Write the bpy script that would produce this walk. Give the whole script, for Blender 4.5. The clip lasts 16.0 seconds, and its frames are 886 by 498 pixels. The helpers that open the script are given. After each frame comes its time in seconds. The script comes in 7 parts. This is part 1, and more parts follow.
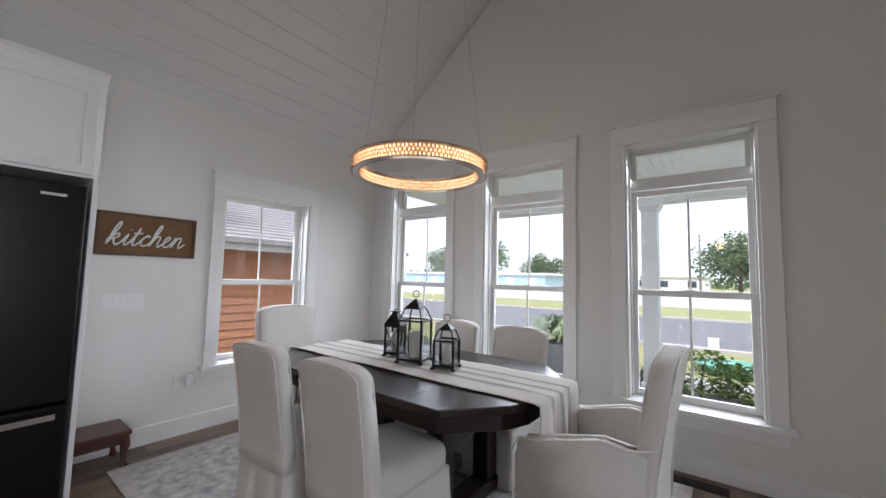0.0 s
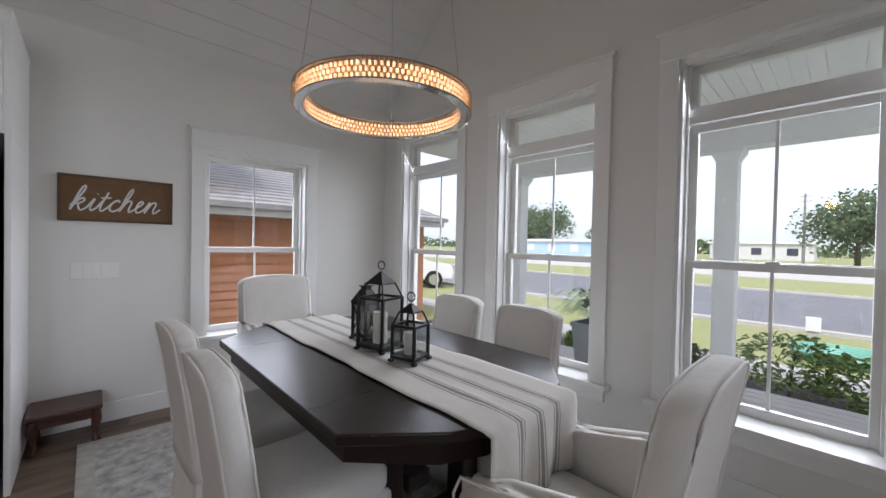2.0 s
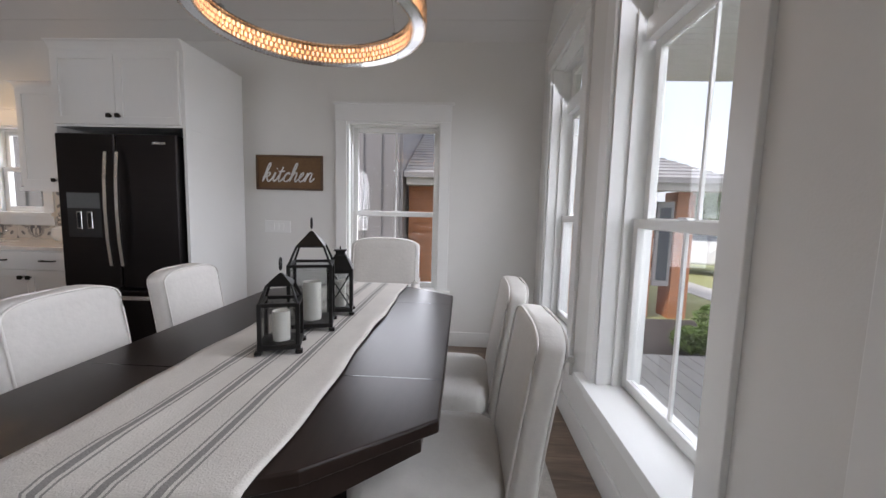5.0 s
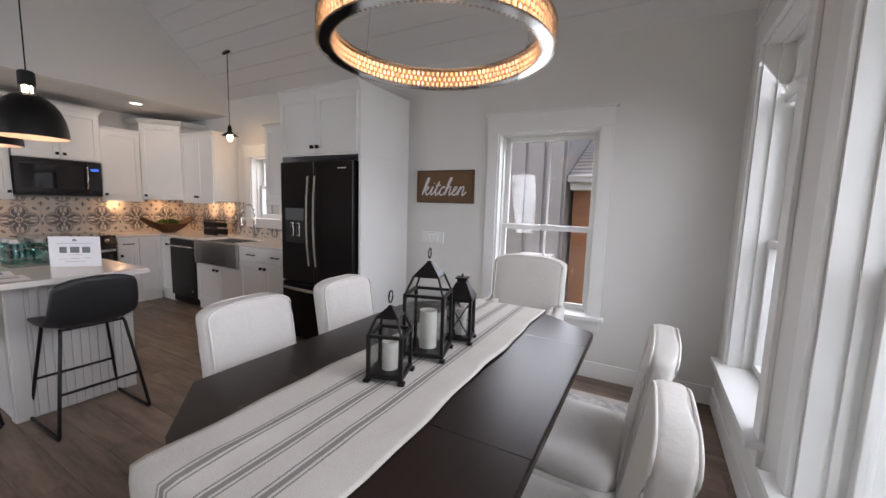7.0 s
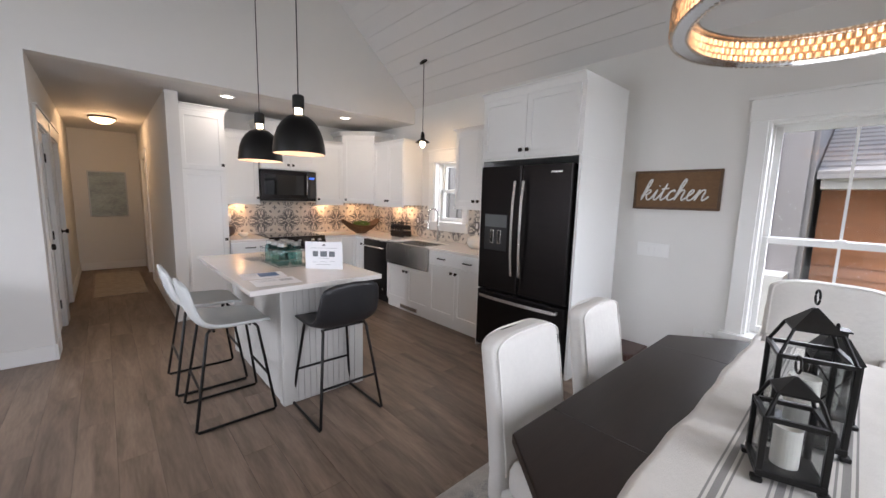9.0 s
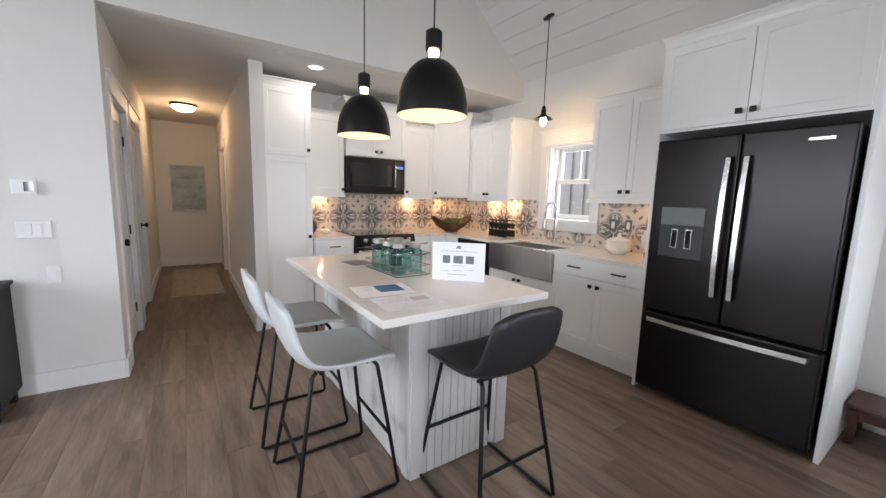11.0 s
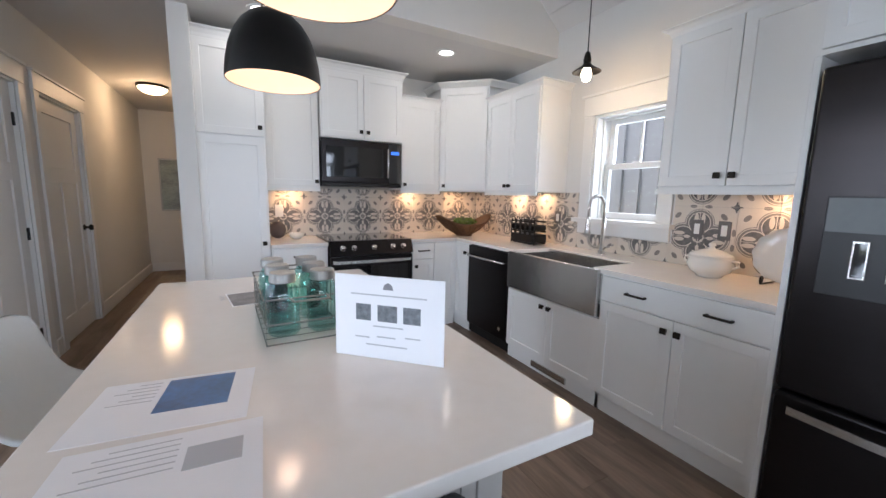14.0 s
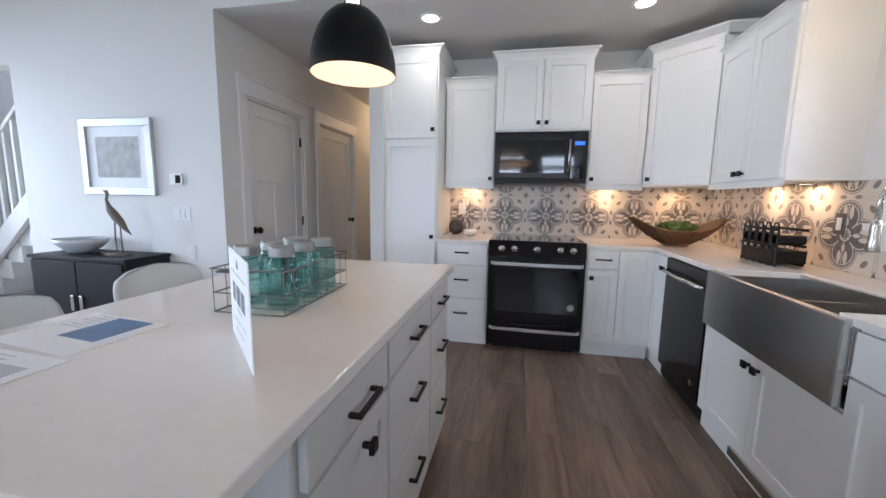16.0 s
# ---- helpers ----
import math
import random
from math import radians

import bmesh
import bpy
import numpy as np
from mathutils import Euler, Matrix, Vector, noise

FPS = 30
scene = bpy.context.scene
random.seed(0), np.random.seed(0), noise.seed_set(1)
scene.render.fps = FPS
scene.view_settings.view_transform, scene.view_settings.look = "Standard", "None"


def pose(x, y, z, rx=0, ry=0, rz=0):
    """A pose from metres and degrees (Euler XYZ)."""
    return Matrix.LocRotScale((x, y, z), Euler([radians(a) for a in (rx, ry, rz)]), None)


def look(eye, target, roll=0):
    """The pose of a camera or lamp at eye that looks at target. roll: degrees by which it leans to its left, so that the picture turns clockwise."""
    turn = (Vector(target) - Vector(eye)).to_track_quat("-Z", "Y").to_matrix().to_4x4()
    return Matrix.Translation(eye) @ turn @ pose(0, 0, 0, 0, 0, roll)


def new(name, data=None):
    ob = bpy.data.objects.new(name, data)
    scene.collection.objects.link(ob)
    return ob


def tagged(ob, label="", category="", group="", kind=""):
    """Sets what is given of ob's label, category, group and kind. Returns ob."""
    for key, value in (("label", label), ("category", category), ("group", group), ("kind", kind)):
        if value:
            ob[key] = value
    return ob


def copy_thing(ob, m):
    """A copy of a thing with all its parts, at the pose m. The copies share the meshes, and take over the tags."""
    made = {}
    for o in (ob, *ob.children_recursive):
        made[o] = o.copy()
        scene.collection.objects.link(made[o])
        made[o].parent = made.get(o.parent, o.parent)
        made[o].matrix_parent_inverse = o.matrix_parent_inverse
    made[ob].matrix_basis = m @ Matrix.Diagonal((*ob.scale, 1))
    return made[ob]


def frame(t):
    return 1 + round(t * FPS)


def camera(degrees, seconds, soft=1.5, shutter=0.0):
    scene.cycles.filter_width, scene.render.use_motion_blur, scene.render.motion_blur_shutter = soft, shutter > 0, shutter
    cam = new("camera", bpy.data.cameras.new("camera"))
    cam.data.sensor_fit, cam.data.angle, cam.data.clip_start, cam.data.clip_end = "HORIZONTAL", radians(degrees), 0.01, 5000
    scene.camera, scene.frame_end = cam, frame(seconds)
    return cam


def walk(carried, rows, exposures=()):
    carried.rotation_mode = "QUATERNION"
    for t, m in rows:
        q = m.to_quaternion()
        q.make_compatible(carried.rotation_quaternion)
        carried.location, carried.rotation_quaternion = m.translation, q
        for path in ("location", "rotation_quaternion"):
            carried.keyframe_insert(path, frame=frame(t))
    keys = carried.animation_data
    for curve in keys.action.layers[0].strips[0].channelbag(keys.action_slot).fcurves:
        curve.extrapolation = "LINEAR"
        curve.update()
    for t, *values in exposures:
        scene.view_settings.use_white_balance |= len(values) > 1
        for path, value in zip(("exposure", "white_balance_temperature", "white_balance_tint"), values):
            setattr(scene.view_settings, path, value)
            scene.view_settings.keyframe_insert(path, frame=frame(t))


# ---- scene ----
cam = camera(99.4, 16.0)
EXPOSURES = [(0, -0.48, 6100, 17), (1.5, -0.6, 6100, 17), (3, -0.88, 6150, 18), (5.5, -0.72, 6300, 19), (8, -0.5, 6300, 20), (9, -0.18, 6150, 18), (12.5, 0.08, 5950, 14), (13.5, 0.0, 5650, 14), (14.5, -0.2, 5550, 13), (16, -0.12, 5450, 13)]
PATH = [
    (0, (0.348, 0.039, 1.336), (-0.862, 1.625, 1.488), 1.3),
    (0.5, (0.364, 0.152, 1.324), (-0.856, 1.736, 1.355), 1.3),
    (1, (0.418, 0.343, 1.348), (-0.85, 1.89, 1.347), 1.4),
    (1.5, (0.386, 0.541, 1.307), (-0.963, 2.019, 1.306), 1.3),
    (2, (0.359, 0.822, 1.347), (-1.098, 2.192, 1.317), 1.2),
    (2.5, (0.431, 1.16, 1.333), (-1.14, 2.396, 1.275), 1.2),
    (3, (0.465, 1.458, 1.355), (-1.23, 2.513, 1.236), 1.1),
    (4.25, (0.56, 2.28, 1.32), (-1.396, 2.66, 1.155), 1.3),
    (5.5, (0.047, 2.75, 1.276), (-1.881, 2.267, 1.057), 1.5),
    (6, (0.073, 2.817, 1.319), (-1.723, 1.968, 1.093), 1.5),
    (6.5, (0.031, 2.827, 1.402), (-1.714, 1.879, 1.168), 1.6),
    (7, (0.039, 2.791, 1.43), (-1.704, 1.837, 1.197), 1.7),
    (7.5, (0.079, 2.688, 1.422), (-1.645, 1.701, 1.191), 1.6),
    (8, (0.108, 2.524, 1.441), (-1.523, 1.393, 1.194), 1.6),
    (8.5, (0.204, 2.27, 1.461), (-1.288, 0.961, 1.218), 1.6),
    (9, (0.238, 2.031, 1.485), (-1.092, 0.56, 1.223), 1.5),
    (9.5, (0.244, 1.742, 1.442), (-0.967, 0.171, 1.187), 1.5),
    (12, (0.086, 0.497, 1.342), (-1.006, -1.157, 1.08), 1.5),
    (12.5, (-0.064, 0.375, 1.317), (-1.126, -1.301, 1.065), 1.3),
    (13, (-0.316, 0.314, 1.316), (-1.365, -1.368, 1.057), 1.4),
    (13.5, (-0.493, 0.247, 1.319), (-1.508, -1.455, 1.051), 1.3),
    (14, (-0.701, 0.126, 1.334), (-1.643, -1.617, 1.054), 1.2),
    (14.5, (-0.944, 0.1, 1.308), (-1.801, -1.685, 1.023), 1.3),
    (15, (-1.192, 0.067, 1.276), (-1.832, -1.807, 0.999), 1.2),
    (15.5, (-1.394, -0.026, 1.267), (-1.569, -2.0, 0.993), 1.2),
    (16, (-1.595, -0.042, 1.258), (-1.206, -1.985, 0.991), 1.0),
]
walk(cam, [(t, look(eye, target, roll)) for t, eye, target, roll in PATH],
     exposures=EXPOSURES)

# ---------------------------------------------------------------- world and sun
world = bpy.data.worlds.new("sky")
scene.world = world
world.use_nodes = True
wn = world.node_tree.nodes
sky = wn.new("ShaderNodeTexSky")
sky.sky_type = "NISHITA"
sky.sun_disc = False
sky.sun_elevation, sky.sun_rotation = radians(52), radians(150)
sky.air_density, sky.dust_density = 1.0, 4.0
wn["Background"].inputs["Strength"].default_value = 0.40
haze = wn.new("ShaderNodeMix")
haze.data_type = "RGBA"
haze.inputs["Factor"].default_value = 0.6
haze.inputs["B"].default_value = (6.5, 6.8, 7.0, 1)
world.node_tree.links.new(sky.outputs[0], haze.inputs["A"])
world.node_tree.links.new(haze.outputs["Result"], wn["Background"].inputs["Color"])

sun = new("sun", bpy.data.lights.new("sun", "SUN"))
sun.data.energy, sun.data.angle, sun.data.color = 5.0, radians(12), (1.0, 0.96, 0.9)
sun.matrix_world = look((0, 0, 0), (-0.25, 0.5, -0.75))


def area_lamp(name, eye, target, sx, sy, watts, colour=(1, 1, 1), spread=180):
    data = bpy.data.lights.new(name, "AREA")
    data.spread = radians(spread)
    data.shape, data.size, data.size_y, data.energy, data.color = "RECTANGLE", sx, sy, watts, colour
    ob = new(name, data)
    ob.matrix_world = look(eye, target)
    return ob


def point_lamp(name, eye, watts, radius, colour=(1.0, 0.72, 0.42)):
    data = bpy.data.lights.new(name, "POINT")
    data.energy, data.shadow_soft_size, data.color = watts, radius, colour
    ob = new(name, data)
    ob.location = eye
    return ob


DAY = (0.93, 0.97, 1.0)
WARM = (1.0, 0.66, 0.34)
# Area lamps added outside the real openings, standing in for sky light.
for cx in (-2.52, -1.21, 0.11):
    area_lamp("added_daylight", (cx, 3.82, 1.55), (cx, 0, -1.0), 0.85, 1.9, 29, DAY, 120)
area_lamp("added_daylight", (-3.66, 1.95, 1.4), (0, 1.95, -0.6), 0.8, 1.5, 18, DAY, 135)
area_lamp("added_daylight", (-3.62, -1.78, 1.6), (0, -1.78, 0.4), 0.55, 0.8, 10, DAY, 140)
# East lamps sit behind windows added out of view to brighten the kitchen.
for cy in (-1.875, -0.625):
    area_lamp("added_daylight", (4.46, cy, 1.5), (0, cy - 0.6, -0.3), 0.8, 1.9, 46, DAY, 120)
# Lamp for the made-up fourth north opening, brightens gable wall and island.
area_lamp("added_daylight", (2.075, 3.66, 1.55), (1.4, 0, 0.4), 0.8, 1.9, 55, DAY, 130)

# ---------------------------------------------------------------- materials


def material(name, colour, rough=0.5, metal=0.0, vary=0.0, scale=6.0, bump=0.0, bump_scale=120.0, stretch=(1, 1, 1), spec=0.5, second=None, coat=0.0, contrast=1.0):
    """A painted, woven or metal surface: colour varied at two scales, with fine relief."""
    m = bpy.data.materials.new(name)
    m.use_nodes = True
    nt = m.node_tree
    b = nt.nodes["Principled BSDF"]
    b.inputs["Base Color"].default_value = (*colour, 1)
    b.inputs["Roughness"].default_value, b.inputs["Metallic"].default_value = rough, metal
    b.inputs["Specular IOR Level"].default_value = spec
    b.inputs["Coat Weight"].default_value = coat
    tc = nt.nodes.new("ShaderNodeTexCoord")
    mp = nt.nodes.new("ShaderNodeMapping")
    mp.inputs["Scale"].default_value = stretch
    nt.links.new(tc.outputs["Object"], mp.inputs["Vector"])
    if vary:
        n1, n2 = nt.nodes.new("ShaderNodeTexNoise"), nt.nodes.new("ShaderNodeTexNoise")
        n1.inputs["Scale"].default_value, n2.inputs["Scale"].default_value = scale, scale * 9
        n1.inputs["Detail"].default_value = 5
        mix, mx2 = nt.nodes.new("ShaderNodeMath"), nt.nodes.new("ShaderNodeMix")
        mix.operation = "ADD"
        half = nt.nodes.new("ShaderNodeMath")
        half.operation = "MULTIPLY_ADD"
        half.inputs[1].default_value, half.inputs[2].default_value = 0.5, -0.25
        nt.links.new(mp.outputs[0], n1.inputs["Vector"])
        nt.links.new(mp.outputs[0], n2.inputs["Vector"])
        nt.links.new(n2.outputs[0], half.inputs[0])
        nt.links.new(n1.outputs[0], mix.inputs[0])
        nt.links.new(half.outputs[0], mix.inputs[1])
        mx2.data_type = "RGBA"
        lo = second if second else tuple(c * (1 - vary) for c in colour)
        mx2.inputs["A"].default_value = (*lo, 1)
        mx2.inputs["B"].default_value = (*(min(1, c * (1 + vary * 0.5)) for c in colour), 1)
        con = nt.nodes.new("ShaderNodeMath")
        con.operation, con.use_clamp = "MULTIPLY_ADD", True
        con.inputs[1].default_value, con.inputs[2].default_value = contrast, 0.5 - 0.5 * contrast
        nt.links.new(mix.outputs[0], con.inputs[0])
        nt.links.new(con.outputs[0], mx2.inputs["Factor"])
        nt.links.new(mx2.outputs["Result"], b.inputs["Base Color"])
    if bump:
        nb, bp = nt.nodes.new("ShaderNodeTexNoise"), nt.nodes.new("ShaderNodeBump")
        nb.inputs["Scale"].default_value, nb.inputs["Detail"].default_value = bump_scale, 4
        bp.inputs["Strength"].default_value, bp.inputs["Distance"].default_value = bump, 0.004
        nt.links.new(mp.outputs[0], nb.inputs["Vector"])
        nt.links.new(nb.outputs[0], bp.inputs["Height"])
        nt.links.new(bp.outputs[0], b.inputs["Normal"])
    return m


def glow(name, colour, strength):
    m = bpy.data.materials.new(name)
    m.use_nodes = True
    b = m.node_tree.nodes["Principled BSDF"]
    b.inputs["Base Color"].default_value = (*colour, 1)
    b.inputs["Emission Color"].default_value = (*colour, 1)
    b.inputs["Emission Strength"].default_value = strength
    return m


def glassy(name, colour, rough=0.0, thin=True, ior=1.45, mixin=0.9):
    """Clear glass: mostly see-through with a gloss that grows at grazing angles."""
    m = bpy.data.materials.new(name)
    m.use_nodes = True
    nt = m.node_tree
    out = nt.nodes["Material Output"]
    tr, gl, mx, lw, pw, fr = (nt.nodes.new("ShaderNode" + k) for k in ("BsdfTransparent", "BsdfGlossy", "MixShader", "LayerWeight", "Math", "Math"))
    tr.inputs[0].default_value = (*colour, 1)
    gl.inputs["Roughness"].default_value = rough
    lw.inputs[0].default_value = 0.5
    pw.operation, pw.inputs[1].default_value = "POWER", 4.0
    fr.operation, fr.inputs[1].default_value, fr.inputs[2].default_value = "MULTIPLY_ADD", 0.5, ((ior - 1) / (ior + 1)) ** 2
    nt.links.new(lw.outputs["Facing"], pw.inputs[0])
    nt.links.new(pw.outputs[0], fr.inputs[0])
    nt.links.new(fr.outputs[0], mx.inputs[0])
    nt.links.new(tr.outputs[0], mx.inputs[1])
    nt.links.new(gl.outputs[0], mx.inputs[2])
    nt.links.new(mx.outputs[0], out.inputs[0])
    return m


M_WALL = material("wall_paint", (0.735, 0.727, 0.698), 0.75, vary=0.035, scale=1.2, bump=0.08, bump_scale=160)
M_CEIL = material("ceiling_paint", (0.68, 0.67, 0.655), 0.7, vary=0.04, scale=1.0, bump=0.05)
M_TRIM = material("trim_paint", (0.79, 0.79, 0.77), 0.4, vary=0.03, scale=2, bump=0.03)
M_CAB = material("cabinet_paint", (0.85, 0.85, 0.83), 0.35, vary=0.025, scale=2.5, bump=0.03)
M_ISL = material("island_paint", (0.57, 0.56, 0.535), 0.42, vary=0.04, scale=2.5, bump=0.03)
M_QUARTZ = material("white_quartz", (0.83, 0.80, 0.76), 0.12, vary=0.06, scale=3, second=(0.76, 0.72, 0.66))
M_BLACK = material("black_metal", (0.018, 0.017, 0.016), 0.45, 0.6, vary=0.3, scale=8)
M_BRONZE = material("dark_bronze", (0.03, 0.025, 0.02), 0.38, 0.8, vary=0.3, scale=12)
M_APPL = material("black_stainless", (0.024, 0.021, 0.021), 0.28, 0.85, vary=0.12, scale=3, stretch=(1, 1, 12))
M_GLOSS = material("black_glass", (0.008, 0.008, 0.009), 0.06, 0.0, coat=0.5)
M_STEEL = material("brushed_steel", (0.64, 0.63, 0.61), 0.26, 1.0, vary=0.12, scale=4, stretch=(1, 1, 30), bump=0.05)
M_CHROME = material("chrome", (0.52, 0.52, 0.52), 0.12, 1.0)
M_TABLE = material("black_stained_wood", (0.021, 0.013, 0.010), 0.30, vary=0.5, scale=3, stretch=(1.5, 14, 14), bump=0.06, bump_scale=25, spec=0.3)
M_LINEN = material("white_slipcover", (0.72, 0.70, 0.66), 0.92, vary=0.10, scale=5, bump=0.45, bump_scale=45)
M_PIPING = material("slipcover_piping", (0.80, 0.78, 0.74), 0.9, bump=0.3, bump_scale=300)
M_LEATHERG = material("grey_leatherette", (0.60, 0.62, 0.61), 0.5, vary=0.08, scale=4, bump=0.05, bump_scale=90)
M_LEATHERB = material("black_leatherette", (0.020, 0.020, 0.022), 0.45, vary=0.2, scale=4, bump=0.05, bump_scale=90)
M_GLASS = glassy("window_glass", (0.97, 0.98, 0.98))
M_WAX = material("candle_wax", (0.80, 0.77, 0.70), 0.55, vary=0.05, scale=9)
M_BULB = glow("lit_bulb", (1.0, 0.80, 0.52), 14)
M_CAN = glow("lit_downlight", (1.0, 0.90, 0.74), 9)
M_DIFF = glow("lit_diffuser", (1.0, 0.78, 0.48), 5)
M_SHADEIN = material("shade_lining", (0.80, 0.68, 0.58), 0.6, vary=0.03)
M_SIDING = material("brown_cedar_siding", (0.50, 0.21, 0.095), 0.6, vary=0.35, scale=1.5, stretch=(1, 1, 12), bump=0.2, bump_scale=20)
M_SLATE = material("grey_board_siding", (0.30, 0.285, 0.285), 0.7, vary=0.15, scale=2)
M_ROOF = material("roof_shingle", (0.34, 0.33, 0.33), 0.9, vary=0.35, scale=5, bump=0.4, bump_scale=30)
M_PORCH = material("porch_paint", (0.82, 0.83, 0.83), 0.5, vary=0.03, scale=2)
M_DECK = material("deck_board", (0.46, 0.44, 0.41), 0.75, vary=0.2, scale=3, stretch=(1, 8, 8), bump=0.2)
M_GRASS = material("lawn_grass", (0.21, 0.24, 0.085), 0.95, vary=0.45, scale=0.8, second=(0.30, 0.28, 0.14), bump=0.8, bump_scale=40)
M_ROAD = material("asphalt", (0.18, 0.18, 0.19), 0.9, vary=0.2, scale=1.2, bump=0.3, bump_scale=80)
M_CONC = material("concrete", (0.48, 0.46, 0.43), 0.9, vary=0.12, scale=2, bump=0.2)
M_MULCH = material("dark_mulch", (0.05, 0.04, 0.035), 0.95, vary=0.5, scale=12, bump=0.8, bump_scale=50)
M_LEAF = material("green_leaf", (0.11, 0.16, 0.075), 0.6, vary=0.5, scale=2)
M_LEAF2 = material("bright_leaf", (0.15, 0.24, 0.05), 0.6, vary=0.5, scale=6)
M_BARK = material("bark", (0.09, 0.07, 0.05), 0.9, vary=0.4, scale=6, bump=0.5)

# ---------------------------------------------------------------- mesh helpers


def box(bm, x0, x1, y0, y1, z0, z1, m=None):
    vs = [bm.verts.new((x, y, z)) for z in (min(z0, z1), max(z0, z1)) for x, y in ((min(x0, x1), min(y0, y1)), (max(x0, x1), min(y0, y1)), (max(x0, x1), max(y0, y1)), (min(x0, x1), max(y0, y1)))]
    if m is not None:
        for v in vs:
            v.co = m @ v.co
    for a in ((3, 2, 1, 0), (4, 5, 6, 7), (0, 1, 5, 4), (1, 2, 6, 5), (2, 3, 7, 6), (3, 0, 4, 7)):
        bm.faces.new([vs[i] for i in a])
    return bm


def B(*boxes, bevel=0.0, seg=2):
    bm = bmesh.new()
    for b in boxes:
        box(bm, *b)
    if bevel:
        bmesh.ops.bevel(bm, geom=bm.edges[:], offset=bevel, segments=seg, affect="EDGES", profile=0.5)
    return bm


def loft(bm, rings, caps=True):
    rows = [[bm.verts.new(p) for p in r] for r in rings]
    n = len(rows[0])
    for a, b in zip(rows, rows[1:]):
        for i in range(n):
            bm.faces.new((a[i], a[(i + 1) % n], b[(i + 1) % n], b[i]))
    if caps:
        bm.faces.new(rows[0][::-1])
        bm.faces.new(rows[-1])
    return bm


def circle(r, z, n=24, cx=0, cy=0, ry=None):
    return [(cx + r * math.cos(i * math.tau / n), cy + (ry or r) * math.sin(i * math.tau / n), z) for i in range(n)]


def lathe(profile, n=28, cx=0, cy=0, caps=True, bm=None):
    """profile: (radius, height) from one end to the other."""
    return loft(bm or bmesh.new(), [circle(max(r, 0.0005), z, n, cx, cy) for r, z in profile], caps)


def tube(path, r, n=8, closed=False, bm=None):
    bm = bm or bmesh.new()
    pts = [Vector(p) for p in path]
    rows, k = [], len(pts)
    up = Vector((0.013, 0.021, 1))
    for i, p in enumerate(pts):
        a = pts[(i - 1) % k] if closed or i else p
        b = pts[(i + 1) % k] if closed or i < k - 1 else p
        d = (b - a).normalized()
        s = d.cross(up)
        if s.length < 0.05:
            s = d.cross(Vector((1, 0.1, 0)))
        s.normalize()
        u = s.cross(d)
        rows.append([bm.verts.new(p + r * (math.cos(j * math.tau / n) * s + math.sin(j * math.tau / n) * u)) for j in range(n)])
    pairs = list(zip(rows, rows[1:])) + ([(rows[-1], rows[0])] if closed else [])
    for a, b in pairs:
        for j in range(n):
            bm.faces.new((a[j], a[(j + 1) % n], b[(j + 1) % n], b[j]))
    if not closed:
        bm.faces.new(rows[0][::-1])
        bm.faces.new(rows[-1])
    return bm


def prism(outline, axis, a, b, bm=None):
    """An outline in the two other axes, pushed from a to b along the axis."""
    bm = bm or bmesh.new()
    put = {"x": lambda p, v: (v, p[0], p[1]), "y": lambda p, v: (p[0], v, p[1]), "z": lambda p, v: (p[0], p[1], v)}[axis]
    return loft(bm, [[put(p, a) for p in outline], [put(p, b) for p in outline]])


def world_of(ob):
    return (world_of(ob.parent) @ ob.matrix_parent_inverse if ob.parent else Matrix()) @ ob.matrix_basis


def part(name, bm, mat, parent=None, label="", smooth=False, here=True, at=None):
    """One mesh object from bm. here: bm is in the parent's own space; otherwise in the world's."""
    bmesh.ops.recalc_face_normals(bm, faces=bm.faces[:])
    me = bpy.data.meshes.new(name)
    bm.to_mesh(me)
    bm.free()
    if smooth:
        me.polygons.foreach_set("use_smooth", [True] * len(me.polygons))
    me.materials.append(mat)
    ob = new(name, me)
    if parent:
        ob.parent = parent
        if not here:
            ob.matrix_parent_inverse = world_of(parent).inverted()
    if at is not None:
        ob.matrix_basis = at
    if label:
        ob["label"] = label
    return ob


def thing(name, at, label, category, group="", kind=""):
    ob = new(name)
    ob.empty_display_size = 0.1
    ob.matrix_basis = at
    return tagged(ob, label, category, group, kind)


def soft_edges(ob, width=0.004, seg=2):
    b = ob.modifiers.new("bevel", "BEVEL")
    b.width, b.segments, b.limit_method, b.angle_limit = width, seg, "ANGLE", radians(40)
    return ob

# ---------------------------------------------------------------- the rooms
WX, NY, GY, SY = -3.285, 3.305, -2.56, -3.82
EX, EAVE, SLOPE, RIDGE, LOW = 4.10, 2.79, 0.88, 0.40, 2.58
HX0, HX1, HY = -0.33, 0.63, -7.5
TOP = EAVE + SLOPE * (RIDGE - WX)


def wall_boxes(bm, axis, face, out, a0, a1, z0, z1, holes):
    """A wall along x or y from a0 to a1, its room side at face and its other side at out, with holes (a, b, low, high)."""
    cuts = sorted({a0, a1, *(h[0] for h in holes), *(h[1] for h in holes)})
    for p, q in zip(cuts, cuts[1:]):
        zs = [(z0, z1)]
        for h in holes:
            if h[0] <= p + 1e-6 and h[1] >= q - 1e-6:
                zs = [s for lo, hi in zs for s in ((lo, min(hi, h[2])), (max(lo, h[3]), hi)) if s[1] - s[0] > 0.001]
        for lo, hi in zs:
            if axis == "x":
                box(bm, p, q, face, out, lo, hi)
            else:
                box(bm, face, out, p, q, lo, hi)
    return bm


# The fourth opening is unseen, added so light reaches the gable wall.
NWIN = [(-2.94, -2.095), (-1.63, -0.795), (-0.31, 0.525), (1.65, 2.5)]
NZ0, NZ1 = 0.44, 2.44
WWIN = (1.52, 2.385, 0.53, 2.09)
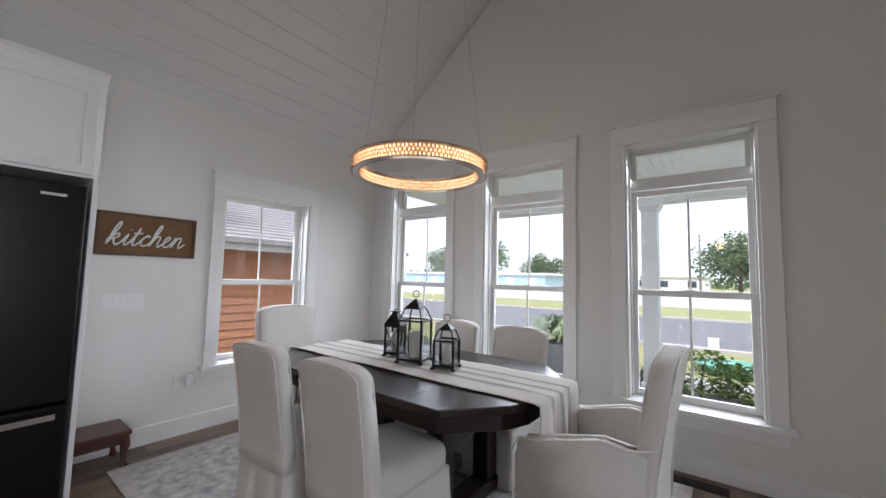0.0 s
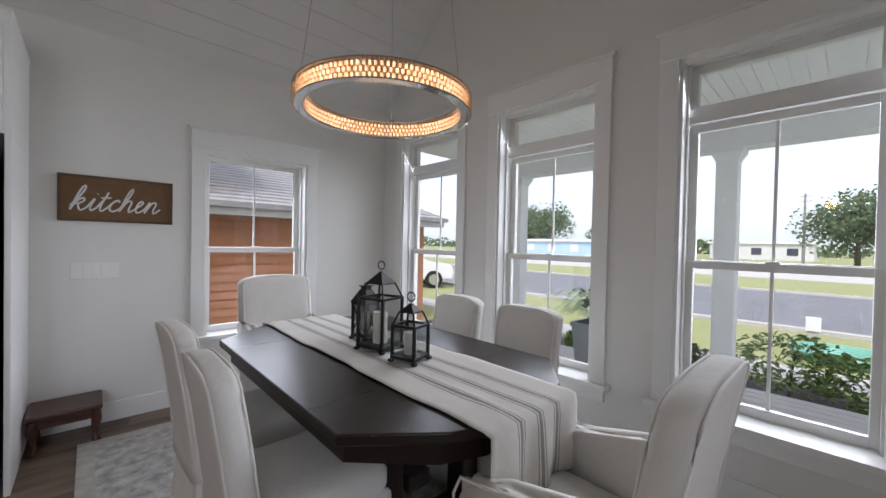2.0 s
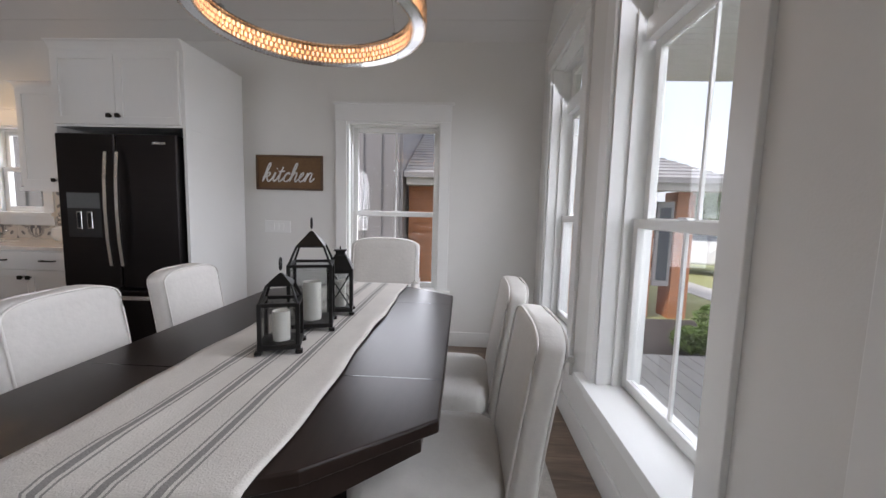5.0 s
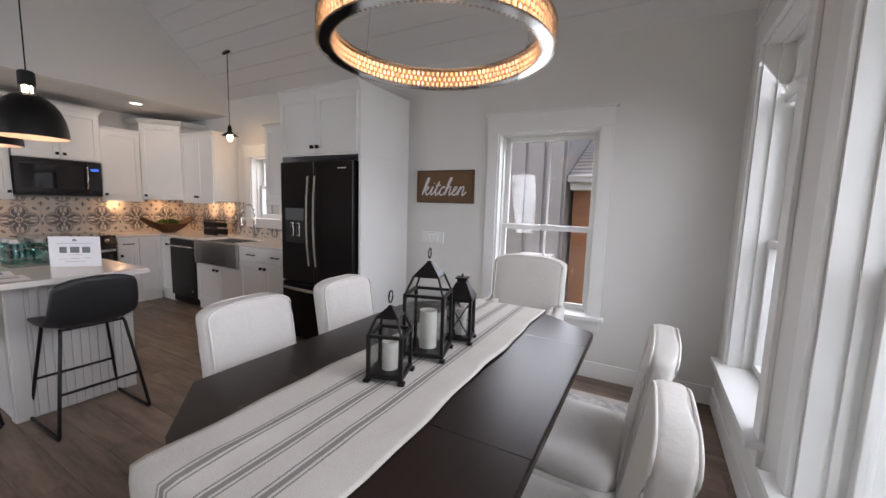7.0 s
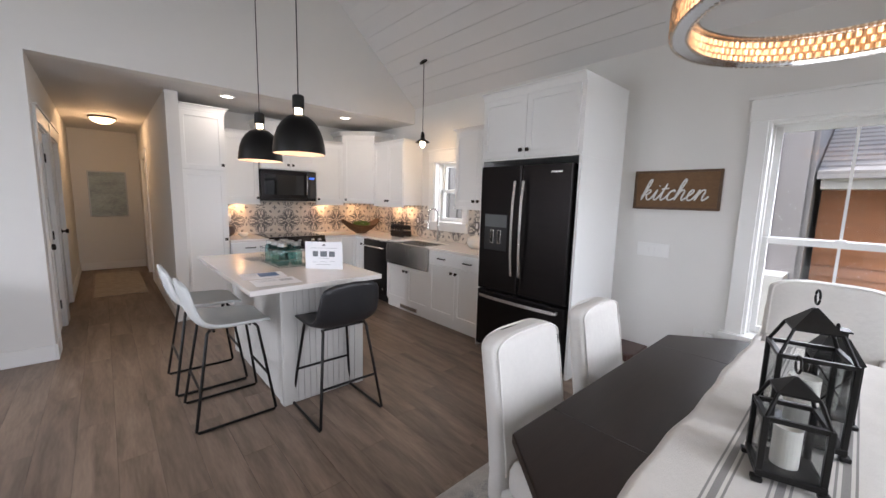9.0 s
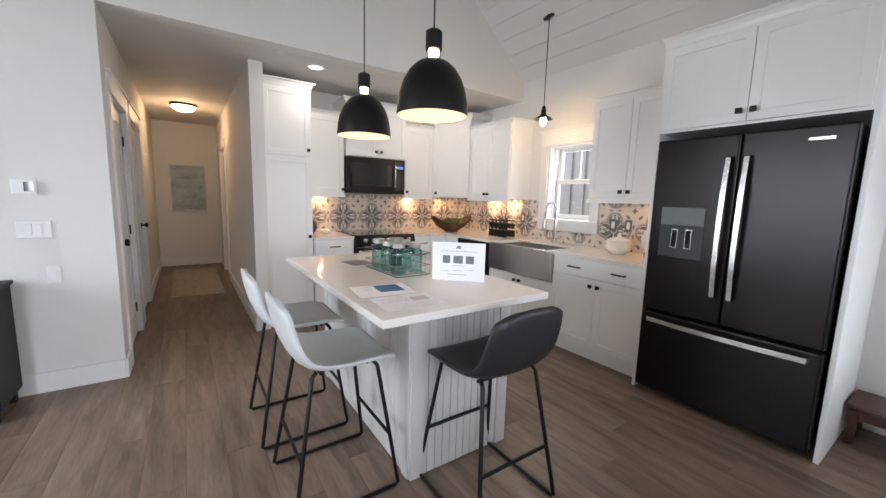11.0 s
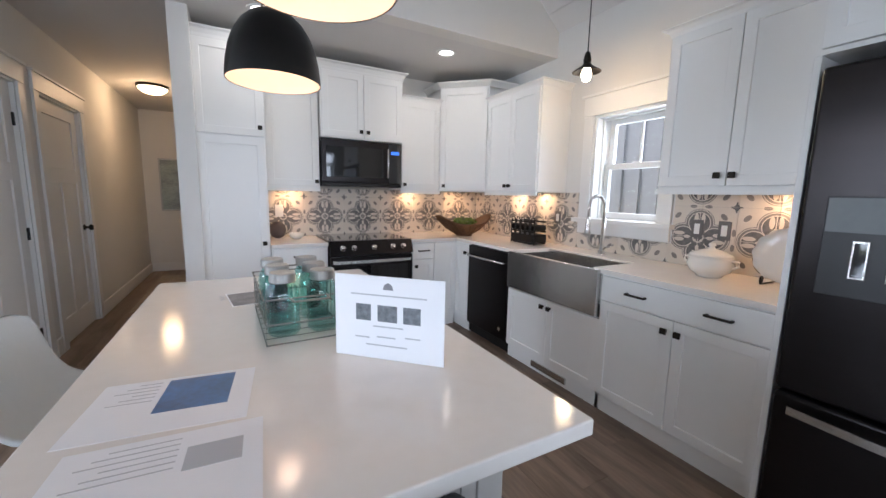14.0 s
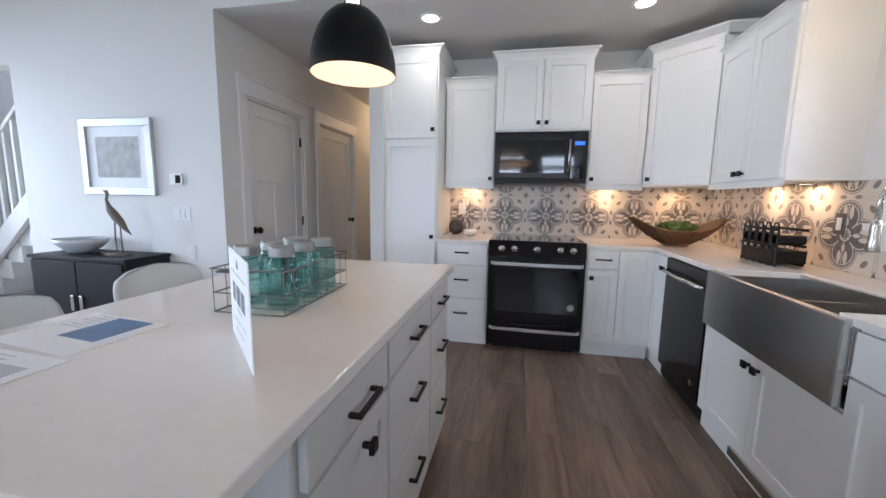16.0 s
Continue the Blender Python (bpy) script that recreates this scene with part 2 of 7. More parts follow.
KWIN = (-2.085, -1.49, 1.17, 2.0)

bm = wall_boxes(bmesh.new(), "x", NY, NY + 0.22, WX - 0.22, EX + 0.2, -0.3, EAVE, [(a, b, NZ0, NZ1) for a, b in NWIN])
prism([(WX - 0.22, EAVE), (EX + 0.2, EAVE), (RIDGE, TOP + 0.2)], "y", NY, NY + 0.22, bm)
tagged(part("wall_north", bm, M_WALL), "greige painted gable wall with tall windows", "wall", kind="structure")
bm = wall_boxes(bmesh.new(), "y", WX, WX - 0.22, SY - 0.2, NY, -0.3, EAVE, [WWIN, KWIN])
tagged(part("wall_west", bm, M_WALL), "off-white painted wall with two windows", "wall", kind="structure")
# Holes for two unseen windows, added to let light in.
bm = wall_boxes(bmesh.new(), "y", EX, EX + 0.2, GY - 0.15, NY, -0.3, EAVE + 0.15, [(-2.3, -1.45, NZ0, NZ1), (-1.05, -0.2, NZ0, NZ1)])
tagged(part("wall_east", bm, M_WALL), "plain off-white painted wall", "wall", kind="structure")
# gable wall over the kitchen's opening, and its eastern part down to the floor
bm = wall_boxes(bmesh.new(), "x", GY, GY - 0.14, WX, EX + 0.2, 0.0, EAVE, [(WX, HX1, 0.0, LOW), (2.62, 3.9, 0.0, 2.3)])
prism([(WX, EAVE), (EX + 0.2, EAVE), (RIDGE, TOP + 0.2)], "y", GY, GY - 0.14, bm)
tagged(part("wall_gable", bm, M_WALL), "white painted gable wall above the kitchen opening", "wall", kind="structure")
bm = B((WX, HX0 - 0.12, SY, SY - 0.15, 0, LOW))
tagged(part("wall_south", bm, M_WALL), "off-white painted kitchen wall", "wall", kind="structure")
bm = wall_boxes(bmesh.new(), "y", HX0, HX0 - 0.12, HY, -3.12, 0, LOW, [(-6.7, -5.9, 0, 2.05)])
tagged(part("wall_hall_west", bm, M_WALL), "off-white hallway wall", "wall", kind="structure")
bm = wall_boxes(bmesh.new(), "y", HX1, HX1 + 0.12, HY, GY - 0.14, 0, LOW, [(-3.68, -2.85, 0, 2.06), (-4.86, -4.0, 0, 2.06)])
tagged(part("wall_hall_east", bm, M_WALL), "off-white hallway wall with two doorways", "wall", kind="structure")
tagged(part("wall_hall_end", B((HX0 - 1.2, HX1 + 2.2, HY, HY - 0.12, 0, LOW)), M_WALL), "plain off-white wall closing the hallway", "wall", kind="structure")
tagged(part("wall_side_room", B((2.6, 2.72, HY, GY - 0.14, 0, LOW), (HX0 - 1.2, HX0 - 1.08, HY, SY - 0.15, 0, LOW)), M_WALL), "plain off-white walls of the side rooms", "wall", kind="structure")
tagged(part("wall_stair", B((2.5, 4.3, -4.2, -4.32, 0, 4.2), (4.2, 4.3, -4.2, GY - .14, 0, 4.2)), M_WALL), "plain walls round the stairs", "wall", kind="structure")
tagged(part("ceiling_kitchen", B((WX, 2.9, HY, GY - 0.14, LOW, LOW + 0.12)), M_CEIL), "flat white kitchen and hallway ceiling", "ceiling", kind="structure")
tagged(part("ceiling_stair", B((2.5, 4.3, -4.32, GY - 0.14, 4.2, 4.3)), M_CEIL), "flat white ceiling over the stairs", "ceiling", kind="structure")

# vaulted ceiling of shiplap boards that run along the ridge
bm = bmesh.new()
run = math.hypot(1, SLOPE)
for side in (-1, 1):
    reach = (RIDGE - WX) * run
    n = int(reach / 0.185) + 1
    for i in range(n):
        s0, s1 = i * 0.185, min((i + 1) * 0.185 - 0.003, reach + 0.05)
        pts = [(RIDGE + side * (RIDGE - WX - s / run), EAVE + SLOPE * s / run) for s in (s0, s1)]
        off = (0.016 * SLOPE / run * side, 0.016 / run)
        vs = [bm.verts.new((px + o * off[0], y, pz + o * off[1])) for y in (GY, NY) for (px, pz) in pts for o in (0, 1)]
        for f in ((0, 1, 3, 2), (4, 6, 7, 5), (0, 2, 6, 4), (1, 5, 7, 3), (0, 4, 5, 1), (2, 3, 7, 6)):
            bm.faces.new([vs[k] for k in f])
    pts = [(WX - 0.3, EAVE - 0.3 * SLOPE + 0.014), (RIDGE, TOP + 0.014), (RIDGE, TOP + 0.12), (WX - 0.3, EAVE - 0.3 * SLOPE + 0.12)]
    prism([(RIDGE + side * (RIDGE - x), z) for x, z in pts], "y", GY, NY, bm)
tagged(part("ceiling", bm, M_CEIL), "vaulted white shiplap board ceiling", "ceiling", kind="structure")


def board(name, boxes, label):
    ob = part(name, B(*boxes), M_TRIM)
    soft_edges(ob, 0.004)
    return tagged(ob, label, "baseboard" if name == "baseboard" else "trim", kind="structure")


board("baseboard", [(WX, EX, NY, NY - 0.016, 0, 0.14)], "tall white painted baseboard")
board("baseboard", [(WX, WX + 0.016, 0.53, NY - 0.016, 0, 0.14)], "tall white painted baseboard")
board("baseboard", [(HX1, 2.62, GY, GY + 0.016, 0, 0.14), (HX1 - 0.016, HX1, -2.74, GY + 0.016, 0, 0.14), (HX1 - 0.016, HX1, -3.9, -3.8, 0, 0.14), (HX1 - 0.016, HX1, HY, -4.97, 0, 0.14), (HX0, HX0 + 0.016, -5.79, -3.1, 0, 0.14), (HX0 + 0.016, HX1 - 0.016, HY, HY + 0.016, 0, 0.14)], "tall white painted baseboard")


def window(name, at, u0, u1, z0, z1, rail, transom, label, lower_bar=True):
    """A sash window in its own frame: u along the wall, +y outwards through it, the casing on the room side."""
    w = thing(name, at, label, "window", kind="structure")
    um = (u0 + u1) / 2
    for n, b in (("casing", (u0 - 0.10, u0, -0.02, 0, z0, z1)), ("casing", (u1, u1 + 0.10, -0.02, 0, z0, z1)), ("head_casing", (u0 - 0.105, u1 + 0.105, -0.026, 0, z1, z1 + 0.15)),
                 ("head_cap", (u0 - 0.125, u1 + 0.125, -0.04, 0, z1 + 0.15, z1 + 0.17)),
                 ("window_sill", (u0 - 0.13, u1 + 0.13, -0.07, 0.13, z0 - 0.03, z0 + 0.004)), ("apron", (u0 - 0.10, u1 + 0.10, -0.02, 0, z0 - 0.12, z0 - 0.03))):
        soft_edges(part(n, B(b), M_TRIM, w), 0.003)
    j = 0.018
    part("jamb", B((u0, u0 + j, 0, 0.215, z0, z1), (u1 - j, u1, 0, 0.215, z0, z1), (u0 + j, u1 - j, 0, 0.215, z1 - j, z1), (u0 + j, u1 - j, 0.13, 0.23, z0 - 0.02, z0 + 0.012)), M_TRIM, w)
    part("jamb_stop", B((u0 + j, u0 + j + 0.012, 0.075, 0.10, z0, z1 - j), (u1 - j - 0.012, u1 - j, 0.075, 0.10, z0, z1 - j), (u0 + j, u1 - j, 0.075, 0.10, z1 - j - 0.012, z1 - j)), M_TRIM, w)
    a0, a1 = u0 + j, u1 - j
    up = z1 - j
    if transom:
        up = z1 - 0.355
        part("transom_frame", B((a0, a0 + 0.045, 0.14, 0.19, up + 0.095, z1 - 0.06), (a1 - 0.045, a1, 0.14, 0.19, up + 0.095, z1 - 0.06), (a0, a1, 0.14, 0.19, z1 - 0.06, z1 - j), (a0, a1, 0.12, 0.20, up, up + 0.095)), M_TRIM, w)
        p = part("pane", B((a0 + 0.045, a1 - 0.045, 0.163, 0.167, up + 0.095, z1 - 0.06)), M_GLASS, w)
        p.visible_shadow = False
    for n, lo, hi, d in (("upper_sash", rail - 0.02, up, 0.165), ("lower_sash", z0 + 0.012, rail + 0.02, 0.125)):
        f = 0.045
        s = part(n, B((a0, a0 + f, d, d + 0.035, lo, hi), (a1 - f, a1, d, d + 0.035, lo, hi), (a0 + f, a1 - f, d, d + 0.035, lo, lo + f), (a0 + f, a1 - f, d, d + 0.035, hi - f, hi)), M_TRIM, w)
        soft_edges(s, 0.003)
        if lower_bar or n == "upper_sash":
            part("muntin", B((um - 0.008, um + 0.008, d + 0.012, d + 0.024, lo + f, hi - f)), M_TRIM, s)
        p = part("pane", B((a0 + f, a1 - f, d + 0.016, d + 0.020, lo + f, hi - f)), M_GLASS, s)
        p.visible_shadow = False
    part("sash_lock", B((um - 0.03, um + 0.03, 0.12, 0.15, rail + 0.02, rail + 0.032), bevel=0.004), M_TRIM, w)
    return w


# window_8 is an addition out of view, there only to admit light.
for i, (a, b) in enumerate(NWIN):
    window(f"window_{i + 1 if i < 3 else 8}", pose(0, NY, 0), a, b, NZ0, NZ1, 1.255, True, "tall white double-hung window with a transom pane above")
TURNW = pose(WX, 0, 0, 0, 0, 90)
window("window_4", TURNW, *WWIN[:2], *WWIN[2:], 1.25, False, "white double-hung window facing the neighbouring house")
window("window_5", TURNW, *KWIN[:2], *KWIN[2:], 1.60, False, "small white double-hung window above the kitchen sink", False)
# Windows added out of view in the east wall as openings for daylight.
for i, (a, b) in enumerate(((0.2, 1.05), (1.45, 2.3))):
    window(f"window_{i + 6}", pose(EX, 0, 0, 0, 0, -90), a, b, NZ0, NZ1, 1.255, True, "unseen tall white double-hung window added to light the living side")

# ---------------------------------------------------------------- dining furniture


def arched(w, z0, z1, drop, n=14):
    """The outline of a chair back: upright sides and a gently arched top with rounded shoulders."""
    h = w / 2
    pts = [(-h * 0.97, z0), (-h, (z0 + z1) / 2), (-h, z1 - drop - 0.05)]
    for i in range(n + 1):
        a = math.pi - math.pi * i / n
        pts.append((h * math.copysign(abs(math.cos(a)) ** 0.55, math.cos(a)), z1 - drop + drop * math.sin(a) ** 0.8))
    return pts + [(h, z1 - drop - 0.05), (h, (z0 + z1) / 2), (h * 0.97, z0)]


def lean_back(bm, y0, z0, k, bow=0.0):
    for v in bm.verts:
        v.co.y += -k * max(0, v.co.z - z0) - bow * max(0, v.co.z - z0) ** 2
    return bm


def skirt(w, d, y0, z0, z1, flare, seed):
    """A slipcover skirt to the floor, with soft folds and a pleat at each corner."""
    rnd = random.Random(seed)
    ph = [rnd.uniform(0, 6.28) for _ in range(4)]
    rings = []
    for k in range(7):
        f = k / 6
        z = z1 + (z0 - z1) * f
        ring = []
        n = 88
        for i in range(n):
            a = i * math.tau / n
            c, s = math.cos(a), math.sin(a)
            r = 1 / max(abs(c), abs(s))
            x, y = c * r, s * r
            wob = f * (0.010 * math.sin(9 * a + ph[0]) + 0.006 * math.sin(17 * a + ph[1]) + 0.004 * math.sin(31 * a + ph[2]))
            corner = min(1.0, abs(abs(x) - abs(y)))
            wob -= 0.02 * f * math.exp(-(corner / 0.07) ** 2)
            ring.append((x * (w / 2 + flare * f) + c * wob, y0 + y * (d / 2 + flare * f) + s * wob, z))
        rings.append(ring)
    return loft(bmesh.new(), rings)


def cushion(w, d, h, y0, z0, crown=0.02, n=14):
    """A padded seat: a rounded box with a domed top."""
    bm = bmesh.new()
    rings = []
    for k, (f, inset) in enumerate(((0, 0.012), (0.25, 0.0), (0.7, 0.0), (0.9, 0.010), (1.0, 0.035), (1.06, 0.10), (1.10, 0.19))):
        ring = []
        for i in range(4 * n):
            a = (i + 0.5) * math.tau / (4 * n)
            c, s = math.cos(a), math.sin(a)
            r = (abs(c) ** 7 + abs(s) ** 7) ** (-1 / 7)
            ring.append((c * r * (w / 2 - inset), y0 + s * r * (d / 2 - inset), z0 + h * min(f, 1) + crown * max(0, f - 0.9) * 5))
        rings.append(ring)
    return loft(bm, rings)


def rumple(bm, size, k, seed):
    """Soft uneven folds in loose cloth."""
    bm.normal_update()
    for v in bm.verts:
        p = v.co
        a = noise.noise((p.x * k + seed, p.y * k, p.z * k * 0.6)) + 0.5 * noise.noise((p.x * k * 2.7, p.y * k * 2.7 + seed, p.z * k * 1.6))
        v.co = p + v.normal * size * a
    return bm


def slip_chair(at, w, top, arms, label, group):
    """A slipcovered dining chair that faces +y."""
    t = thing("armchair" if arms else "dining_chair", at, label, "chair", group)
    d = 0.50
    seat_z = 0.47
    drop = 0.055 if not arms else 0.07
    out = arched(w, 0.30, top, drop)
    zs = top - drop
    rings = []
    for z in [0.30 + (zs - 0.30) * i / 9 for i in range(10)] + [zs + drop * f for f in (0.25, 0.45, 0.62, 0.76, 0.87, 0.95, 0.985, 0.999)]:
        f = max(0.0, (z - zs) / drop)
        hw = w / 2 * (1 - f * f) ** (1 / 3.2)
        hd = 0.047 * (1 - 0.45 * f ** 5)
        ring = []
        for i in range(32):
            c, q = math.cos(i * math.tau / 32), math.sin(i * math.tau / 32)
            ring.append((hw * math.copysign(abs(c) ** 0.35, c), -0.2525 + hd * math.copysign(abs(q) ** 0.5, q), z))
        rings.append(ring)
    bm = loft(bmesh.new(), rings)
    bmesh.ops.recalc_face_normals(bm, faces=bm.faces[:])
    rumple(bm, 0.007, 7, w * 9)
    back = part("backrest", lean_back(bm, 0.45, 0.45, 0.12, 0.06), M_LINEN, t, smooth=True)
    for side in (-1, 1):
        half = [(w / 2 * (1 - max(0.0, (z - zs) / drop) ** 2) ** (1 / 3.2) * 0.91, -0.2525 + side * 0.042, z - 0.003) for z in [0.42 + (zs - 0.42) * k / 8 for k in range(9)] + [zs + drop * f for f in (0.3, 0.5, 0.68, 0.82, 0.92, 0.98)]]
        bm = tube([(-x, y, z) for x, y, z in half] + half[::-1], 0.0045, 6)
        part("piping", lean_back(bm, 0.45, 0.45, 0.12, 0.06), M_PIPING, back, smooth=True)
    part("seat", cushion(w - (0.14 if arms else 0.0), d, 0.13, 0.03, seat_z - 0.12), M_LINEN, t, smooth=True)
    part("skirt", skirt(w - 0.02, d + 0.04, 0.0, 0.012, 0.36, 0.03, len(label) + int(w * 100)), M_LINEN, t, smooth=True)
    if arms:
        for sx in (-1, 1):
            prof = [(-0.30, 0.30), (0.26, 0.30), (0.27, 0.56), (0.24, 0.625), (0.10, 0.645), (-0.12, 0.665), (-0.32, 0.72)]
            bm = prism(prof, "x", sx * (w / 2 - 0.075), sx * (w / 2 + 0.012))
            bmesh.ops.bevel(bm, geom=bm.edges[:], offset=0.032, segments=4, affect="EDGES")
            rumple(bm, 0.005, 8, sx)
            a = part("arm", bm, M_LINEN, t, smooth=True)
            part("piping", tube([(sx * (w / 2 + 0.006), y, z - 0.006) for y, z in prof[1:]], 0.005, 6), M_PIPING, a, smooth=True)
    return t


CH = "chairs round the dining table"
LB = "side chair in a white linen slipcover with piped edges"
c0 = slip_chair(pose(-1.07, 1.43, 0), 0.465, 0.955, False, LB, CH)
copy_thing(c0, pose(-1.735, 1.43, 0, 0, 0, 2))
copy_thing(c0, pose(-1.01, 2.555, 0, 0, 0, 180))
copy_thing(c0, pose(-1.64, 2.555, 0, 0, 0, 179))
c1 = slip_chair(pose(-0.20, 1.965, 0, 0, 0, 90), 0.58, 1.05, True, "armchair in a white linen slipcover at the table's end", CH)
copy_thing(c1, pose(-2.59, 1.97, 0, 0, 0, -90))


def table_outline(grow=0.0):
    cx, cy, hx, hy = -1.385, 1.97, 1.01 + grow, 0.60 + grow
    q = []
    for sx, sy in ((1, -1), (1, 1), (-1, 1), (-1, -1)):
        arc = [(cx + sx * (hx - 0.30), cy + sy * hy), (cx + sx * (hx - 0.085), cy + sy * 0.33), (cx + sx * (hx - 0.02), cy + sy * 0.17)]
        q += arc if sx * sy < 0 else arc[::-1]
    return q


t = thing("dining_table", pose(-1.385, 1.965, 0), "long black-stained wooden dining table with clipped corners", "table")
top = part("tabletop", prism(table_outline(), "z", 0.722, 0.76), M_TABLE, t, here=False)
soft_edges(top, 0.006, 3)
for x in (-1.87, -0.90):
    part("leaf_joint", B((x - 0.0015, x + 0.0015, 1.375, 2.565, 0.7595, 0.7606)), M_GLOSS, top, here=False)
part("apron", prism(table_outline(-0.05), "z", 0.635, 0.722), M_TABLE, t, here=False)
for x in (-0.93, -1.84):
    for y in (1.73, 2.20):
        soft_edges(part("leg", B((x - 0.055, x + 0.055, y - 0.055, y + 0.055, 0.09, 0.635)), M_TABLE, t, here=False), 0.008)
    soft_edges(part("foot", B((x - 0.07, x + 0.07, 1.57, 2.36, 0.012, 0.09)), M_TABLE, t, here=False), 0.012)
    soft_edges(part("crossbar", B((x - 0.05, x + 0.05, 1.785, 2.145, 0.42, 0.50)), M_TABLE, t, here=False), 0.006)
soft_edges(part("stretcher", B((-1.785, -0.985, 1.90, 2.03, 0.18, 0.26)), M_TABLE, t, here=False), 0.006)


def bar_stool(at, mat, label):
    """A bar stool with a moulded bucket seat and a black rod sled base; faces +y."""
    t = thing("bar_stool", at, label, "stool", "stools round the island")
    prof = [(0.235, 0.628), (0.215, 0.652), (0.14, 0.655), (0.03, 0.640), (-0.08, 0.635), (-0.16, 0.655), (-0.205, 0.71), (-0.235, 0.80), (-0.255, 0.89), (-0.268, 0.965)]
    wid = [0.19, 0.205, 0.22, 0.228, 0.23, 0.228, 0.222, 0.215, 0.205, 0.185]
    side = [0.004, 0.008, 0.02, 0.035, 0.045, 0.05, 0.045, 0.035, 0.03, 0.022]
    n = 12
    rings = []
    for k, ((y, z), w, s) in enumerate(zip(prof, wid, side)):
        (ya, za), (yb, zb) = prof[max(k - 1, 0)], prof[min(k + 1, len(prof) - 1)]
        ln = math.hypot(yb - ya, zb - za)
        ny, nz = (zb - za) / ln, -(yb - ya) / ln
        up = max(0.0, (k - 4) / 5)
        over, under = [], []
        for i in range(n + 1):
            f = 2 * i / n - 1
            lift = s * abs(f) ** 3
            corner = -0.03 * abs(f) ** 6 if k == len(prof) - 1 else 0
            p = (w * f, y + lift * up * 1.3, z + lift * (1 - up) + corner)
            over.append(p)
            under.append((p[0], p[1] - 0.024 * ny, p[2] - 0.024 * nz))
        rings.append(over + under[::-1])
    bm = loft(bmesh.new(), rings)
    s = part("seat", bm, mat, t, smooth=True)
    m = s.modifiers.new("round", "SUBSURF")
    m.levels = m.render_levels = 1
    for sx in (-1, 1):
        x0, x1 = sx * 0.15, sx * 0.225
        path = [(x0, -0.13, 0.63), (x0 * 1.04, -0.15, 0.61), (x1, -0.245, 0.02), (x1, -0.235, 0.0105), (x1, 0.215, 0.0105), (x1, 0.225, 0.02), (x0 * 1.06, 0.145, 0.60), (x0, 0.12, 0.63)]
        part("sled_leg", tube(path, 0.0095, 8), M_BLACK, t, smooth=True)
    part("footrest", tube([(-0.195, 0.193, 0.26), (0.195, 0.193, 0.26)], 0.0085, 8), M_BLACK, t)
    part("back_bar", tube([(-0.195, -0.207, 0.26), (0.195, -0.207, 0.26)], 0.0085, 8), M_BLACK, t)
    part("seat_bar", tube([(-0.15, 0.10, 0.622), (0.15, 0.10, 0.622)], 0.0085, 8), M_BLACK, t)
    part("seat_bar", tube([(-0.15, -0.11, 0.618), (0.15, -0.11, 0.618)], 0.0085, 8), M_BLACK, t)
    return t


bar_stool(pose(-0.91, -0.34, 0, 0, 0, 180), M_LEATHERB, "black leatherette bar stool with a black rod base")
s1 = bar_stool(pose(-0.34, -0.78, 0, 0, 0, 90), M_LEATHERG, "pale grey leatherette bar stool with a black rod base")
copy_thing(s1, pose(-0.31, -1.38, 0, 0, 0, 90))

# ---------------------------------------------------------------- kitchen


def shaker(name, u0, u1, z0, z1, parent, at, mat=None, rail=0.055):
    """A shaker door or drawer front: a frame round a recessed panel, in the plane y = 0, proud towards -y."""
    mat = mat or M_CAB
    g = 0.002
    u0, u1, z0, z1 = u0 + g, u1 - g, z0 + g, z1 - g
    rings = [[(u0 + e, y, z0 + e), (u1 - e, y, z0 + e), (u1 - e, y, z1 - e), (u0 + e, y, z1 - e)] for e, y in ((0, 0), (0, -0.02), (rail, -0.02), (rail, -0.011))]
    bm = loft(bmesh.new(), rings)
    d = part(name, bm, mat, parent, here=True, at=at)
    return soft_edges(d, 0.002)


def slab(name, u0, u1, z0, z1, parent, at, mat=None):
    return soft_edges(part(name, B((u0 + 0.002, u1 - 0.002, -0.02, 0, z0 + 0.002, z1 - 0.002)), mat or M_CAB, parent, here=True, at=at), 0.003)


def knob(u, z, parent):
    part("knob", B((u - 0.007, u + 0.007, -0.04, -0.02, z - 0.007, z + 0.007), (u - 0.016, u + 0.016, -0.054, -0.040, z - 0.016, z + 0.016), bevel=0.003), M_BRONZE, parent)


def pull(u, z, parent, half=0.06):
    part("handle", B((u - half, u + half, -0.052, -0.040, z - 0.006, z + 0.006), (u - half, u - half + 0.012, -0.042, -0.02, z - 0.006, z + 0.006), (u + half - 0.012, u + half, -0.042, -0.02, z - 0.006, z + 0.006), bevel=0.003), M_BRONZE, parent)


# cabinets are built in a frame of their own: u along the front, y = 0 at the front face, +y into the wall
SOUTH = pose(0, 0, 0, 0, 0, 180)


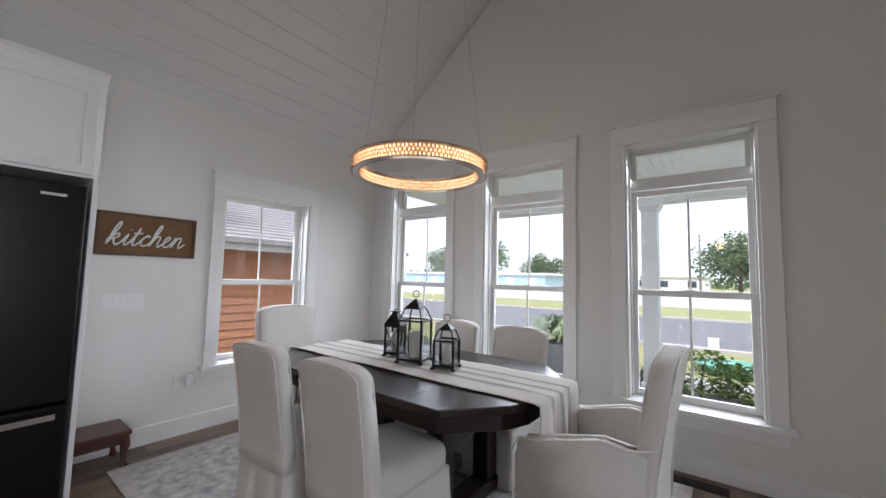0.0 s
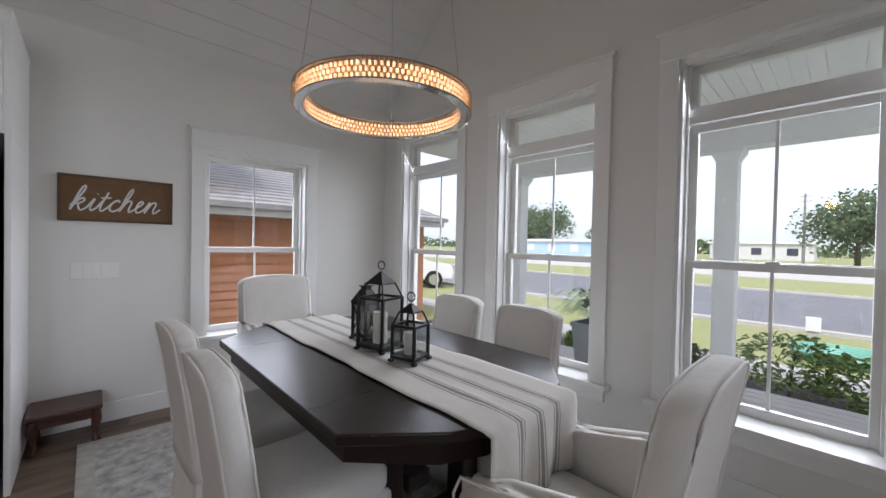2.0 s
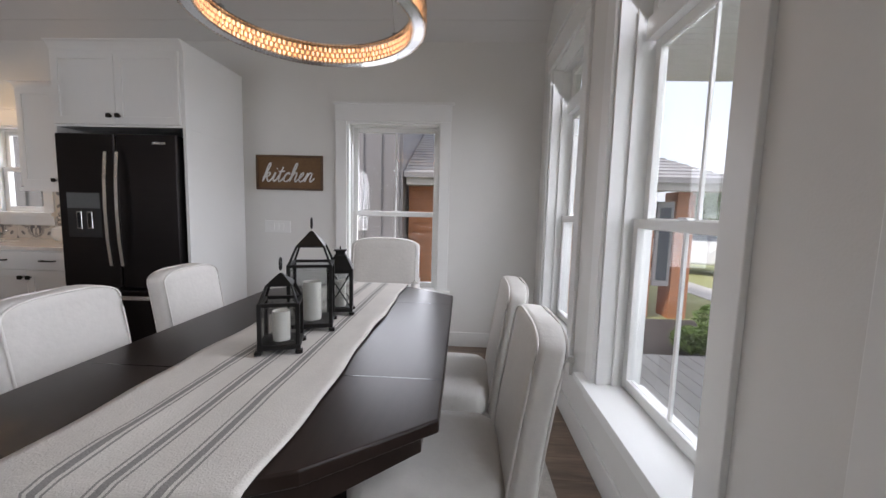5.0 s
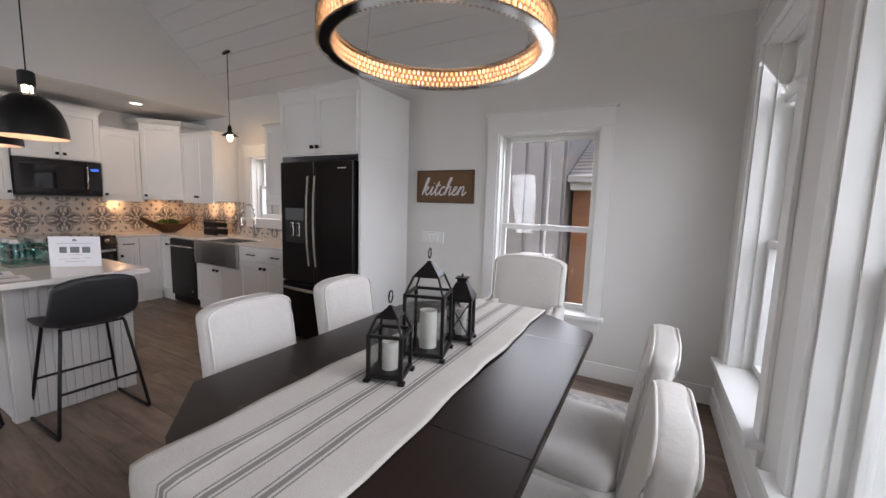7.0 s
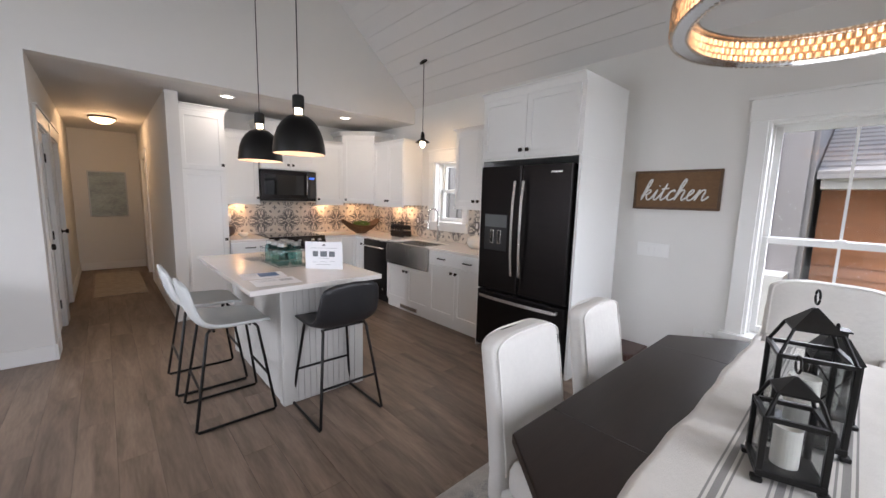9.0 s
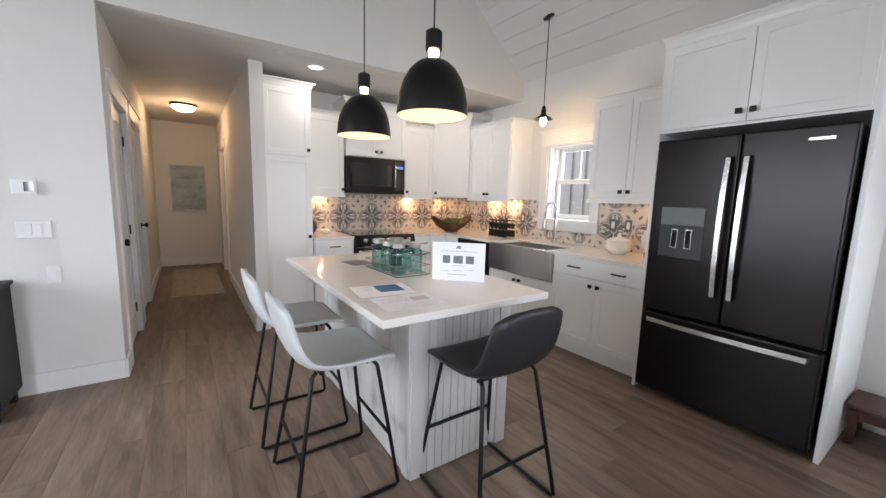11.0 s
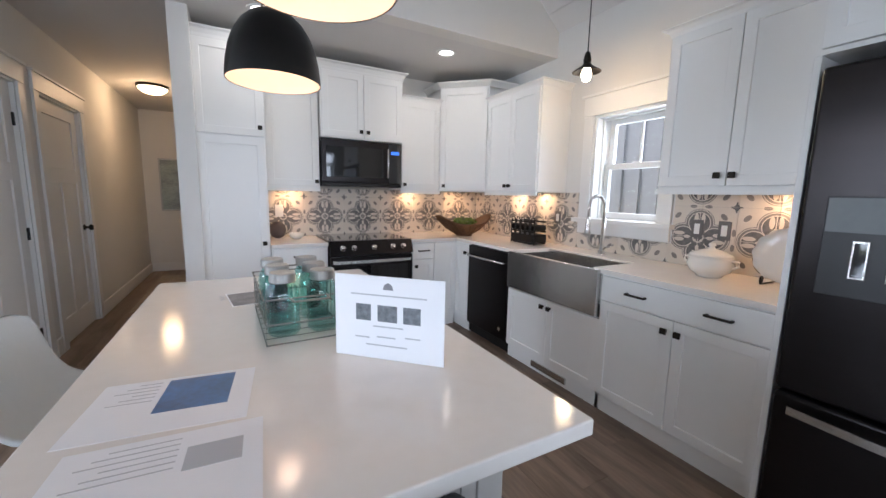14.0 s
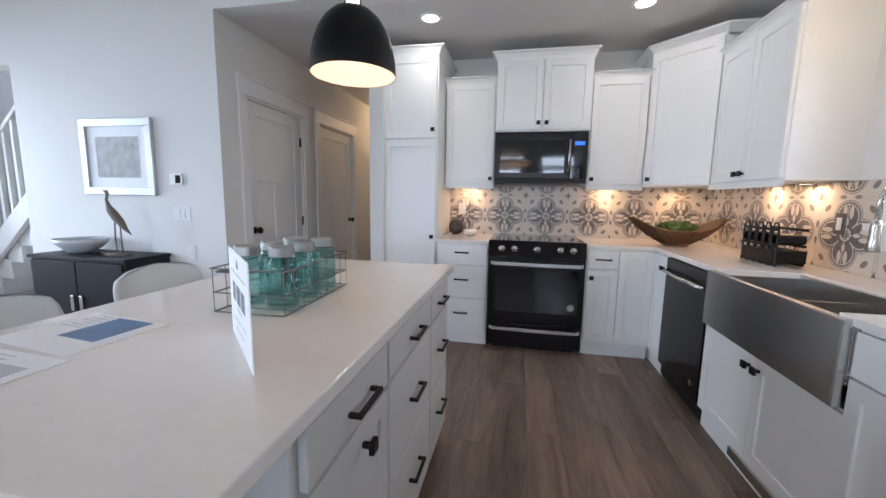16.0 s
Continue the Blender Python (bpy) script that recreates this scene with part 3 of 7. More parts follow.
def cabinet(name, at, u0, u1, z0, z1, depth, label, crown=0.0, mat=None, category="cabinet", toe=False, sides=True, low_rail=False, over=1.0):
    mat = mat or M_CAB
    c = thing(name, at @ pose((u0 + u1) / 2, depth / 2, z0), label, category, "kitchen cabinets")
    inv = pose(-(u0 + u1) / 2, -depth / 2, -z0)
    if toe:
        body = part("body", B((u0, u1, 0, depth, z0 + 0.10, z1)), mat, c, at=inv)
        part("toe_kick", B((u0, u1, 0.012, depth, z0, z0 + 0.10)), mat, c, at=inv)
    else:
        body = part("body", B((u0, u1, 0, depth, z0, z1)), mat, c, at=inv)
    if crown:
        o = 0.045
        bm = bmesh.new()
        loft(bm, [[(u0 - e * over, -e, z), (u1 + e * over, -e, z), (u1 + e * over, depth, z), (u0 - e * over, depth, z)] for e, z in ((0.004, z1 - 0.01), (0.008, z1), (0.012, z1 + crown * 0.25), (o * 0.6, z1 + crown * 0.7), (o, z1 + crown * 0.85), (o, z1 + crown))])
        part("crown_moulding", bm, mat, c, at=inv)
    if low_rail:
        part("light_rail", B((u0, u1, -0.022, 0.0, z0 - 0.03, z0), (u0, u1, -0.026, -0.002, z0 - 0.034, z0 - 0.022)), mat, c, at=inv)
    return c, inv


def on_south(front):
    """Fronts that look north; u runs from east to west (u = -x)."""
    return pose(0, front, 0, 0, 0, 180)


def on_west(front):
    """Fronts that look east; u runs from south to north (u = y)."""
    return pose(front, 0, 0, 0, 0, 90)


# tall pantry
c, i = cabinet("pantry_cabinet", on_south(-3.2), 0.43, 0.905, 0, 2.42, 0.615, "tall white shaker pantry cabinet", crown=0.065, toe=True)
d = shaker("door", 0.44, 0.895, 0.12, 1.745, c, i)
knob(0.865, 0.93, d)
d = shaker("door", 0.44, 0.895, 1.755, 2.41, c, i)
knob(0.865, 1.82, d)
# uppers on the south wall
UF = -3.49
for a, b, k in ((0.912, 1.358, 1.325), (2.145, 2.588, 2.178)):
    c, i = cabinet("wall_cabinet", on_south(UF), a, b, 1.385, 2.27, 0.325, "white shaker wall cabinet with one door", crown=0.04, low_rail=True)
    d = shaker("door", a + 0.008, b - 0.008, 1.395, 2.26, c, i)
    knob(k, 1.44, d)
c, i = cabinet("wall_cabinet", on_south(-3.43), 1.364, 2.139, 1.835, 2.42, 0.385, "white shaker wall cabinet above the microwave", crown=0.065)
for a, b, k in ((1.372, 1.7515, 1.72), (1.7515, 2.131, 1.785)):
    d = shaker("door", a, b, 1.845, 2.41, c, i)
    knob(k, 1.90, d)
# diagonal corner cabinet
c = thing("corner_cabinet", pose(-2.95, -3.5, 1.385), "white shaker corner wall cabinet with a diagonal door", "cabinet", "kitchen cabinets")
def corner_outline(e):
    q = e * 0.42
    return [(-2.592 + (e if e > 0.012 else 0), SY), (-2.592 + (e if e > 0.012 else 0), UF + q), (-2.955 + q, -3.13 + (e if e > 0.012 else 0)), (WX, -3.13 + (e if e > 0.012 else 0)), (WX, SY)]
part("body", prism(corner_outline(0), "z", 1.385, 2.42), M_CAB, c, here=False)
part("crown_moulding", loft(bmesh.new(), [[(x, y, z) for x, y in corner_outline(e)] for e, z in ((0.004, 2.41), (0.010, 2.43), (0.03, 2.46), (0.045, 2.472), (0.045, 2.485))]), M_CAB, c, here=False)
ang = math.degrees(math.atan2(-3.13 - UF, -2.955 + 2.592))
wdt = math.hypot(-3.13 - UF, -2.955 + 2.592)
dm = pose(-2.592, UF, 0, 0, 0, ang)
d = shaker("door", 0.012, wdt - 0.012, 1.395, 2.41, c, Matrix())
d.matrix_parent_inverse = world_of(c).inverted()
d.matrix_basis = dm
knob(0.06, 1.44, d)
# uppers on the west wall
c, i = cabinet("wall_cabinet", on_west(-2.955), -3.13, -2.365, 1.385, 2.27, 0.33, "white shaker wall cabinet with two doors beside the window", crown=0.04, low_rail=True)
for a, b, k in ((-3.122, -2.745, -2.775), (-2.745, -2.373, -2.715)):
    d = shaker("door", a, b, 1.395, 2.26, c, i)
    knob(k, 1.44, d)
c, i = cabinet("wall_cabinet", on_west(-2.955), -1.30, -0.515, 1.405, 2.27, 0.33, "white shaker wall cabinet beside the refrigerator", crown=0.04, low_rail=True)
for a, b, k in ((-1.292, -0.93, -0.965), (-0.93, -0.523, -0.895)):
    d = shaker("door", a, b, 1.415, 2.26, c, i)
    knob(k, 1.47, d)
# refrigerator surround
c, i = cabinet("fridge_cabinet", on_west(-2.545), -0.505, 0.53, 1.855, 2.42, 0.74, "white shaker cabinet above the refrigerator", crown=0.055, over=0.1)
for a, b, k in ((-0.49, 0.005, -0.03), (0.005, 0.50, 0.04)):
    d = shaker("door", a, b, 1.87, 2.40, c, i)
    knob(k, 1.93, d)
e = tagged(part("end_panel", B((WX + 0.001, -2.545, 0.505, 0.53, 0, 1.855)), M_CAB), "tall white end panel beside the refrigerator", "panel", "kitchen cabinets")
soft_edges(e, 0.003)
e = tagged(part("end_panel", B((WX + 0.001, -2.545, -0.512, -0.488, 0, 1.855)), M_CAB), "tall white end panel beside the refrigerator", "panel", "kitchen cabinets")
soft_edges(e, 0.003)

# base cabinets
BF = -3.19
c, i = cabinet("base_cabinet", on_south(BF), 0.912, 1.355, 0, 0.884, 0.62, "white base cabinet with three drawers", toe=True)
for a, b in ((0.70, 0.875), (0.415, 0.695), (0.115, 0.41)):
    d = slab("drawer", 0.92, 1.347, a, b, c, i)
    pull(1.133, (a + b) / 2 + 0.02, d)
c, i = cabinet("base_cabinet", on_south(BF), 2.14, 2.64, 0, 0.884, 0.62, "white base cabinet beside the range", toe=True)
d = slab("drawer", 2.15, 2.38, 0.72, 0.875, c, i)
pull(2.265, 0.80, d)
d = shaker("door", 2.15, 2.38, 0.115, 0.715, c, i)
knob(2.18, 0.65, d)
shaker("door", 2.385, 2.638, 0.115, 0.875, c, i)
CF = -2.655
c, i = cabinet("base_cabinet", on_west(CF), -3.81, -2.925, 0, 0.884, 0.62, "white corner base cabinet", toe=True)
d = shaker("door", -3.17, -2.93, 0.115, 0.875, c, i)
knob(-2.96, 0.79, d)
c, i = cabinet("sink_cabinet", on_west(CF), -2.305, -1.38, 0, 0.60, 0.62, "white shaker base cabinet under the sink", toe=True)
for a, b, k in ((-2.297, -1.845, -1.88), (-1.845, -1.388, -1.81)):
    d = shaker("door", a, b, 0.115, 0.595, c, i)
    knob(k, 0.545, d)
part("floor_vent", B((-2.0, -1.65, -0.002, 0.02, 0.03, 0.075)), M_STEEL, c, at=i)
c, i = cabinet("base_cabinet", on_west(CF), -1.403, -0.515, 0, 0.884, 0.62, "white base cabinet with a wide drawer and two doors", toe=True)
d = slab("drawer", -1.395, -0.523, 0.725, 0.875, c, i)
pull(-1.16, 0.80, d)
pull(-0.74, 0.80, d)
for a, b, k in ((-1.395, -0.945, -0.98), (-0.945, -0.523, -0.91)):
    d = shaker("door", a, b, 0.115, 0.72, c, i)
    knob(k, 0.66, d)
# worktops
q = tagged(soft_edges(part("worktop", B((-1.357, -0.908, SY + 0.012, -3.165, 0.884, 0.914)), M_QUARTZ), 0.003), "white quartz worktop with faint veins", "worktop", "worktops")
bm = prism([(-2.137, SY + 0.012), (-2.137, -3.165), (-2.64, -3.165), (-2.64, -2.235), (-3.02, -2.235), (-3.02, -1.46), (-2.63, -1.46), (-2.63, -0.513), (WX + 0.012, -0.513), (WX + 0.012, SY + 0.012)], "z", 0.884, 0.914)
tagged(soft_edges(part("worktop", bm, M_QUARTZ), 0.002), "long white quartz worktop round the sink", "worktop", "worktops")

# farmhouse sink
s = thing("farmhouse_sink", pose(-2.8, -1.845, 0.62), "brushed steel apron-front farmhouse sink", "sink")
X0, X1, Y0, Y1 = -3.02, -2.605, -2.28, -1.405
rim = [(X1 - 0.0, X1 - 0.03, Y0, Y1, 0.61, 0.905), (X0, X0 + 0.015, Y0, Y1, 0.70, 0.905), (X0 + 0.015, X1 - 0.03, Y0, Y0 + 0.02, 0.70, 0.905), (X0 + 0.015, X1 - 0.03, Y1 - 0.02, Y1, 0.70, 0.905)]
soft_edges(part("basin", B(*rim, (X0, X1 - 0.03, Y0, Y1, 0.685, 0.70)), M_STEEL, s, here=False), 0.006, 3)
part("divider", B((X0 + 0.015, X1 - 0.03, -1.85, -1.835, 0.70, 0.86)), M_STEEL, s, here=False)
part("drain", lathe([(0.045, 0.7005), (0.045, 0.704), (0.03, 0.702)], 20, -2.85, -2.05), M_CHROME, s, here=False)

# island
t = thing("kitchen_island", pose(-0.93, -1.25, 0), "greige panelled kitchen island with drawers", "island")
IX0, IX1, IY0, IY1 = -1.24, -0.63, -1.86, -0.555
part("body", B((IX0, IX1, IY0, IY1, 0.09, 0.885)), M_ISL, t, here=False)
part("plinth", B((IX0 + 0.06, IX1 - 0.004, IY0 + 0.01, IY1 - 0.004, 0, 0.09)), M_ISL, t, here=False)
for x in (IX0, IX1 - 0.07):
    soft_edges(part("corner_post", B((x - 0.004 if x == IX0 else x, x + 0.07 if x == IX0 else x + 0.078, IY1, IY1 + 0.014, 0.0, 0.885)), M_ISL, t, here=False), 0.003)
for y in (IY1 - 0.07, IY0):
    soft_edges(part("corner_post", B((IX1, IX1 + 0.014, y, y + 0.07, 0.0, 0.885)), M_ISL, t, here=False), 0.003)
k = 0
y = IX0 + 0.07
while y < IX1 - 0.075:
    part("bead_board", B((y, min(y + 0.042, IX1 - 0.072), IY1, IY1 + 0.007, 0.005, 0.885), bevel=0.0015, seg=1), M_ISL, t, here=False)
    y += 0.045
y = IY0 + 0.07
while y < IY1 - 0.075:
    part("bead_board", B((IX1, IX1 + 0.007, y, min(y + 0.042, IY1 - 0.072), 0.005, 0.885), bevel=0.0015, seg=1), M_ISL, t, here=False)
    y += 0.045
wi = world_of(t).inverted()
FI = pose(IX0, 0, 0, 0, 0, -90)


def island_front(fn, *a):
    o = fn(*a, t, Matrix(), M_ISL)
    o.matrix_parent_inverse = wi
    o.matrix_basis = FI
    return o


d = island_front(slab, "drawer", 0.57, 0.975, 0.745, 0.868)
pull(0.79, 0.80, d, 0.065)
d = island_front(shaker, "door", 0.57, 0.975, 0.11, 0.738)
knob(0.80, 0.685, d)
for a, b, h in ((0.745, 0.868, 0.80), (0.43, 0.738, 0.585), (0.11, 0.423, 0.285)):
    d = island_front(slab, "drawer", 0.985, 1.49, a, b)
    pull(1.245, h, d, 0.065)
    d = island_front(slab, "drawer", 1.50, 1.85, a, b)
    pull(1.675, h, d, 0.065)
tagged(soft_edges(part("island_worktop", B((-1.276, -0.366, -1.915, -0.317, 0.886, 0.92)), M_QUARTZ), 0.004, 3), "white quartz island worktop with polished edges", "worktop", "worktops")

# refrigerator
t = thing("refrigerator", pose(-2.88, 0.0, 0), "black stainless french-door refrigerator", "refrigerator")
part("body", B((-3.2, -2.58, -0.468, 0.484, 0.03, 1.79)), M_APPL, t, here=False)
FX0, FX1 = -2.575, -2.50
doors = []
for n, y0, y1, z0, z1 in (("door", -0.468, 0.004, 0.63, 1.80), ("door", 0.012, 0.484, 0.63, 1.80), ("freezer_drawer", -0.468, 0.484, 0.05, 0.615)):
    doors.append(part(n, B((FX0, FX1, y0, y1, z0, z1), bevel=0.012, seg=3), M_APPL, t, here=False))
for y, dd in ((-0.035, doors[0]), (0.055, doors[1])):
    path = [(FX1 + 0.0, y, 0.80), (FX1 + 0.045, y, 0.84), (FX1 + 0.062, y, 1.2), (FX1 + 0.045, y, 1.62), (FX1, y, 1.66)]
    bm = bmesh.new()
    loft(bm, [[(x, y - 0.013, z), (x + 0.012, y - 0.013, z), (x + 0.012, y + 0.013, z), (x, y + 0.013, z)] for x, y, z in [(FX1 - 0.002, y, 0.80), (FX1 + 0.03, y, 0.81), (FX1 + 0.05, y, 1.0), (FX1 + 0.056, y, 1.23), (FX1 + 0.05, y, 1.46), (FX1 + 0.03, y, 1.66), (FX1 - 0.002, y, 1.67)]])
    part("handle", bm, M_STEEL, dd, "brushed steel bar handle", here=False)
bm = bmesh.new()
loft(bm, [[(x, y, 0.555), (x + 0.012, y, 0.555), (x + 0.012, y, 0.585), (x, y, 0.585)] for x, y in [(FX1 - 0.002, -0.42), (FX1 + 0.03, -0.41), (FX1 + 0.05, -0.2), (FX1 + 0.055, 0.0), (FX1 + 0.05, 0.2), (FX1 + 0.03, 0.43), (FX1 - 0.002, 0.44)]])
part("handle", bm, M_STEEL, doors[2], "brushed steel bar handle", here=False)
disp = part("dispenser", B((FX1 - 0.001, FX1 + 0.004, -0.40, -0.13, 1.02, 1.36), bevel=0.002, seg=1), material("black_plastic", (0.010, 0.010, 0.011), 0.42), t, "satin black water dispenser", here=False)
part("dispenser_panel", B((FX1 + 0.004, FX1 + 0.006, -0.395, -0.135, 1.24, 1.355)), material("dark_steel", (0.13, 0.14, 0.14), 0.45, 0.3, vary=0.2, scale=5), disp, "dull dark steel control panel", here=False)
for y in (-0.30, -0.215):
    lv = part("lever", B((FX1 + 0.004, FX1 + 0.012, y - 0.021, y + 0.021, 1.085, 1.215), bevel=0.003), M_STEEL, disp, here=False)
    part("lever_pad", B((FX1 + 0.012, FX1 + 0.0135, y - 0.015, y + 0.015, 1.092, 1.208)), M_GLOSS, lv, here=False)
part("badge", B((FX1 - 0.001, FX1 + 0.003, 0.30, 0.40, 1.725, 1.74)), M_STEEL, t, here=False)

# dishwasher
t = thing("dishwasher", pose(-2.9, -2.615, 0), "black stainless dishwasher with a bar handle", "dishwasher")
part("body", B((-3.2, -2.66, -2.92, -2.31, 0.02, 0.88)), M_BLACK, t, here=False)
d = part("door", B((-2.66, -2.632, -2.918, -2.312, 0.11, 0.875), bevel=0.005), M_APPL, t, here=False)
part("handle", tube([(-2.635, -2.89, 0.785), (-2.60, -2.88, 0.785), (-2.595, -2.615, 0.785), (-2.60, -2.35, 0.785), (-2.635, -2.34, 0.785)], 0.011, 8), M_STEEL, d, "steel bar handle", here=False, smooth=True)
part("badge", lathe([(0.02, 0), (0.02, 0.003)], 16), M_STEEL, d, at=pose(-2.632, -2.40, 0.2, 0, 90, 0))

# range
t = thing("range", pose(-1.75, -3.48, 0), "black stainless slide-in electric range", "range")
RX0, RX1, RF = -2.13, -1.363, -3.13
part("body", B((RX0, RX1, -3.80, RF - 0.03, 0.05, 0.905)), M_APPL, t, here=False)
part("cooktop", B((RX0 + 0.0, RX1, -3.80, -3.20, 0.905, 0.925), bevel=0.004), M_GLOSS, t, "black glass cooktop", here=False)
pan = part("control_panel", prism([(RF - 0.07, 0.925), (RF - 0.03, 0.925), (RF + 0.02, 0.80), (RF - 0.03, 0.80)], "x", RX0, RX1), M_APPL, t, here=False)
for x in (-2.03, -1.93, -1.75, -1.57, -1.47):
    kb = part("knob", lathe([(0.024, 0), (0.024, 0.012), (0.018, 0.016), (0.017, 0.038), (0.012, 0.042)], 18), M_STEEL, pan, "steel control knob", at=pose(x, RF + 0.002, 0.86, -68, 0, 0))
    kb.matrix_parent_inverse = world_of(pan).inverted()
d = part("oven_door", B((RX0 + 0.004, RX1 - 0.004, RF - 0.03, RF + 0.012, 0.245, 0.785), bevel=0.006), M_APPL, t, here=False)
part("oven_window", B((RX0 + 0.05, RX1 - 0.05, RF + 0.010, RF + 0.0145, 0.34, 0.70)), M_GLOSS, d, "dark oven window", here=False)
def bar(z, y):
    return loft(bmesh.new(), [[(x, yy, z - 0.014), (x, yy + 0.012, z - 0.014), (x, yy + 0.012, z + 0.014), (x, yy, z + 0.014)] for x, yy in ((RX0 + 0.02, y - 0.045), (RX0 + 0.05, y - 0.01), (-1.75, y), (RX1 - 0.05, y - 0.01), (RX1 - 0.02, y - 0.045))])
part("handle", bar(0.745, RF + 0.055), M_STEEL, d, "steel bar handle", here=False)
dr = part("storage_drawer", B((RX0 + 0.004, RX1 - 0.004, RF - 0.03, RF + 0.008, 0.045, 0.24), bevel=0.005), M_APPL, t, here=False)
part("handle", bar(0.20, RF + 0.05), M_STEEL, dr, here=False)
part("badge", lathe([(0.028, 0), (0.028, 0.004)], 18), M_STEEL, d, at=pose(-2.03, RF + 0.0145, 0.40, -90, 0, 0))
part("foot", B((RX0 + 0.05, RX1 - 0.05, -3.75, -3.2, 0, 0.05)), M_BLACK, t, here=False)

# microwave
t = thing("microwave", pose(-1.75, -3.64, 1.4), "black stainless over-the-range microwave", "microwave")
part("body", B((-2.138, -1.366, SY + 0.002, -3.475, 1.405, 1.83)), M_APPL, t, here=False)
d = part("door", B((-2.0, -1.368, -3.475, -3.44, 1.44, 1.828), bevel=0.005), M_APPL, t, here=False)
part("door_glass", B((-1.95, -1.41, -3.441, -3.437, 1.49, 1.765)), M_GLOSS, d, "dark glass door", here=False)
part("control_strip", B((-2.137, -2.003, -3.475, -3.441, 1.44, 1.828), bevel=0.004), M_GLOSS, t, here=False)
part("display", B((-2.11, -2.03, -3.441, -3.439, 1.72, 1.75)), glow("blue_display", (0.05, 0.16, 0.8), 1.2), t, "small blue lit display", here=False)
part("handle", tube([(-1.985, -3.44, 1.49), (-1.985, -3.405, 1.50), (-1.985, -3.40, 1.63), (-1.985, -3.405, 1.76), (-1.985, -3.44, 1.77)], 0.011, 8), M_STEEL, d, "steel bar handle", here=False, smooth=True)
part("vent_grille", B((-2.137, -1.367, -3.475, -3.445, 1.405, 1.436), bevel=0.003), M_BLACK, t, here=False)

# ---------------------------------------------------------------- things on and round the table


def striped_cloth():
    m = material("striped_linen", (0.66, 0.63, 0.58), 0.95, vary=0.12, scale=7, bump=0.5, bump_scale=220)
    nt = m.node_tree
    b = nt.nodes["Principled BSDF"]
    src = b.inputs["Base Color"].links[0].from_socket
    tc, sp = nt.nodes.new("ShaderNodeTexCoord"), nt.nodes.new("ShaderNodeSeparateXYZ")
    nt.links.new(tc.outputs["Object"], sp.inputs[0])

    def op(kind, a, v):
        n = nt.nodes.new("ShaderNodeMath")
        n.operation = kind
        nt.links.new(a, n.inputs[0])
        n.inputs[1].default_value = v
        return n.outputs[0]

    u = op("ADD", sp.outputs["Y"], 0.168)
    u = op("FRACT", op("DIVIDE", u, 0.112), 0)
    d = op("MULTIPLY", op("ABSOLUTE", op("SUBTRACT", u, 0.5), 0), 0.112)
    inside = op("LESS_THAN", op("ABSOLUTE", sp.outputs["Y"], 0), 0.167)
    thick = op("LESS_THAN", d, 0.0085)
    thin = op("COMPARE", d, 0.019)
    thin.node.inputs[2].default_value = 0.0028
    s = nt.nodes.new("ShaderNodeMath")
    s.operation = "MAXIMUM"
    nt.links.new(thick, s.inputs[0])
    nt.links.new(thin, s.inputs[1])
    k = nt.nodes.new("ShaderNodeMath")
    k.operation = "MULTIPLY"
    nt.links.new(s.outputs[0], k.inputs[0])
    nt.links.new(inside, k.inputs[1])
    f = op("MULTIPLY", k.outputs[0], 0.72)
    mx = nt.nodes.new("ShaderNodeMix")
    mx.data_type = "RGBA"
    nt.links.new(f, mx.inputs["Factor"])
    nt.links.new(src, mx.inputs["A"])
    mx.inputs["B"].default_value = (0.13, 0.125, 0.12, 1)
    nt.links.new(mx.outputs["Result"], b.inputs["Base Color"])
    return m


# runner draped over both ends
bm = bmesh.new()
path = [(-0.342, 0.50), (-0.340, 0.56), (-0.342, 0.64), (-0.345, 0.72), (-0.352, 0.763), (-0.385, 0.7700)] + [(-0.43 - i * 0.06, 0.7700) for i in range(32)] + [(-2.375, 0.7700), (-2.402, 0.763), (-2.408, 0.72), (-2.41, 0.66), (-2.41, 0.60)]
rings = []
for k, (x, z) in enumerate(path):
    upper, lower = [], []
    flat = z > 0.762
    for i in range(25):
        f = i / 24 * 2 - 1
        y = 0.268 * f + 0.006 * math.sin(x * 7.3 + f) * abs(f) + 0.003 * math.sin(x * 19)
        rz = 0.006 * max(0, noise.noise((x * 6, f * 2.5, 1.7))) + 0.014 * max(0, noise.noise((x * 3, f * 4, 5.1)) - 0.25)
        dx = 0.012 * math.sin(f * 9 + 1) * (0.76 - z) / 0.2 if not flat else 0
        side = 1 if x > -1 else -1
        px = x + 1.385 + dx * side
        upper.append((px, y, z + (rz if flat else 0)))
        lower.append((px - (0 if flat else 0.003 * side), y, z + (rz - 0.003 if flat else 0)))
    rings.append(upper + lower[::-1])
loft(bm, rings)
r = part("table_runner", bm, striped_cloth(), smooth=True)
r.location = (-1.385, 1.972, 0)
tagged(r, "cream linen table runner with dark grey stripes", "table runner")

LG = glassy("lantern_glass", (0.90, 0.91, 0.91))


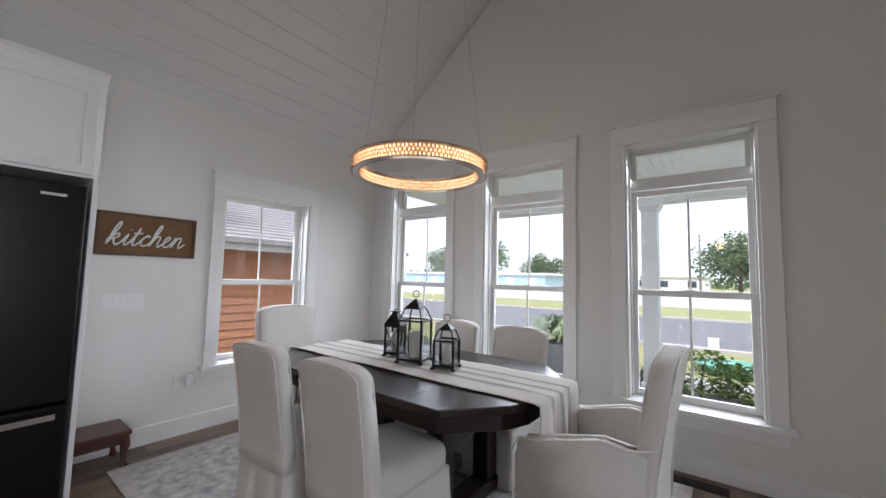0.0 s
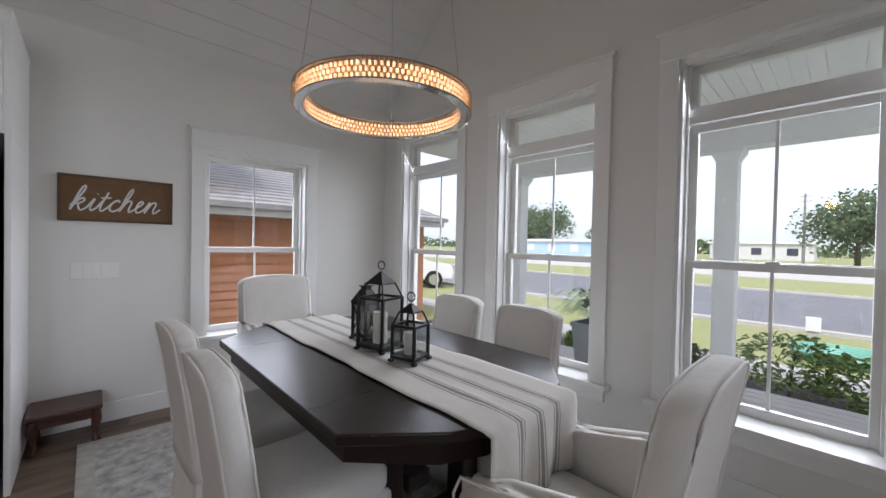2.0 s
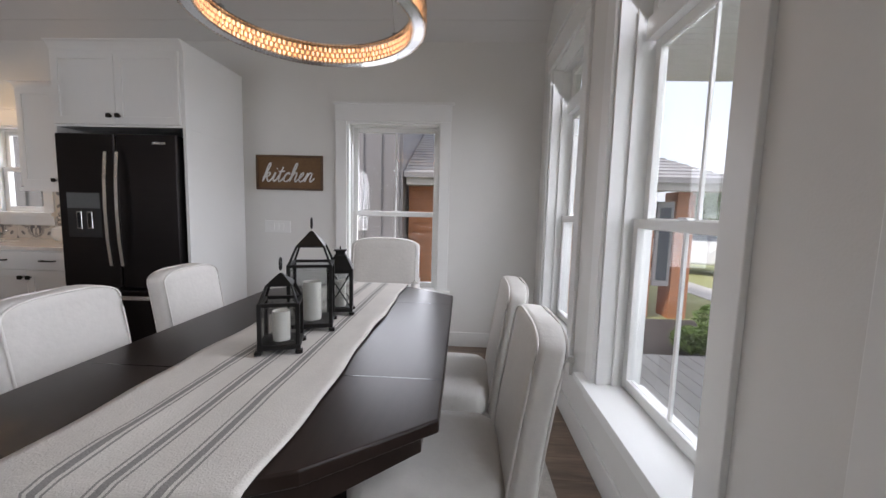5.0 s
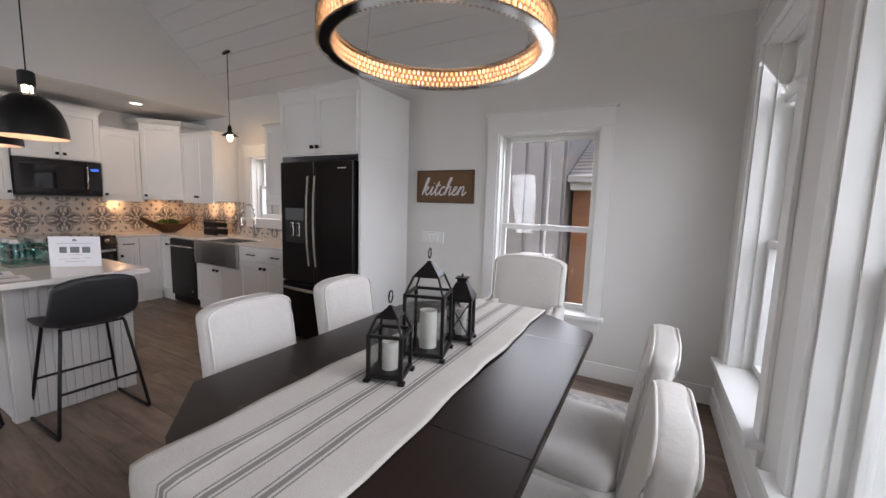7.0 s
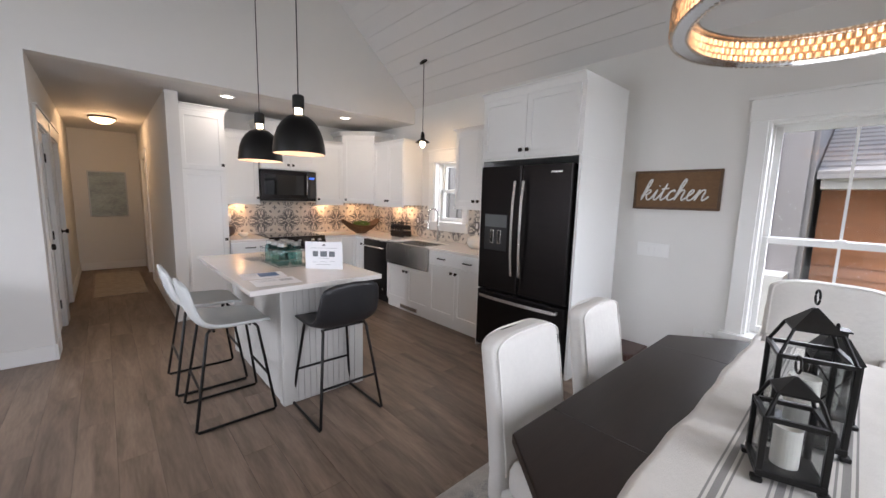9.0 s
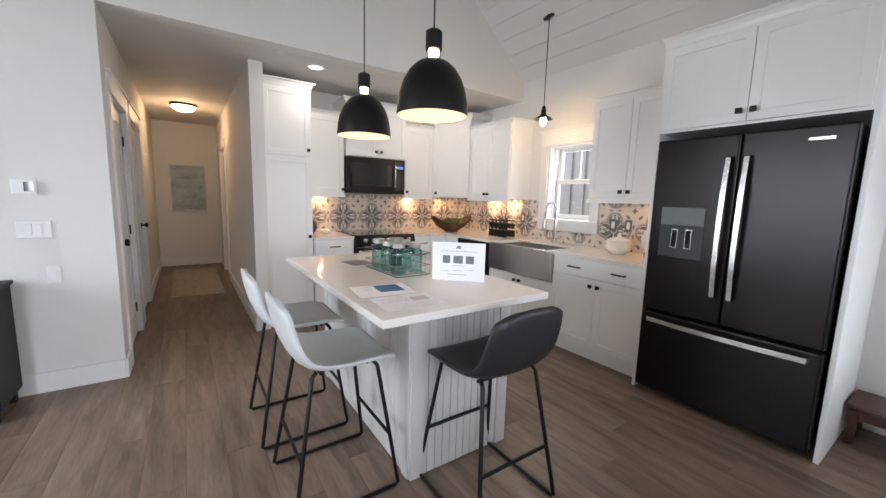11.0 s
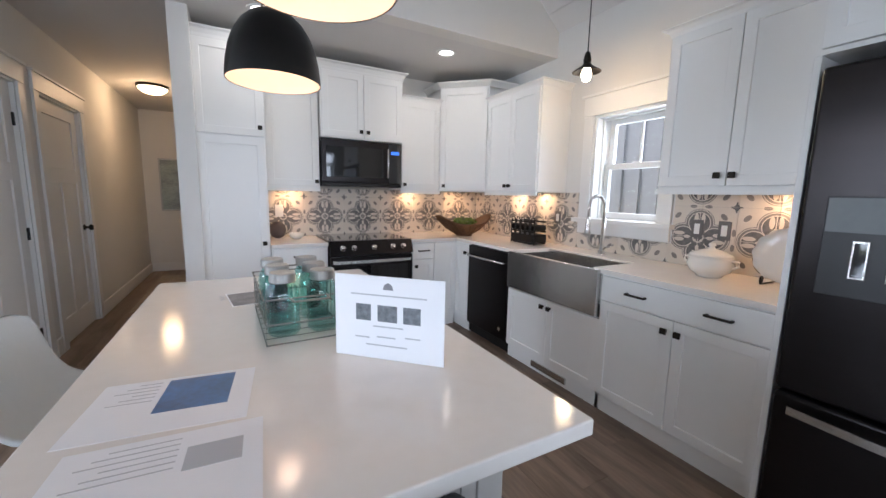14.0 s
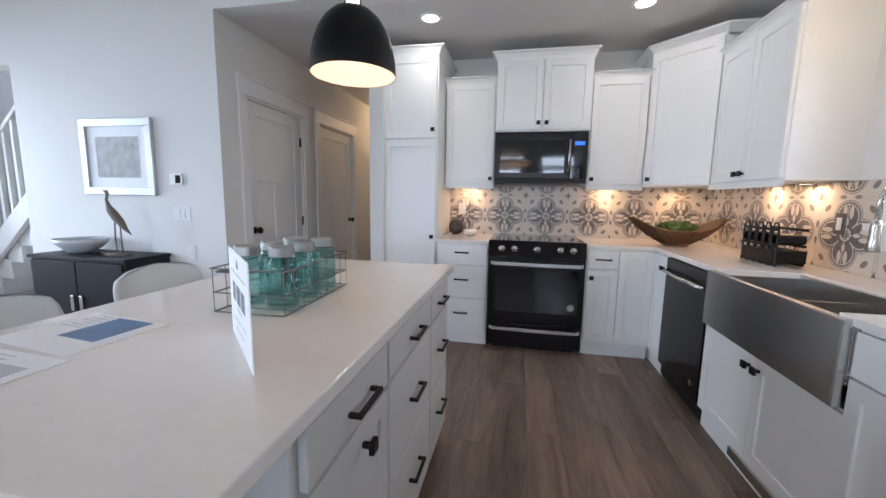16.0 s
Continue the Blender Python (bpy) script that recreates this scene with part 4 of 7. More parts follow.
def lantern(at, w, body, total, crossed, candle, label):
    """A square black metal lantern with glass sides, a hipped top and a ring."""
    t = thing("lantern", at, label, "lantern", "lanterns on the table")
    h = w / 2
    part("base", B((-h - 0.008, h + 0.008, -h - 0.008, h + 0.008, 0.014, 0.032), *[(sx * (h + 0.004) - 0.012, sx * (h + 0.004) + 0.012, sy * (h + 0.004) - 0.012, sy * (h + 0.004) + 0.012, 0, 0.014) for sx in (-1, 1) for sy in (-1, 1)], bevel=0.002, seg=1), M_BLACK, t)
    for sx in (-1, 1):
        for sy in (-1, 1):
            part("post", B((sx * h - 0.007, sx * h + 0.007, sy * h - 0.007, sy * h + 0.007, 0.032, body), bevel=0.0015, seg=1), M_BLACK, t)
    bars = []
    for z in (body - 0.012,):
        bars += [(-h, h, s * h - 0.006, s * h + 0.006, z, z + 0.012) for s in (-1, 1)] + [(s * h - 0.006, s * h + 0.006, -h, h, z, z + 0.012) for s in (-1, 1)]
    part("top_frame", B(*bars), M_BLACK, t)
    for s in (-1, 1):
        for b in ((-h + 0.007, h - 0.007, s * h - 0.001, s * h + 0.001, 0.034, body - 0.012), (s * h - 0.001, s * h + 0.001, -h + 0.007, h - 0.007, 0.034, body - 0.012)):
            part("pane", B(b), LG, t)
        if crossed:
            for e in (-1, 1):
                part("cross_bar", tube([(-h * e, s * (h + 0.004), 0.035), (h * e, s * (h + 0.004), body - 0.01)], 0.003, 6), M_BLACK, t)
                part("cross_bar", tube([(s * (h + 0.004), -h * e, 0.035), (s * (h + 0.004), h * e, body - 0.01)], 0.003, 6), M_BLACK, t)
    ro = h * (0.68 if not crossed else 1.18)
    z1 = body + (total - body) * (0.36 if not crossed else 0.0)
    z2 = total - (0.055 if not crossed else 0.04)
    if not crossed:
        for sx in (-1, 1):
            for sy in (-1, 1):
                part("strut", tube([(sx * h, sy * h, body - 0.004), (sx * ro * 0.95, sy * ro * 0.95, z1 + 0.004)], 0.005, 6), M_BLACK, t)
    rings = [[(sx * r_, sy * r_, z) for sx, sy in ((-1, -1), (1, -1), (1, 1), (-1, 1))] for r_, z in ((ro, z1), (ro, z1 + 0.006), (ro * (0.10 if not crossed else 0.42), z2))]
    part("roof", loft(bmesh.new(), rings), M_BLACK, t)
    if crossed:
        part("chimney", B((-0.022, 0.022, -0.022, 0.022, z2 - 0.004, z2 + 0.018), (-0.03, 0.03, -0.03, 0.03, z2 + 0.018, z2 + 0.024)), M_BLACK, t)
    rr = 0.022 if not crossed else 0.012
    ring = [(rr * math.cos(a * math.tau / 20), 0, total - rr + rr * math.sin(a * math.tau / 20)) for a in range(20)]
    part("ring", tube(ring, 0.0032, 6, closed=True), M_BLACK, t, smooth=True)
    part("candle", lathe([(0.0, 0.032), (candle, 0.032), (candle, 0.034 + body * 0.58), (candle * 0.8, 0.03 + body * 0.57), (0.0, 0.028 + body * 0.56)], 24), M_WAX, t, "cream pillar candle", smooth=False)
    return t


lantern(pose(-1.075, 1.965, 0.774, 0, 0, 18), 0.125, 0.18, 0.332, False, 0.030, "small black metal lantern with a pillar candle")
lantern(pose(-1.345, 1.97, 0.774, 0, 0, 16), 0.165, 0.28, 0.470, False, 0.038, "large black metal lantern with a pillar candle")
lantern(pose(-1.575, 2.02, 0.774, 0, 0, 14), 0.105, 0.215, 0.330, True, 0.026, "black metal lantern with crossed side bars")

# rug under the table
M_RUG = material("faded_rug", (0.60, 0.58, 0.54), 0.97, vary=0.2, scale=15, contrast=2.4, second=(0.29, 0.29, 0.29), bump=0.8, bump_scale=70)
M_RUGB = material("rug_border", (0.60, 0.57, 0.52), 0.97, vary=0.35, scale=14, second=(0.30, 0.29, 0.28), bump=0.7, bump_scale=90)
r = thing("area_rug", pose(-1.4, 1.93, 0), "faded grey and cream patterned area rug", "rug")
part("field", B((-2.88, 0.04, 0.85, 3.00, 0.001, 0.009)), M_RUG, r, here=False)
part("border", B((-2.96, -2.88, 0.77, 3.08, 0.001, 0.0095), (0.04, 0.12, 0.77, 3.08, 0.001, 0.0095), (-2.88, 0.04, 0.77, 0.85, 0.001, 0.0095), (-2.88, 0.04, 3.00, 3.08, 0.001, 0.0095)), M_RUGB, r, here=False)

# little wooden footstool by the wall
M_MAHOG = material("mahogany", (0.075, 0.028, 0.018), 0.32, vary=0.35, scale=4, stretch=(6, 1, 6), bump=0.05)
t = thing("footstool", pose(-3.11, 0.715, 0), "small dark mahogany footstool with carved legs", "stool")
soft_edges(part("top", B((-0.16, 0.16, -0.175, 0.175, 0.215, 0.245)), M_MAHOG, t), 0.008, 3)
part("apron", B((-0.135, 0.135, -0.15, 0.15, 0.155, 0.215)), M_MAHOG, t)
part("drawer_line", B((0.135, 0.138, -0.08, 0.08, 0.183, 0.186)), M_BRONZE, t)
for sx in (-1, 1):
    for sy in (-1, 1):
        rings = []
        for z, r_, o in ((0.0, 0.022, 0.006), (0.015, 0.026, 0.006), (0.04, 0.015, 0.0), (0.09, 0.018, 0.0), (0.14, 0.028, 0.006), (0.19, 0.026, 0.004), (0.214, 0.024, 0.0)):
            rings.append(circle(r_, z, 12, sx * (0.125 + o), sy * (0.14 + o)))
        part("leg", loft(bmesh.new(), rings), M_MAHOG, t, smooth=True)

# sign
M_SIGN = material("stained_board", (0.17, 0.085, 0.03), 0.6, vary=0.4, scale=4, stretch=(6, 1, 14), bump=0.2)
M_SFRAME = material("sign_frame", (0.11, 0.06, 0.028), 0.6, vary=0.4, scale=6, stretch=(4, 4, 4))
M_LETTER = material("letter_paint", (0.72, 0.71, 0.69), 0.5, vary=0.05)
t = thing("wall_sign", pose(WX, 0.977, 1.61, 0, 0, 90), "framed brown wooden sign with raised white script", "sign")
part("board", B((-0.30, 0.30, -0.012, -0.001, -0.145, 0.145)), M_SIGN, t)
for b in ((-0.318, 0.318, -0.026, -0.001, 0.143, 0.161), (-0.318, 0.318, -0.026, -0.001, -0.161, -0.143), (-0.318, -0.30, -0.026, -0.001, -0.143, 0.143), (0.30, 0.318, -0.026, -0.001, -0.143, 0.143)):
    soft_edges(part("frame", B(b), M_SFRAME, t), 0.002)


def script(strokes, parent):
    """One handwritten letter as a raised rounded line through the given points."""
    bm = bmesh.new()
    for pts in strokes:
        q = [pts[0]] + list(pts) + [pts[-1]]
        run_ = []
        for i in range(1, len(q) - 2):
            for k in range(6):
                f = k / 6
                run_.append([0.5 * (2 * q[i][j] + (q[i + 1][j] - q[i - 1][j]) * f + (2 * q[i - 1][j] - 5 * q[i][j] + 4 * q[i + 1][j] - q[i + 2][j]) * f * f + (3 * q[i][j] - q[i - 1][j] - 3 * q[i + 1][j] + q[i + 2][j]) * f ** 3) for j in (0, 1)])
        run_.append(list(q[-1]))
        tube([(-0.265 + 0.0895 * (u + 0.33 * v), -0.017, -0.083 + 0.084 * v) for u, v in run_], 0.0066, 6, bm=bm)
    part("letter", bm, M_LETTER, parent, smooth=True)


script([[(0, 0.3), (0.3, 1.3), (0.36, 1.95), (0.2, 1.95), (0.12, 1.3), (0.08, 0)], [(0.1, 0.1), (0.28, 0.8), (0.55, 1.0), (0.62, 0.76), (0.4, 0.55), (0.2, 0.52)], [(0.38, 0.52), (0.52, 0.15), (0.72, 0), (0.95, 0.25)]], t)
script([[(0.95, 0.25), (1.18, 1.0), (1.13, 0.3), (1.27, 0), (1.5, 0.25)], [(1.2, 1.38), (1.23, 1.42)]], t)
script([[(1.5, 0.25), (1.72, 1.0), (1.8, 1.6), (1.7, 0.6), (1.76, 0.1), (1.9, 0), (2.12, 0.25)], [(1.5, 1.1), (2.1, 1.16)]], t)
script([[(2.12, 0.25), (2.38, 0.86), (2.62, 0.98), (2.7, 0.78)], [(2.62, 0.98), (2.36, 0.8), (2.26, 0.4), (2.4, 0.04), (2.65, 0.04), (2.9, 0.3)]], t)
script([[(2.9, 0.3), (3.16, 1.3), (3.22, 1.95), (3.07, 1.95), (2.98, 1.3), (2.95, 0)], [(2.96, 0.1), (3.14, 0.8), (3.34, 1.0), (3.48, 0.8), (3.46, 0.3), (3.58, 0), (3.8, 0.25)]], t)
script([[(3.8, 0.25), (4.08, 0.6), (4.2, 0.88), (4.05, 1.0), (3.9, 0.75), (3.9, 0.3), (4.08, 0), (4.34, 0.15), (4.5, 0.5)]], t)
script([[(4.5, 0.5), (4.62, 1.0), (4.6, 0.5), (4.56, 0)], [(4.57, 0.1), (4.74, 0.8), (4.94, 1.0), (5.08, 0.8), (5.06, 0.3), (5.2, 0), (5.5, 0.4)]], t)


def wall_plate(name, at, gangs, label, rocker=True, mat=None):
    t = thing(name, at, label, "switch" if rocker else "outlet")
    w = 0.035 + 0.046 * (gangs - 1)
    part("plate", B((-w, w, -0.007, 0, -0.057, 0.057), bevel=0.003), mat or M_TRIM, t)
    for g in range(gangs):
        u = (g - (gangs - 1) / 2) * 0.046
        if rocker:
            part("rocker", B((u - 0.016, u + 0.016, -0.011, -0.006, -0.033, 0.033), bevel=0.002), M_TRIM, t)
        else:
            for z in (-0.02, 0.02):
                part("socket", B((u - 0.016, u + 0.016, -0.009, -0.006, z - 0.014, z + 0.014), bevel=0.002), M_TRIM, t)
    return t


wall_plate("light_switch", pose(WX, 0.85, 1.10, 0, 0, 90), 3, "white triple rocker switch plate")
wall_plate("wall_outlet", pose(WX, 1.25, 0.44, 0, 0, 90), 1, "white wall outlet near the baseboard", False)
t = thing("plug_adapter", pose(WX, 1.325, 0.44, 0, 0, 90), "small white plug-in adapter", "plug")
part("case", B((-0.028, 0.028, -0.045, 0, -0.05, 0.045), bevel=0.008), M_TRIM, t)
wall_plate("wall_outlet", pose(-2.38, NY, 0.33, 0, 0, 0), 1, "white wall outlet under the window", False)
t = thing("floor_register", pose(0.15, 3.16, 0), "dark bronze slotted floor register", "register")
part("frame", B((-0.16, 0.16, -0.055, 0.055, 0.0005, 0.005)), M_BRONZE, t)
for i in range(18):
    part("slat", B((-0.145 + i * 0.0165, -0.139 + i * 0.0165, -0.04, 0.04, 0.005, 0.008)), M_BLACK, t)

# ---------------------------------------------------------------- lamps
M_CRYSTAL = glassy("crystal_rod", (0.90, 0.84, 0.77), 0.05, ior=2.4)
# Emission varies from cell to cell to paint the sparkle of the crystals.
M_LED = glow("led_strip", (1.0, 0.72, 0.44), 1.0)
nt = M_LED.node_tree
vo, mr = nt.nodes.new("ShaderNodeTexVoronoi"), nt.nodes.new("ShaderNodeMapRange")
vo.inputs["Scale"].default_value = 60
mr.inputs[3].default_value, mr.inputs[4].default_value = 1.0, 5.0
tc = nt.nodes.new("ShaderNodeTexCoord")
nt.links.new(tc.outputs["Object"], vo.inputs["Vector"])
nt.links.new(vo.outputs["Color"], mr.inputs[0])
nt.links.new(mr.outputs[0], nt.nodes["Principled BSDF"].inputs["Emission Strength"])
t = thing("chandelier", pose(-1.348, 1.975, 2.03), "round crystal rod chandelier ring with a chrome frame", "chandelier")
R = 0.465
for r_, z in ((R - 0.05, 0.088), (R - 0.05, 0.0)):
    rings = []
    part("chrome_ring", loft(bmesh.new(), [circle(a, b, 72) for a, b in ((r_ - 0.002, z), (r_ + 0.045, z), (r_ + 0.045, z + 0.007), (r_ - 0.002, z + 0.007), (r_ - 0.002, z))], False), M_CHROME, t, smooth=False)
M_BAND = material("brass_band", (0.62, 0.44, 0.28), 0.35, 0.9, vary=0.3, scale=30)
part("band", loft(bmesh.new(), [circle(a, b, 72) for a, b in ((R - 0.030, 0.010), (R - 0.024, 0.010), (R - 0.024, 0.085), (R - 0.030, 0.085), (R - 0.030, 0.010))], False), M_BAND, t, "warm metal band behind the crystals")
# Glowing beads added behind the rods in place of real crystal glints.
bm = bmesh.new()
for i in range(110):
    for rad in (R - 0.036, R - 0.018):
        for z in (0.012, 0.037, 0.062):
            a = (i + (0.5 if z == 0.037 else 0.0)) * math.tau / 110
            box(bm, -0.0035, 0.0035, -0.0055, 0.0055, z, z + 0.016, pose(rad * math.cos(a), rad * math.sin(a), 0, 0, 0, math.degrees(a)))
tagged(part("led_bead", bm, M_LED, t, "tiny warm lit beads added to imitate crystal sparkle"), kind="stuff")
bm = bmesh.new()
for rad, cnt in ((R - 0.004, 150), (R - 0.052, 130)):
    for i in range(cnt):
        a = i * math.tau / cnt
        m = pose(rad * math.cos(a), rad * math.sin(a), 0, 0, 0, math.degrees(a) + 45)
        box(bm, -0.005, 0.005, -0.005, 0.005, -0.002, 0.094, m)
tagged(part("crystal_rod", bm, M_CRYSTAL, t, "rows of clear crystal rods"), kind="stuff")
for a in (20, 140, 260):
    x, y = (R - 0.03) * math.cos(radians(a)), (R - 0.03) * math.sin(radians(a))
    part("bracket", B((x - 0.012, x + 0.012, y - 0.012, y + 0.012, 0.085, 0.115), bevel=0.003), M_CHROME, t)
    part("wire", tube([(x, y, 0.11), (x * 0.35, y * 0.35, 2.38)], 0.0016, 5), M_STEEL, t)
part("canopy", lathe([(0.0, 2.35), (0.16, 2.35), (0.16, 2.38), (0.10, 2.51), (0.0, 2.51)], 28), M_CHROME, t)
point_lamp("chandelier_light", (-1.365, 1.975, 2.08), 3.5, 0.3, (1.0, 0.75, 0.48))


def dome_pendant(x, y, z, label):
    t = thing("pendant_lamp", pose(x, y, z), label, "pendant lamp", "pendants over the island")
    out = [(0.184, 0.0), (0.184, 0.02), (0.179, 0.07), (0.168, 0.125), (0.148, 0.18), (0.120, 0.225), (0.085, 0.258), (0.045, 0.278)]
    part("shade", lathe(out + [(r_ - 0.003, z_ - 0.002) for r_, z_ in out[:0:-1]] + [(0.181, 0.0)], 44, caps=False), M_BLACK, t, "matt black dome shade", smooth=True)
    part("lining", lathe([(r_ - 0.0035, z_ + 0.001 if k_ == 0 else z_ - 0.003) for k_, (r_, z_) in enumerate(out)] + [(0.0, 0.27)], 44, caps=False), M_SHADEIN, t, "pale inside of the shade", smooth=True)
    part("collar", lathe([(0.026, 0.276), (0.026, 0.325)], 20), M_BULB, t, "lit clear collar")
    for a in range(4):
        c, s = math.cos(a * math.pi / 2), math.sin(a * math.pi / 2)
        part("stay", tube([(0.036 * c, 0.036 * s, 0.274), (0.036 * c, 0.036 * s, 0.33)], 0.003, 6), M_BLACK, t)
    part("socket", lathe([(0.0, 0.325), (0.042, 0.325), (0.042, 0.41), (0.03, 0.42), (0.0, 0.42)], 24), M_BLACK, t, smooth=False)
    top = EAVE + SLOPE * (x - WX) - z
    part("cord", tube([(0, 0, 0.415), (0, 0, top)], 0.004, 6), M_BLACK, t)
    part("canopy", lathe([(0.0, top - 0.06), (0.06, top - 0.06), (0.06, top + 0.03), (0, top + 0.03)], 20), M_BLACK, t)
    part("bulb", lathe([(0.0, 0.09), (0.02, 0.095), (0.03, 0.12), (0.026, 0.15), (0.014, 0.18), (0.012, 0.22)], 16), M_BULB, t, "lit bulb", smooth=True)
    point_lamp("pendant_light", (x, y, z + 0.06), 1.4, 0.05, (1.0, 0.62, 0.38))
    return t


dome_pendant(-0.854, -1.67, 1.787, "matt black dome pendant lamp on a long cord")
dome_pendant(-0.872, -0.812, 1.79, "matt black dome pendant lamp on a long cord")

t = thing("sink_pendant", pose(-2.84, -1.815, 2.13), "small bronze pendant lamp with a flat cone shade", "pendant lamp")
part("shade", lathe([(0.095, 0.065), (0.093, 0.068), (0.035, 0.105), (0.022, 0.125), (0.02, 0.125), (0.033, 0.103), (0.091, 0.065)], 28, caps=False), M_BRONZE, t, smooth=True)
part("socket", lathe([(0.0, 0.12), (0.024, 0.12), (0.026, 0.15), (0.016, 0.19), (0.006, 0.2)], 18), M_BRONZE, t, smooth=True)
part("bulb", lathe([(0.0, 0.0), (0.025, 0.01), (0.036, 0.045), (0.026, 0.085), (0.014, 0.11)], 18), M_BULB, t, "lit clear bulb", smooth=True)
part("cord", tube([(0, 0, 0.19), (0, 0, 1.03)], 0.004, 6), M_BLACK, t)
part("canopy", lathe([(0.0, 0), (0.055, 0.0), (0.055, 0.02), (0.02, 0.03), (0, 0.03)], 20), M_BRONZE, t, at=pose(0.0, 0, 1.03, 0, 41, 0))
point_lamp("sink_light", (-2.84, -1.815, 2.11), 7, 0.04, WARM)

for x, y in ((-0.89, -2.94), (-2.36, -2.96)):
    t = thing("recessed_light", pose(x, y, LOW), "lit white recessed ceiling light", "ceiling light", "recessed lights")
    part("trim_ring", lathe([(0.085, 0.0), (0.085, -0.006), (0.062, -0.008), (0.060, 0.0)], 28, caps=False), M_TRIM, t)
    part("lens", lathe([(0.0, -0.003), (0.061, -0.003), (0.061, -0.001), (0.0, -0.001)], 28), M_CAN, t, "lit lens")
    area_lamp("recessed_lamp", (x, y, LOW - 0.02), (x, y, 0), 0.11, 0.11, 3.0, (1.0, 0.86, 0.68))
t = thing("flush_light", pose(0.16, -5.75, LOW), "lit frosted flush-mount ceiling light with a bronze rim", "ceiling light")
part("rim", lathe([(0.0, 0), (0.165, 0), (0.165, -0.025), (0.15, -0.03), (0, -0.03)], 32), M_BRONZE, t)
part("bowl", lathe([(0.15, -0.03), (0.14, -0.05), (0.10, -0.085), (0.05, -0.10), (0.0, -0.104)], 32, caps=False), M_DIFF, t, "lit frosted glass bowl", smooth=True)
point_lamp("hall_light", (0.16, -5.75, LOW - 0.2), 10, 0.1, (1.0, 0.60, 0.28))
for x, y, w in ((-1.13, -3.73, 1), (-2.37, -3.73, 1), (-2.95, -3.66, 1), (-3.20, -2.95, 1), (-3.20, -2.60, 1), (-3.20, -0.75, 1)):
    z = 1.405 if y > -1 else 1.385
    t = thing("puck_light", pose(x, y, z), "small lit puck light under a wall cabinet", "light", "under-cabinet lights")
    part("ring", lathe([(0.0, 0), (0.035, 0), (0.035, -0.010), (0.028, -0.012), (0, -0.010)], 20), M_STEEL, t)
    part("lens", lathe([(0.0, -0.0125), (0.026, -0.0125), (0.026, -0.011), (0, -0.011)], 20), M_DIFF, t)
    area_lamp("puck_lamp", (x, y, z - 0.015), (x, y - 0.0001, 0), 0.05, 0.05, 1.5, (1.0, 0.56, 0.25))

# ---------------------------------------------------------------- things in the kitchen
M_JAR = glassy("aqua_glass", (0.79, 0.925, 0.92), 0.02, ior=1.55)
M_ZINC = material("zinc_lid", (0.42, 0.42, 0.40), 0.42, 0.9, vary=0.2, scale=20)
M_WIRE = material("grey_wire", (0.20, 0.20, 0.18), 0.5, 0.7, vary=0.2)
M_PAPER = material("white_paper", (0.84, 0.85, 0.87), 0.6, vary=0.02)
M_INK = material("grey_ink", (0.25, 0.25, 0.27), 0.7, vary=0.2, scale=40)
M_INKL = material("pale_ink", (0.48, 0.49, 0.51), 0.7)
IZ = 0.92
BM = pose(-0.85, -1.15, IZ, 0, 0, 2)
t = thing("wire_basket", BM, "grey wire carrier basket holding glass jars", "basket")
hx, hy = 0.11, 0.205
for z, grow in ((0.004, 0), (0.06, 0.0), (0.13, 0.004)):
    e = grow
    part("hoop", tube([(-hx - e, -hy - e, z), (hx + e, -hy - e, z), (hx + e, hy + e, z), (-hx - e, hy + e, z)], 0.0022, 6, closed=True), M_WIRE, t)
for i in range(9):
    y = -hy + i * hy / 4
    part("wire", tube([(-hx, y, 0.13), (-hx, y, 0.004), (hx, y, 0.004), (hx, y, 0.13)], 0.0016, 5), M_WIRE, t)
for s in (-1, 1):
    part("handle", tube([(-0.05, s * hy, 0.13), (-0.045, s * (hy + 0.06), 0.135), (0.045, s * (hy + 0.06), 0.135), (0.05, s * hy, 0.13)], 0.003, 6), M_WIRE, t)
j0 = None
for ix in (-1, 1):
    for iy in (-1, 0, 1):
        m = BM @ pose(ix * 0.056, iy * 0.125, 0.007)
        if j0 is None:
            j0 = thing("glass_jar", m, "aqua glass canning jar with a zinc lid", "jar", "jars in the basket")
            prof = [(0.0, 0.0), (0.040, 0.0), (0.046, 0.008), (0.046, 0.115), (0.042, 0.135), (0.033, 0.148), (0.033, 0.16)]
            part("glass", lathe(prof + [(0.030, 0.16), (0.030, 0.147), (0.039, 0.132), (0.043, 0.113), (0.043, 0.010), (0.0, 0.008)], 24, caps=False), M_JAR, j0, "aqua tinted glass", smooth=True)
            part("lid", lathe([(0.0, 0.182), (0.034, 0.182), (0.036, 0.178), (0.036, 0.155), (0.0345, 0.153)], 24), M_ZINC, j0, "dull zinc screw lid")
        else:
            copy_thing(j0, m)

# printed card standing up, and papers
d = Vector((-1.125 + 0.915, -0.648 + 0.845, 0))
t = thing("display_card", pose(-1.012, -0.728, IZ, 0, 0, math.degrees(math.atan2(d.y, d.x)) + 180), "upright white printed card in a clear holder", "card")
part("sheet", B((-0.145, 0.145, -0.0012, 0.0012, 0.002, 0.215)), M_PAPER, t)
for n, b in (("photo", (-0.085, -0.040, 0.10, 0.142)), ("photo", (-0.024, 0.028, 0.10, 0.142)), ("photo", (0.046, 0.087, 0.10, 0.142))):
    part(n, B((b[0], b[1], 0.0012, 0.0018, b[2], b[3])), material("print", (0.22, 0.24, 0.26), 0.6, vary=0.9, scale=60), t, "small printed photograph")
